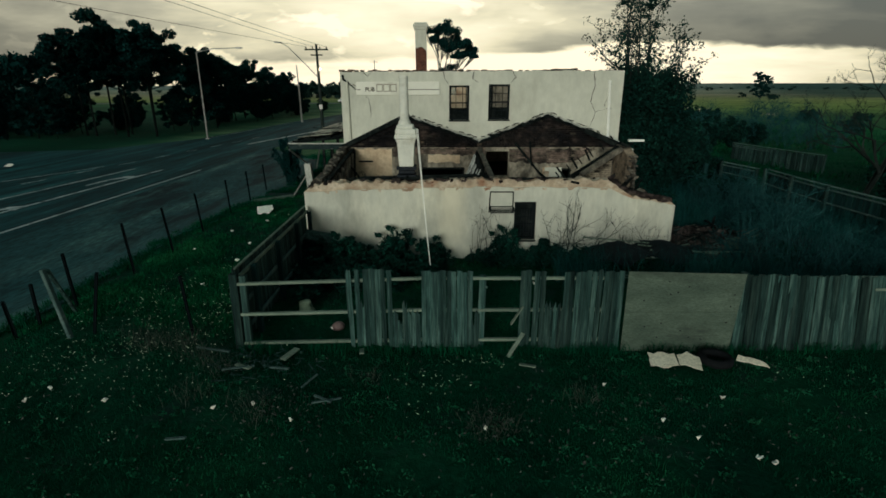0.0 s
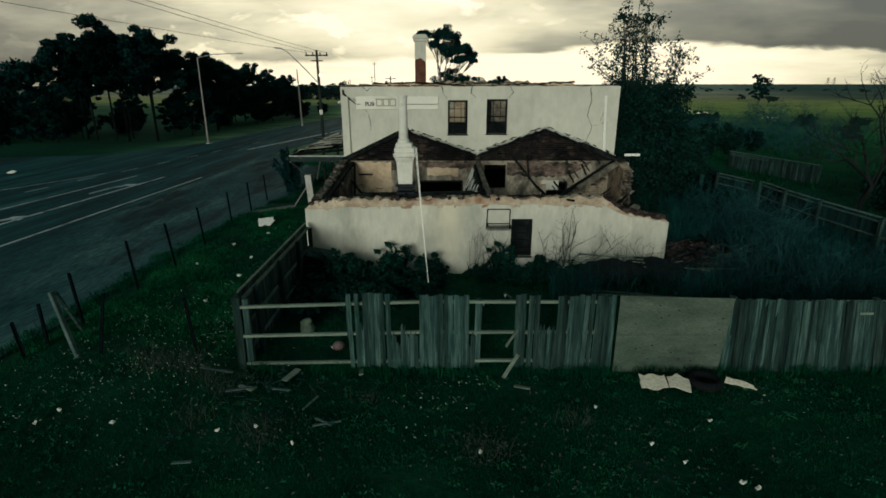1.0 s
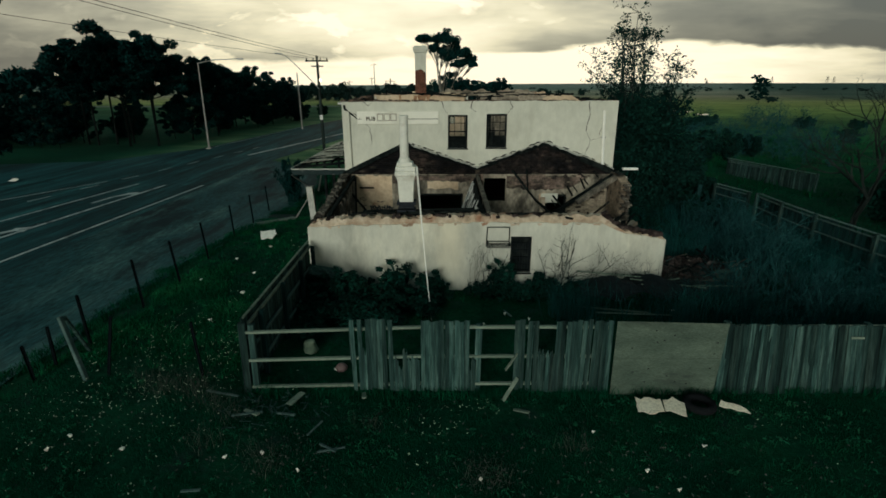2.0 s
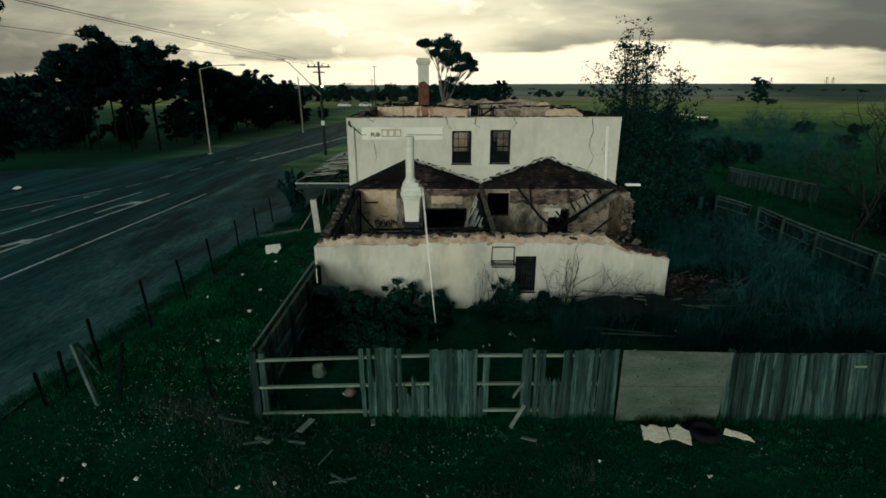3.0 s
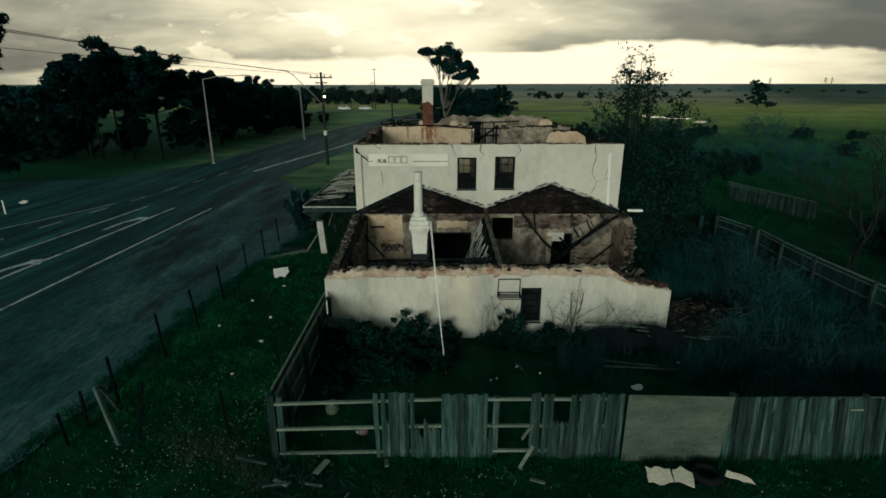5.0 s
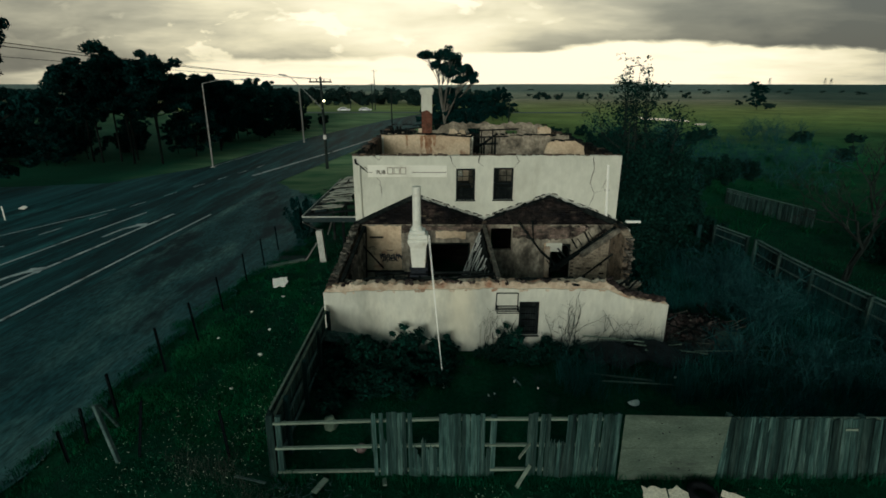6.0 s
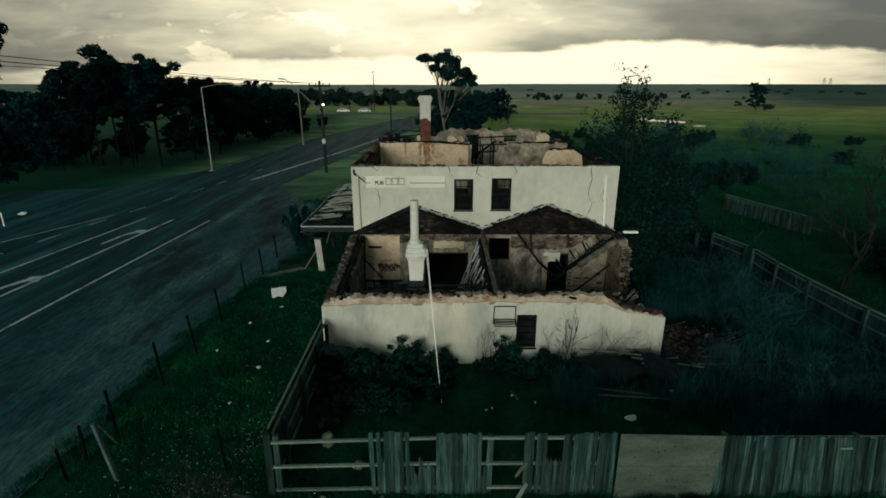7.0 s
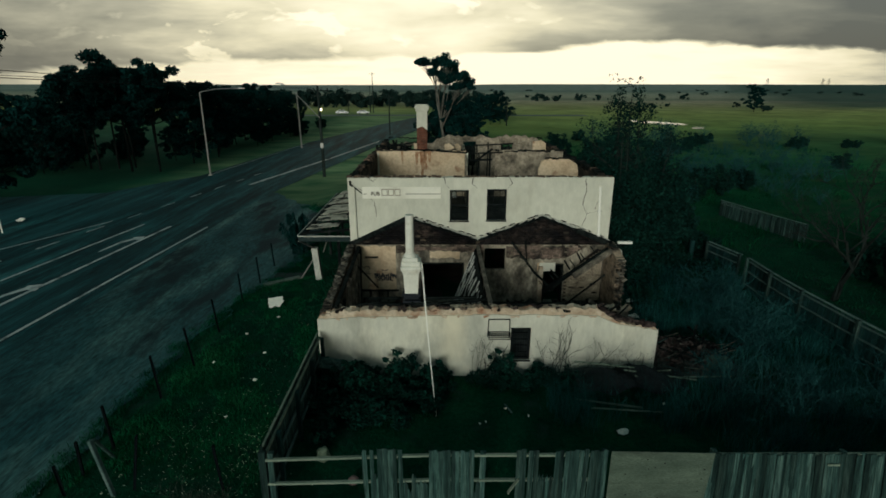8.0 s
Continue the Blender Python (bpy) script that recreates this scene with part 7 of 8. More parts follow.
def build_thicket():
    rng = np.random.default_rng(123)
    for x, y, s in ((13.5, 30, 1.3), (12.5, 33, 1.5), (15.5, 33, 1.2), (14.5, 36, 1.5), (17.5, 38, 1.3), (11, 36, 1.7), (10, 32, 1.5), (9.2, 25.5, 1.0), (19, 42, 1.3), (16, 44, 1.6), (12, 42, 1.8), (22, 45, 1.2), (26, 47, 1.1), (14.8, 28.6, 0.8), (10, 40, 1.8), (18, 48, 1.6), (30, 50, 0.9)):
        bush(BUSHES[int(rng.integers(3))], x, y, s * rng.uniform(0.9, 1.1), rng.uniform(0, 360), "dense dark green thicket bush", "bush", "thicket", name="thicket_bush")
    for x, y, s in ((51, 65.5, 1.2), (60, 87.5, 1.3), (61.5, 88.5, 1.1), (68.5, 88, 1.0), (71, 88.5, 0.8), (48, 94, 1.3), (44, 90, 1.4), (40, 84, 1.3), (36, 80, 1.4), (31, 76, 1.6), (27, 82, 1.8), (22, 74, 1.8), (18, 62, 1.8), (14, 54, 1.8), (24, 66, 1.4), (84, 95, 1.6), (80, 88, 1.6), (20, 90, 1.4), (26, 100, 1.3), (33, 96, 1.2), (12, 64, 1.7), (17, 76, 1.7)):
        bush(BUSHES[int(rng.integers(3))], x, y, s, rng.uniform(0, 360), "low dark bush scattered in the paddock", "bush", "paddock bushes", name="paddock_bush", sz=s * 0.75)
    for x, y, s in ((-55, 62, 1.8), (-59, 66, 2.0), (-63, 63, 2.0), (-50, 70, 1.7), (-45, 74, 1.6), (-67, 70, 2.2), (-40, 80, 1.6), (-36, 88, 1.5), (-34, 99, 1.5), (-30, 108, 1.3), (-31, 116, 1.4), (-48, 84, 1.8), (-54, 76, 1.8), (-28.5, 126, 1.2), (-60, 74, 2.0), (-72, 78, 2.2)):
        bush(BUSHES[int(rng.integers(3))], x, y, s, rng.uniform(0, 360), "dark shrub under the verge gums", "bush", "verge understorey", name="verge_bush")
    # bare tree at the paddock's near edge
    me = bare_bush("bare_tree", 6.5, 2, 447, spread=0.5, r0=0.05, forks=6)
    me.materials.clear()
    me.materials.append(M_BARK)
    ob = new("bare_tree", me)
    s = 7.6 / max(v.co.z for v in me.vertices)
    ob.matrix_basis = pose(15.6 - s * min(v.co.x for v in me.vertices), 22.5, 0) @ Matrix.Scale(s, 4)
    tagged(ob, "leafless dark tree rising from brambles", "tree")
    for x, y, s in ((21.3, 21.2, 1.3), (22.5, 22.8, 1.7), (22.4, 20.3, 1.7), (22.2, 25.5, 1.2), (24, 25, 1.8), (24, 22, 2.0), (21.2, 18.6, 1.5), (20.6, 16.5, 1.3), (23, 18, 1.9)):
        bush(SHRUBS[0], x, y, s * 1.4, rng.uniform(0, 360), "dark bramble mound under the bare tree", "bush", "brambles", name="bramble")


build_thicket()


M_TUFT = surface("rank_paddock_grass", [(0.003, 0.035, 0.015), (0.006, 0.058, 0.022), (0.016, 0.090, 0.034)], scale=0.2, fine=2, rough=0.9, bump=0, island=0.4, spec=0.02)


# ---- grass, weeds, flowers: uncountable ----
def stuff(name, v, f, material, label, category):
    tagged(new(name, cloud_mesh(name, v, f, material)), label, category, kind="stuff")


def zs(xy, lift=0.0):
    return np.array([ground_z(x, y) + lift for x, y in xy])


def keep(xy, rng):
    """Leave out the building, the road and bare patches."""
    x, y = xy[:, 0], xy[:, 1]
    edge = np.interp(y, [0, 19, 23, 27, 34, 39, 43, 47, 50], [-10.0, -9.7, -9.0, -7.8, -7.4, -8.3, -10.4, -13.5, -15.8]) + 0.7 * np.array([noise.noise((a * 0.2, b * 0.5, 7)) for a, b in xy])
    ok = (x > edge) & ~((x > -4.4) & (x < 7.8) & (y > 15.95))
    return xy[ok]


def build_grass():
    rng = np.random.default_rng(1000)
    xy = np.stack([rng.uniform(-11, 14, 190000), 4.5 + 14 * rng.random(190000) ** 1.3], 1)
    patch = np.array([noise.noise((x * 0.7, y * 0.7, 0)) for x, y in xy])
    xy = keep(xy[patch > -0.38 + 0.2 * rng.random(len(xy))], rng)
    v, f = blades(rng, xy, zs(xy), 0.050, 0.013, 1.1)
    stuff("grass", v, f, M_GRASS, "rough dark green grass round the yard", "grass")
    xy = np.stack([rng.uniform(-10.5, 30, 45000), rng.uniform(15, 46, 45000)], 1)
    xy = keep(xy, rng)
    v, f = blades(rng, xy, zs(xy), 0.12, 0.034, 0.5)
    stuff("grass", v, f, M_GRASS, "rough dark green grass beside the building", "grass")
    # lusher growth between the side fence and the pickets
    xy = np.stack([rng.uniform(-9.6, -4.35, 60000), 9.8 + 16 * rng.random(60000) ** 1.15], 1)
    patch = np.array([noise.noise((x * 0.55, y * 0.35, 4)) + 0.5 * noise.noise((x * 1.7, y * 1.2, 8)) for x, y in xy])
    xy = keep(xy[patch > -0.12 + 0.3 * rng.random(len(xy))], rng)
    v, f = blades(rng, xy, zs(xy), 0.11, 0.020, 0.9)
    stuff("verge_grass", v, f, M_LUSH, "lush green grass in patches on the verge", "grass")
    # tussocks in the yard along the fence foot
    c = np.stack([rng.uniform(-4.1, 13, 220), rng.normal(10.05, 0.10, 220)], 1)
    xy = np.repeat(c, 26, axis=0) + rng.normal(0, 0.09, (220 * 26, 2))
    v, f = blades(rng, xy, zs(xy), 0.22, 0.016, 0.6)
    stuff("grass_tussocks", v, f, M_GRASS, "longer grass along the fence foot", "grass")
    c = np.stack([rng.uniform(-10, 13, 260), rng.uniform(5, 15, 260)], 1)
    xy = keep(np.repeat(c, 40, axis=0) + rng.normal(0, 0.16, (260 * 40, 2)), rng)
    v, f = blades(rng, xy, zs(xy), 0.13, 0.011, 1.0)
    stuff("grass_tussocks", v, f, M_GRASS, "scattered longer grass tufts", "grass")
    ys = rng.uniform(6, 44, 420)
    c = np.stack([np.array([interp([(0, -10.4), (10, -10.4), (19, -10.0), (23, -9.3), (27, -8.1), (34, -7.7), (39, -8.6), (44, -11.5)], y) for y in ys]) + rng.normal(0, 0.3, 420), ys], 1)
    xy = np.repeat(c, 34, axis=0) + rng.normal(0, 0.14, (420 * 34, 2))
    v, f = blades(rng, xy, zs(xy, 0.03), 0.16, 0.02, 0.8)
    stuff("grass_tussocks", v, f, M_GRASS, "grass creeping over the gravel edge", "grass")
    # tall grey weeds on the right of the yard
    c = np.concatenate([np.stack([rng.uniform(7.5, 16, 330), rng.uniform(11, 20, 330)], 1), np.stack([rng.uniform(8.2, 15, 160), rng.uniform(19, 27, 160)], 1), np.stack([rng.uniform(3.4, 9, 40), rng.uniform(13.0, 14.4, 40)], 1), np.stack([rng.uniform(1.2, 6, 36), rng.uniform(14.6, 15.6, 36)], 1)])
    c = c[~((c[:, 0] < 10.6) & (c[:, 1] > 14.6) & (c[:, 1] < 19.0))]
    xy = np.repeat(c, 34, axis=0) + rng.normal(0, 0.16, (len(c) * 34, 2))
    xy = keep(xy, rng)
    v, f = blades(rng, xy, zs(xy), 0.95, 0.011, 0.55)
    stuff("weeds", v, f, M_REED, "tall thin grey-green weeds behind the fence", "weeds")
    # rank tufts over the paddock
    c = np.stack([rng.uniform(17, 62, 900), rng.uniform(30, 96, 900)], 1)
    c = c[np.array([noise.noise((x * 0.09, y * 0.09, 3)) for x, y in c]) > -0.12]
    xy = np.repeat(c, 12, axis=0) + rng.normal(0, 0.3, (len(c) * 12, 2))
    v, f = blades(rng, xy, zs(xy), 0.5, 0.07, 0.8)
    stuff("paddock_tufts", v, f, M_TUFT, "rank green grass tufts over the paddock", "grass")
    # dry tufts
    c = np.array([(-3.3, 7.9), (-3.0, 7.7), (0.8, 7.4), (1.0, 7.3), (-1.4, 8.9), (2.6, 8.1), (-4.4, 8.3), (-5.9, 10.2), (-5.5, 10.1), (-6.3, 10.3), (-5.2, 9.9), (-4.9, 9.7), (-6.2, 10.0), (-4.6, 9.4), (-5.6, 10.5), (-4.2, 9.2), (-6.6, 10.6)])
    xy = np.repeat(c, 60, axis=0) + rng.normal(0, 0.17, (len(c) * 60, 2))
    v, f = blades(rng, xy, zs(xy), 0.32, 0.008, 1.3)
    stuff("dry_grass", v, f, M_DRY, "pale brown dry grass tufts", "grass")


def build_flowers():
    rng = np.random.default_rng(1001)

    def heads(name, pts, size, material, label):
        v, f = leaves(rng, [(x, y, ground_z(x, y) + rng.uniform(0.10, 0.2)) for x, y in pts], [0.01] * len(pts), 2, size, 0.3)
        stuff(name, v, f, material, label, "flowers")

    a = np.stack([rng.normal(-6.6, 1.3, 480), rng.normal(9.9, 1.2, 480)], 1)
    c = np.stack([rng.normal(-7.2, 0.6, 110), rng.normal(12.6, 0.8, 110)], 1)
    heads("daisies", np.concatenate([a, c]), 0.015, M_FLOWER, "small white daisies scattered in the grass")
    e = [rng.normal((-5.2, 12.0), (0.3, 1.1), (130, 2)), rng.normal((-6.2, 14.5), (0.5, 1.0), (40, 2)), rng.normal((-0.05, 8.7), (0.35, 0.22), (40, 2)), rng.normal((-0.4, 7.8), (0.15, 0.3), (12, 2)), rng.normal((0.7, 9.4), (0.5, 0.2), (24, 2)), rng.normal((6.9, 8.8), (0.6, 0.4), (14, 2)), rng.normal((-6.2, 18), (0.8, 2.0), (30, 2))]
    heads("yellow_flowers", np.concatenate(e), 0.017, M_YELLOW, "clusters of pale yellow wild flowers")


def build_flecks():
    """Dead leaves, twigs and pale flecks trodden into the grass."""
    rng = np.random.default_rng(1002)
    xy = np.concatenate([np.stack([rng.uniform(-7.5, 8, 700), rng.uniform(5.6, 9.7, 700)], 1), rng.normal((-2.8, 7.9), (0.5, 0.4), (260, 2)), rng.normal((3.2, 7.6), (1.3, 0.7), (320, 2)), rng.normal((0.9, 7.5), (0.35, 0.25), (160, 2)), rng.normal((-7.0, 15.0), (0.9, 4.5), (260, 2))])
    v, f = leaves(rng, [(x, y, ground_z(x, y) + 0.05) for x, y in xy], [0.02] * len(xy), 1, 0.028, 0.2)
    stuff("fallen_leaves", v, f, M_FLECK, "scattered grey dead leaves in the grass", "leaves")
    # grey-green clover and plantain rosettes
    c = np.concatenate([np.stack([rng.uniform(-8, 9, 420), rng.uniform(5.4, 9.8, 420)], 1), np.stack([rng.uniform(-8.6, -4.6, 260), rng.uniform(9.5, 24, 260)], 1)])
    v, f = leaves(rng, [(x, y, ground_z(x, y) + 0.03) for x, y in c], rng.uniform(0.06, 0.2, len(c)), 26, 0.028, 0.25)
    stuff("clover", v, f, M_CLOVER, "low patches of clover among the grass", "weeds")


M_FLECK = surface("grey_dead_leaves", [(0.030, 0.042, 0.038), (0.085, 0.095, 0.082)], scale=3, fine=10, rough=0.9, bump=0, island=0.6, spec=0.03)
M_CLOVER = surface("clover_leaves", [(0.004, 0.040, 0.022), (0.012, 0.080, 0.040), (0.030, 0.125, 0.062)], scale=0.6, fine=4, rough=0.9, bump=0, island=0.4, spec=0.03)
build_grass()
build_flowers()
build_flecks()


# ---- litter and yard objects ----
def build_litter():
    rng = np.random.default_rng(2024)
    s = thing("fibre_sheet", (4.7, 9.25, 0.05), "cracked cream corrugated sheet lying in grass", "sheet")
    for pts, tilt in (([(4.14, 9.18), (4.66, 9.10), (4.70, 9.50), (4.20, 9.56), (4.14, 9.18)], 0.06), ([(4.69, 9.16), (5.08, 9.08), (5.20, 9.42), (4.98, 9.52), (4.74, 9.48), (4.69, 9.16)], -0.05)):
        edge = jag(pts, 0.09, 0.065, rng)[:-1]
        part("half", Build().slab(edge, [], lambda u, w, d: (u, w, 0.16 + tilt * (u - 4.68) + 0.22 * (w - 9.3) + d), 0.012), M_SHEET, s)
    t = thing("tyre", (5.5, 9.4, 0.1), "old black tyre lying flat in the grass", "tyre")
    b = Build()
    prof = [(0.25 + 0.085 * math.cos(a), 0.16 + 0.085 * math.sin(a)) for a in np.linspace(0, 2 * math.pi, 13)]
    for r, z in prof:
        b.v += [(5.5 + r * math.cos(2 * math.pi * j / 24), 9.4 + r * math.sin(2 * math.pi * j / 24), z - 0.02) for j in range(24)]
    b.f = [(i * 24 + j, i * 24 + (j + 1) % 24, (i + 1) * 24 + (j + 1) % 24, (i + 1) * 24 + j) for i in range(12) for j in range(24)]
    part("casing", b, M_TYRE, t, smooth_faces=True)
    single("sheet_fragment", Build().slab(jag([(5.85, 9.3), (6.42, 9.12), (6.38, 9.24), (5.95, 9.44), (5.85, 9.3)], 0.1, 0.02, rng)[:-1], [], lambda u, w, d: (u, w, 0.14 + 0.35 * (w - 9.25) + d), 0.012), M_SHEET, "torn cream sheet fragment in grass", "sheet")
    # low concrete edging before the verandah
    single("concrete_edging", Build().beam((-8.95, 24.3, ground_z(-8.95, 24.3) + 0.05), (-7.4, 25.35, ground_z(-7.4, 25.35) + 0.05), 0.24, 0.16), M_EDGING, "mossy grey concrete edging at the verge grass", "edging")
    # white sheet on the verge
    single("torn_sheet", Build().slab(jag([(-7.78, 21.45), (-7.3, 21.5), (-7.22, 21.95), (-7.38, 22.2), (-7.62, 22.22), (-8.0, 22.1), (-7.78, 21.45)], 0.10, 0.09, rng)[:-1], [], lambda u, w, d: (u, w - 0.3 * d, ground_z(u, w) + 0.12 + 0.25 * (w - 21.45) + d), 0.015), M_LITTER, "torn white sheet lying on the verge grass", "litter")
    single("road_scrap", Build().slab(jag([(-33.0, 38.9), (-32.45, 38.8), (-32.4, 39.15), (-32.9, 39.3), (-33.0, 38.9)], 0.15, 0.04, rng)[:-1], [], lambda u, w, d: (u, w, ground_z(u, w) + 0.10 + 0.35 * (w - 38.8) + d), 0.02), M_LITTER, "crumpled white sheet lying on the side road", "litter")
    # scraps
    spots = [(-5.87, 8.14, 0.11), (-3.86, 7.91, 0.09), (-3.21, 8.01, 0.07), (-2.43, 7.56, 0.06), (5.0, 8.17, 0.09), (4.07, 7.09, 0.08), (4.78, 6.67, 0.09), (4.95, 6.56, 0.08), (0.78, 7.34, 0.07), (3.05, 8.6, 0.07), (3.69, 7.51, 0.07), (-7.25, 8.11, 0.08), (-7.09, 8.5, 0.08), (-2.4, 10.9, 0.1), (5.25, 12.85, 0.27), (1.95, 13.97, 0.06), (1.1, 13.25, 0.05), (1.28, 13.33, 0.05), (2.6, 13.6, 0.05), (-8.3, 16.8, 0.08), (-7.9, 19, 0.09), (-7.1, 20.6, 0.12), (-6.7, 17.5, 0.08), (-6.4, 15.6, 0.10), (13.74, 24.7, 0.4), (8.8, 22.3, 0.3), (-6.6, 13.6, 0.07), (10.2, 18.8, 0.2), (8.4, 20.6, 0.3), (7.0, 14.2, 0.1), (9.2, 29.0, 0.3)]
    for x, y, r in spots:
        r *= 0.72 if y < 9 else 1.0
        b = Build()
        n = 7
        z = ground_z(x, y) + 0.06
        ring = [(x + r * rng.uniform(0.5, 1) * math.cos(2 * math.pi * j / n), y + r * rng.uniform(0.35, 0.8) * math.sin(2 * math.pi * j / n), z + rng.uniform(0, 0.05)) for j in range(n)]
        b.add(ring + [(x, y, z + r * rng.uniform(0.25, 0.6)), (x, y, z - 0.04)], [(j, (j + 1) % n, n) for j in range(n)] + [((j + 1) % n, j, n + 1) for j in range(n)])
        single("litter_scrap", b, M_LITTER, "crumpled white scrap of litter in grass", "litter", "litter")
    # planks
    for (x0, y0, x1, y1, w) in [(-4.25, 7.08, -3.92, 7.07, 0.045), (-2.2, 8.25, -1.85, 8.0, 0.04), (-2.2, 8.02, -1.7, 8.12, 0.035), (-4.0, 9.3, -3.65, 9.1, 0.08), (-4.2, 9.1, -3.6, 9.2, 0.05), (-3.15, 9.5, -2.95, 9.9, 0.14), (-2.5, 8.5, -2.3, 8.9, 0.03), (-5.1, 10.0, -4.3, 9.75, 0.05), (-1.62, 9.95, -1.58, 9.7, 0.09), (1.95, 14.2, 2.1, 13.7, 0.05), (1.6, 9.35, 1.9, 9.2, 0.07), (-3.3, 9.2, -2.9, 9.1, 0.05), (4.27, 14.48, 6.24, 13.96, 0.08)]:
        z = 0.08
        b = Build().beam((x0, y0, ground_z(x0, y0) + z), (x1, y1, ground_z(x1, y1) + z + 0.03), w, 0.025)
        single("loose_plank", b, M_RAIL_DIM if w < 0.06 else M_RAIL, "short pale broken timber lying on the ground", "plank", "loose planks")
    sp = Build()
    for k in range(70):
        x, y = (rng.normal(-3.6, 0.5), rng.normal(9.3, 0.3)) if k < 80 else (rng.normal(-2.7, 0.6), rng.normal(8.3, 0.5))
        a, l = rng.uniform(0, math.pi), rng.uniform(0.06, 0.3)
        z = ground_z(x, y) + rng.uniform(0.05, 0.11)
        sp.beam((x, y, z), (x + math.cos(a) * l, y + math.sin(a) * l, z + rng.uniform(-0.02, 0.04)), rng.uniform(0.008, 0.03), 0.008)
    tagged(single("timber_splinters", sp, M_FENCE, "scattered grey splinters of broken paling", "splinters"), kind="stuff")
    b = Build().lathe([(0.08, 0.0), (0.20, 0.05), (0.19, 0.14), (0.11, 0.24), (0.14, 0.30), (0.04, 0.36)], 9, (-3.25, 11.85))
    b.v = [(x + 0.10 * noise.noise((x * 7, y * 7, z * 7)), y + 0.10 * noise.noise((y * 7, z * 7, x * 7)), z) for x, y, z in b.v]
    single("feed_sack", b, surface("dirty_grey_green_sack", [(0.06, 0.09, 0.065), (0.15, 0.20, 0.145)], scale=5, fine=18, bump=0.4), "dirty pale sack slumped in the yard weeds", "sack", smooth_faces=True)
    # pink bag by the fence
    b = Build().lathe([(0.04, 0.0), (0.12, 0.03), (0.15, 0.1), (0.10, 0.17), (0.03, 0.2)], 10, (-2.3, 10.95))
    single("plastic_bag", b, surface("faded_pink_plastic", [(0.13, 0.095, 0.092), (0.21, 0.15, 0.145)], scale=6, fine=20, rough=0.6), "faded pink plastic bag in yard weeds", "bag", smooth_faces=True)


def build_debris():
    rng = np.random.default_rng(606)
    h = thing("brick_heap", (8.9, 16.8, 0), "heap of fallen red brick and timber beside the wall", "rubble heap")
    mesh = shape("brick", Build().box((0, 0, 0), (0.23, 0.11, 0.076)), M_BRICK_ONE, bevel=0.006)
    base = Build()
    n = 22
    for j in range(n + 1):
        for i in range(n + 1):
            x, y = 7.5 + 3.2 * i / n, 15.6 + 3.0 * j / n
            r = max(0.0, 1 - ((x - 9.0) / 1.7) ** 2 - ((y - 17.0) / 1.5) ** 2)
            base.v.append((x, y, -0.05 + 0.55 * r ** 0.6 + 0.06 * rng.random()))
    base.f = [(j * (n + 1) + i, j * (n + 1) + i + 1, (j + 1) * (n + 1) + i + 1, (j + 1) * (n + 1) + i) for j in range(n) for i in range(n)]
    part("mound", base, M_RUBBLE, h, "dirt and brick fragments")
    for k in range(230):
        a, r = rng.uniform(0, 2 * math.pi), rng.random() ** 0.5
        x, y = 9.0 + 1.5 * r * math.cos(a), 17.0 + 1.3 * r * math.sin(a)
        z = 0.55 * max(0.02, 1 - r * r * 0.85) ** 0.6 + rng.uniform(-0.02, 0.08)
        ob = part("brick", mesh, None, h)
        ob.matrix_basis = Matrix.Translation((x, y, z)) @ Euler(rng.uniform(-1.2, 1.2, 3)).to_matrix().to_4x4()
    for k in range(46):
        a = rng.uniform(0, math.pi)
        x, y = 9.0 + rng.uniform(-1.2, 1.2), 17.0 + rng.uniform(-1, 1)
        part("timber", Build().beam((x, y, 0.5), (x + math.cos(a) * 0.9, y + math.sin(a) * 0.7, 0.45 + rng.uniform(-0.15, 0.3)), 0.07, 0.04), M_CHAR, h)
    for k in range(26):
        a = rng.uniform(-0.5, 0.5)
        x, y = 9.0 + rng.uniform(-1.5, 1.3), 17.0 + rng.uniform(-1.3, 1)
        l = rng.uniform(0.3, 0.9)
        part("splintered_lath", Build().beam((x, y, 0.42), (x + math.cos(a) * l, y + math.sin(a) * l, 0.48 + rng.uniform(-0.1, 0.2)), 0.035, 0.02), M_SCORCH if k % 3 else M_RAIL_DIM, h)
    part("render_slab", Build().slab(jag([(9.1, 15.8), (10.0, 15.75), (10.1, 16.3), (9.3, 16.4), (9.1, 15.8)], 0.14, 0.05, rng)[:-1], [], lambda u, w, d: (u, w, 0.42 + 0.2 * (w - 16) + d), 0.07), M_PLY, h, "mossy fallen render slab")
    for k in range(26):
        a, r = rng.uniform(0, 2 * math.pi), rng.random() ** 0.5
        s = rng.uniform(0.06, 0.2)
        part("rubble_chunk", Build().box((9.0 + 1.5 * r * math.cos(a), 17.0 + 1.3 * r * math.sin(a), 0.57 * max(0.02, 1 - r * r * 0.85) ** 0.6 + 0.05), (s, s * 0.6, s * 0.4), Euler(rng.uniform(-1, 1, 3)).to_matrix()), M_TANBRICK_LOOSE if k % 3 else M_CHAR, h)
    # sagging black sheeting on a frame along the wall
    d = thing("collapsed_lean_to", (6.0, 15.1, 0), "collapsed lean-to of black sheeting and pale battens", "lean-to")
    b = Build()
    n = 18
    for j in range(7):
        for i in range(n + 1):
            x = 4.3 + 3.6 * i / n
            y = 14.3 + 1.5 * j / 6
            z = 0.12 + rng.uniform(-0.05, 0.05) + 0.80 * math.sin(math.pi * min(1, 0.22 + 0.62 * j / 6)) * (0.75 + 0.25 * math.sin(i * 0.9 + j)) * (0.5 + 0.5 * math.sin(math.pi * (0.1 + 0.75 * i / n)))
            b.v.append((x, y, z))
    b.v += [(x, y, z - 0.02) for x, y, z in b.v]
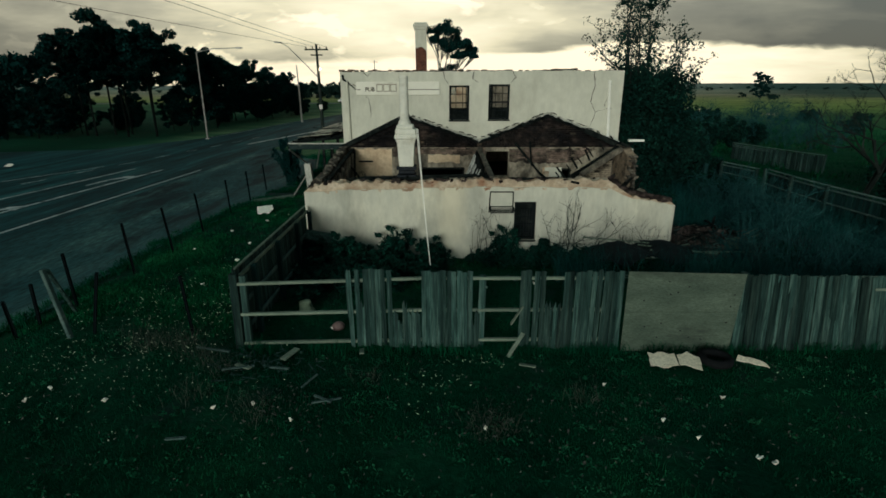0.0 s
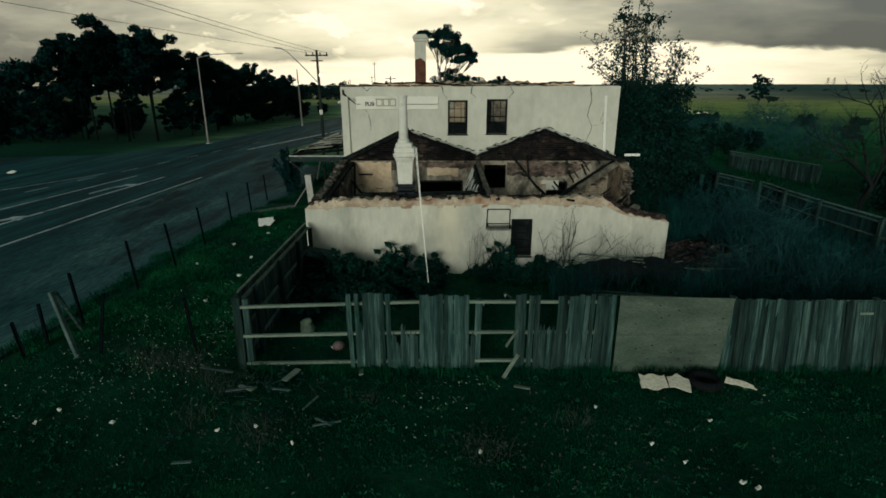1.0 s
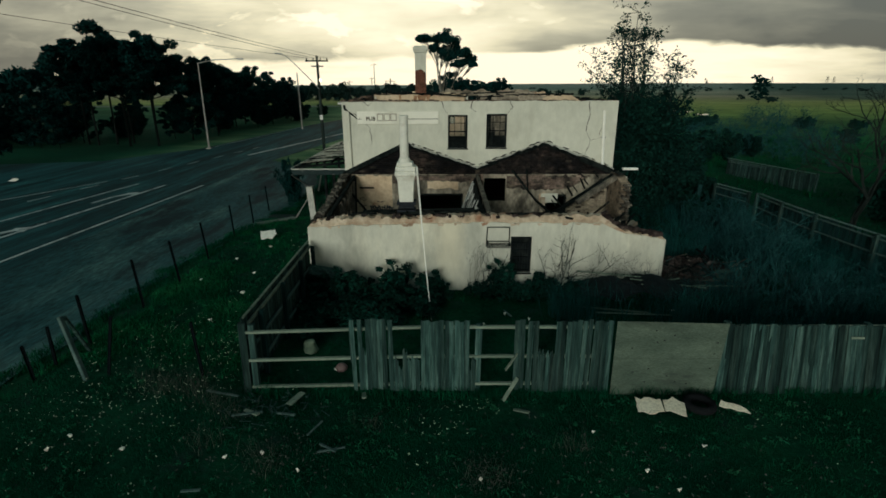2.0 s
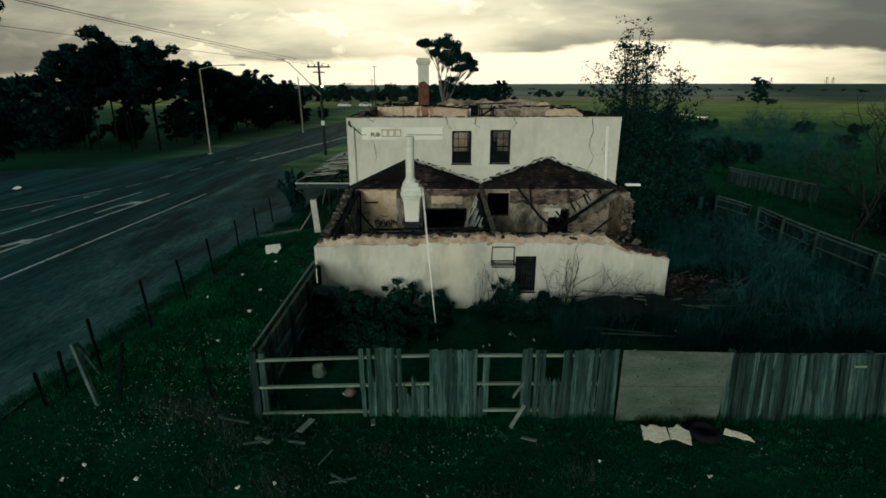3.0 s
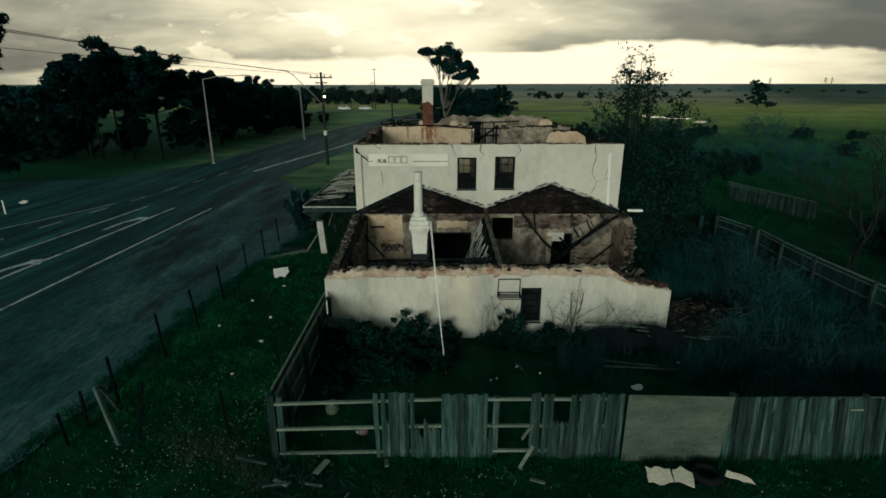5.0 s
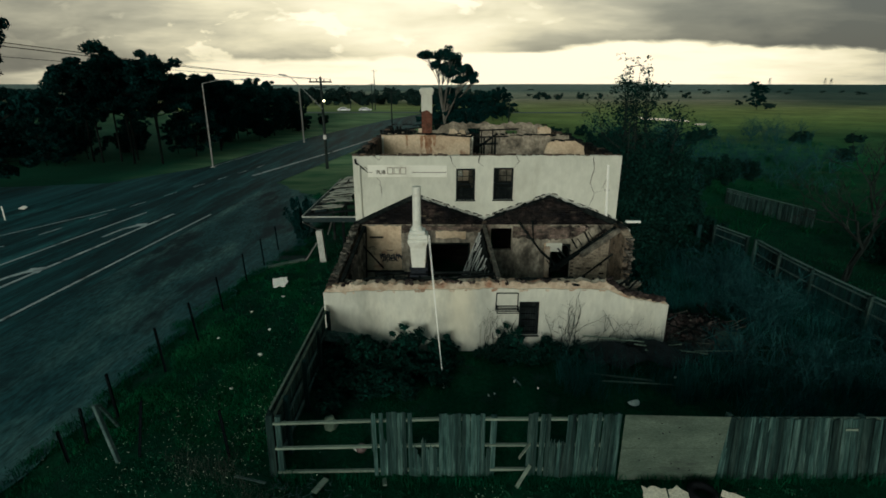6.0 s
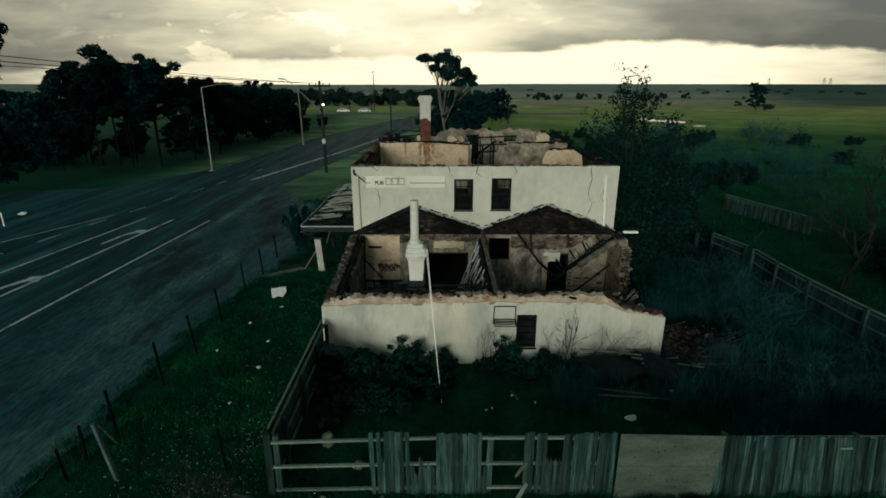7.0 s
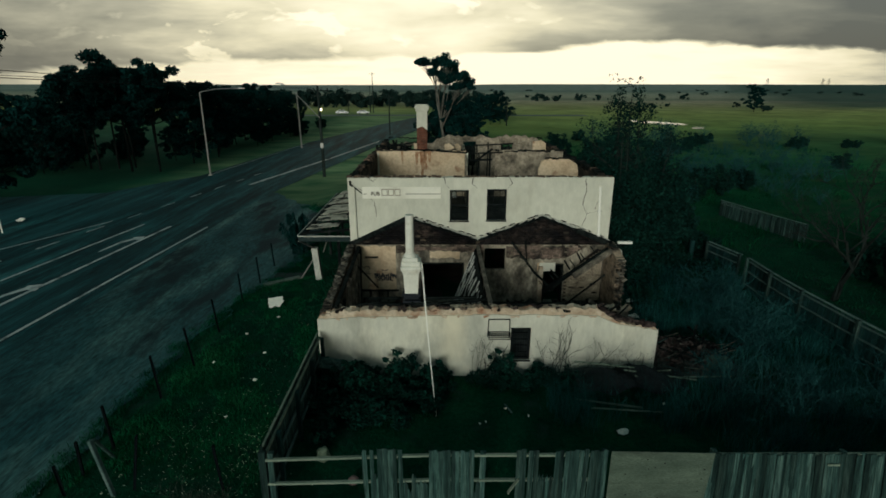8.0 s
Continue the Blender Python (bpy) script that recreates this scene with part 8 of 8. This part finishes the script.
    m = 7 * (n + 1)
    q = [(j * (n + 1) + i, j * (n + 1) + i + 1, (j + 1) * (n + 1) + i + 1, (j + 1) * (n + 1) + i) for j in range(6) for i in range(n)]
    b.f = q + [tuple(m + k for k in reversed(f)) for f in q]
    part("sheeting", b, M_BLACKSHEET, d)
    for a, c in [((4.4, 15.5, 0.85), (6.4, 15.3, 0.72)), ((6.0, 15.2, 0.7), (8.3, 14.9, 0.5)), ((6.9, 15.5, 0.45), (7.5, 15.1, 0.75)), ((4.6, 13.9, 0.15), (6.7, 13.6, 0.2)), ((7.2, 15.0, 0.55), (9.6, 15.2, 0.45)), ((6.3, 15.0, 0.6), (6.9, 14.7, 0.55))]:
        part("batten", Build().beam(a, c, 0.05, 0.03), M_RAIL, d)
    single("fallen_door", Build().box((-3.65, 15.1, 1.0), (0.8, 0.42, 0.04), Euler((0.5, 0.25, 0.2)).to_matrix()), M_FENCE, "weathered board lodged in shrubs by the wall", "board")


build_litter()
build_debris()


# ---- cars far off at the crossing ----
def car(x, y, turn, label):
    c = thing("car", (x, y, -0.54), label, "car", "far cars")
    c.matrix_basis = pose(x, y, -0.54, 0, 0, turn)
    side = [(-2.2, 0.35), (2.15, 0.35), (2.2, 0.75), (1.2, 0.92), (0.55, 1.42), (-1.1, 1.45), (-1.75, 0.98), (-2.2, 0.9)]
    part("body", Build().slab(side, [], lambda u, v, d: (u, d - 0.85, v), 1.7), M_CARPAINT, c, world_coords=False, bevel=0.05)
    for d in (-0.856, 0.846):
        part("side_window", Build().slab([(-1.4, 1.0), (0.9, 0.97), (0.5, 1.35), (-1.05, 1.37)], [], lambda u, v, w: (u, d + w, v), 0.01), M_DARK, c, world_coords=False)
    for a in (-1.35, 1.35):
        for sgn in (-0.8, 0.8):
            me = shape("wheel", Build().lathe([(0.32, -0.1), (0.33, 0.0), (0.32, 0.1)], 14), M_TYRE)
            me.transform(Matrix.Translation((a, sgn, 0.33)) @ Matrix.Rotation(radians(90), 4, "X"))
            wh = part("wheel", me, None, c, world_coords=False)
            rm = shape("rim", Build().lathe([(0.2, -0.11), (0.2, 0.11)], 10), M_METAL)
            rm.transform(Matrix.Translation((a, sgn, 0.33)) @ Matrix.Rotation(radians(90), 4, "X"))
            part("rim", rm, None, wh, world_coords=False)


car(-34.4, 186, 4, "white car at the far crossing")
car(-27.0, 186, 4, "white car waiting at the far crossing")
single("guide_post", Build().box((-31.5, 35.8, -0.1), (0.10, 0.05, 1.1)), M_LITTER, "white roadside guide post on a grass island", "post", bevel=0.01)


# ---- pylons on the skyline ----
def pylon(x, y, h):
    g = ground_z(x, y)
    p = thing("pylon", (x, y, g), "grey lattice power pylon on the skyline", "pylon", "skyline pylons")
    for sx in (-1, 1):
        for sy in (-1, 1):
            part("leg", Build().beam((x + sx * 3.0, y + sy * 3.0, g - 0.1), (x + sx * 0.6, y + sy * 0.6, h), 0.5, 0.5), M_IRON, p)
    for z in (h * 0.72, h * 0.84, h * 0.96):
        part("crossarm", Build().box((x, y, z), (11 if z < h * 0.8 else 8, 0.6, 0.5)), M_IRON, p)
    for z in (h * 0.2, h * 0.4, h * 0.6):
        w = 3.0 - 2.4 * z / h
        part("brace", Build().beam((x - w, y - w, z), (x + w, y - w, z + h * 0.16), 0.3, 0.3), M_IRON, p)


for x, y in ((918, 1500), (1073, 1500), (1094, 1505)):
    pylon(x, y, 25)
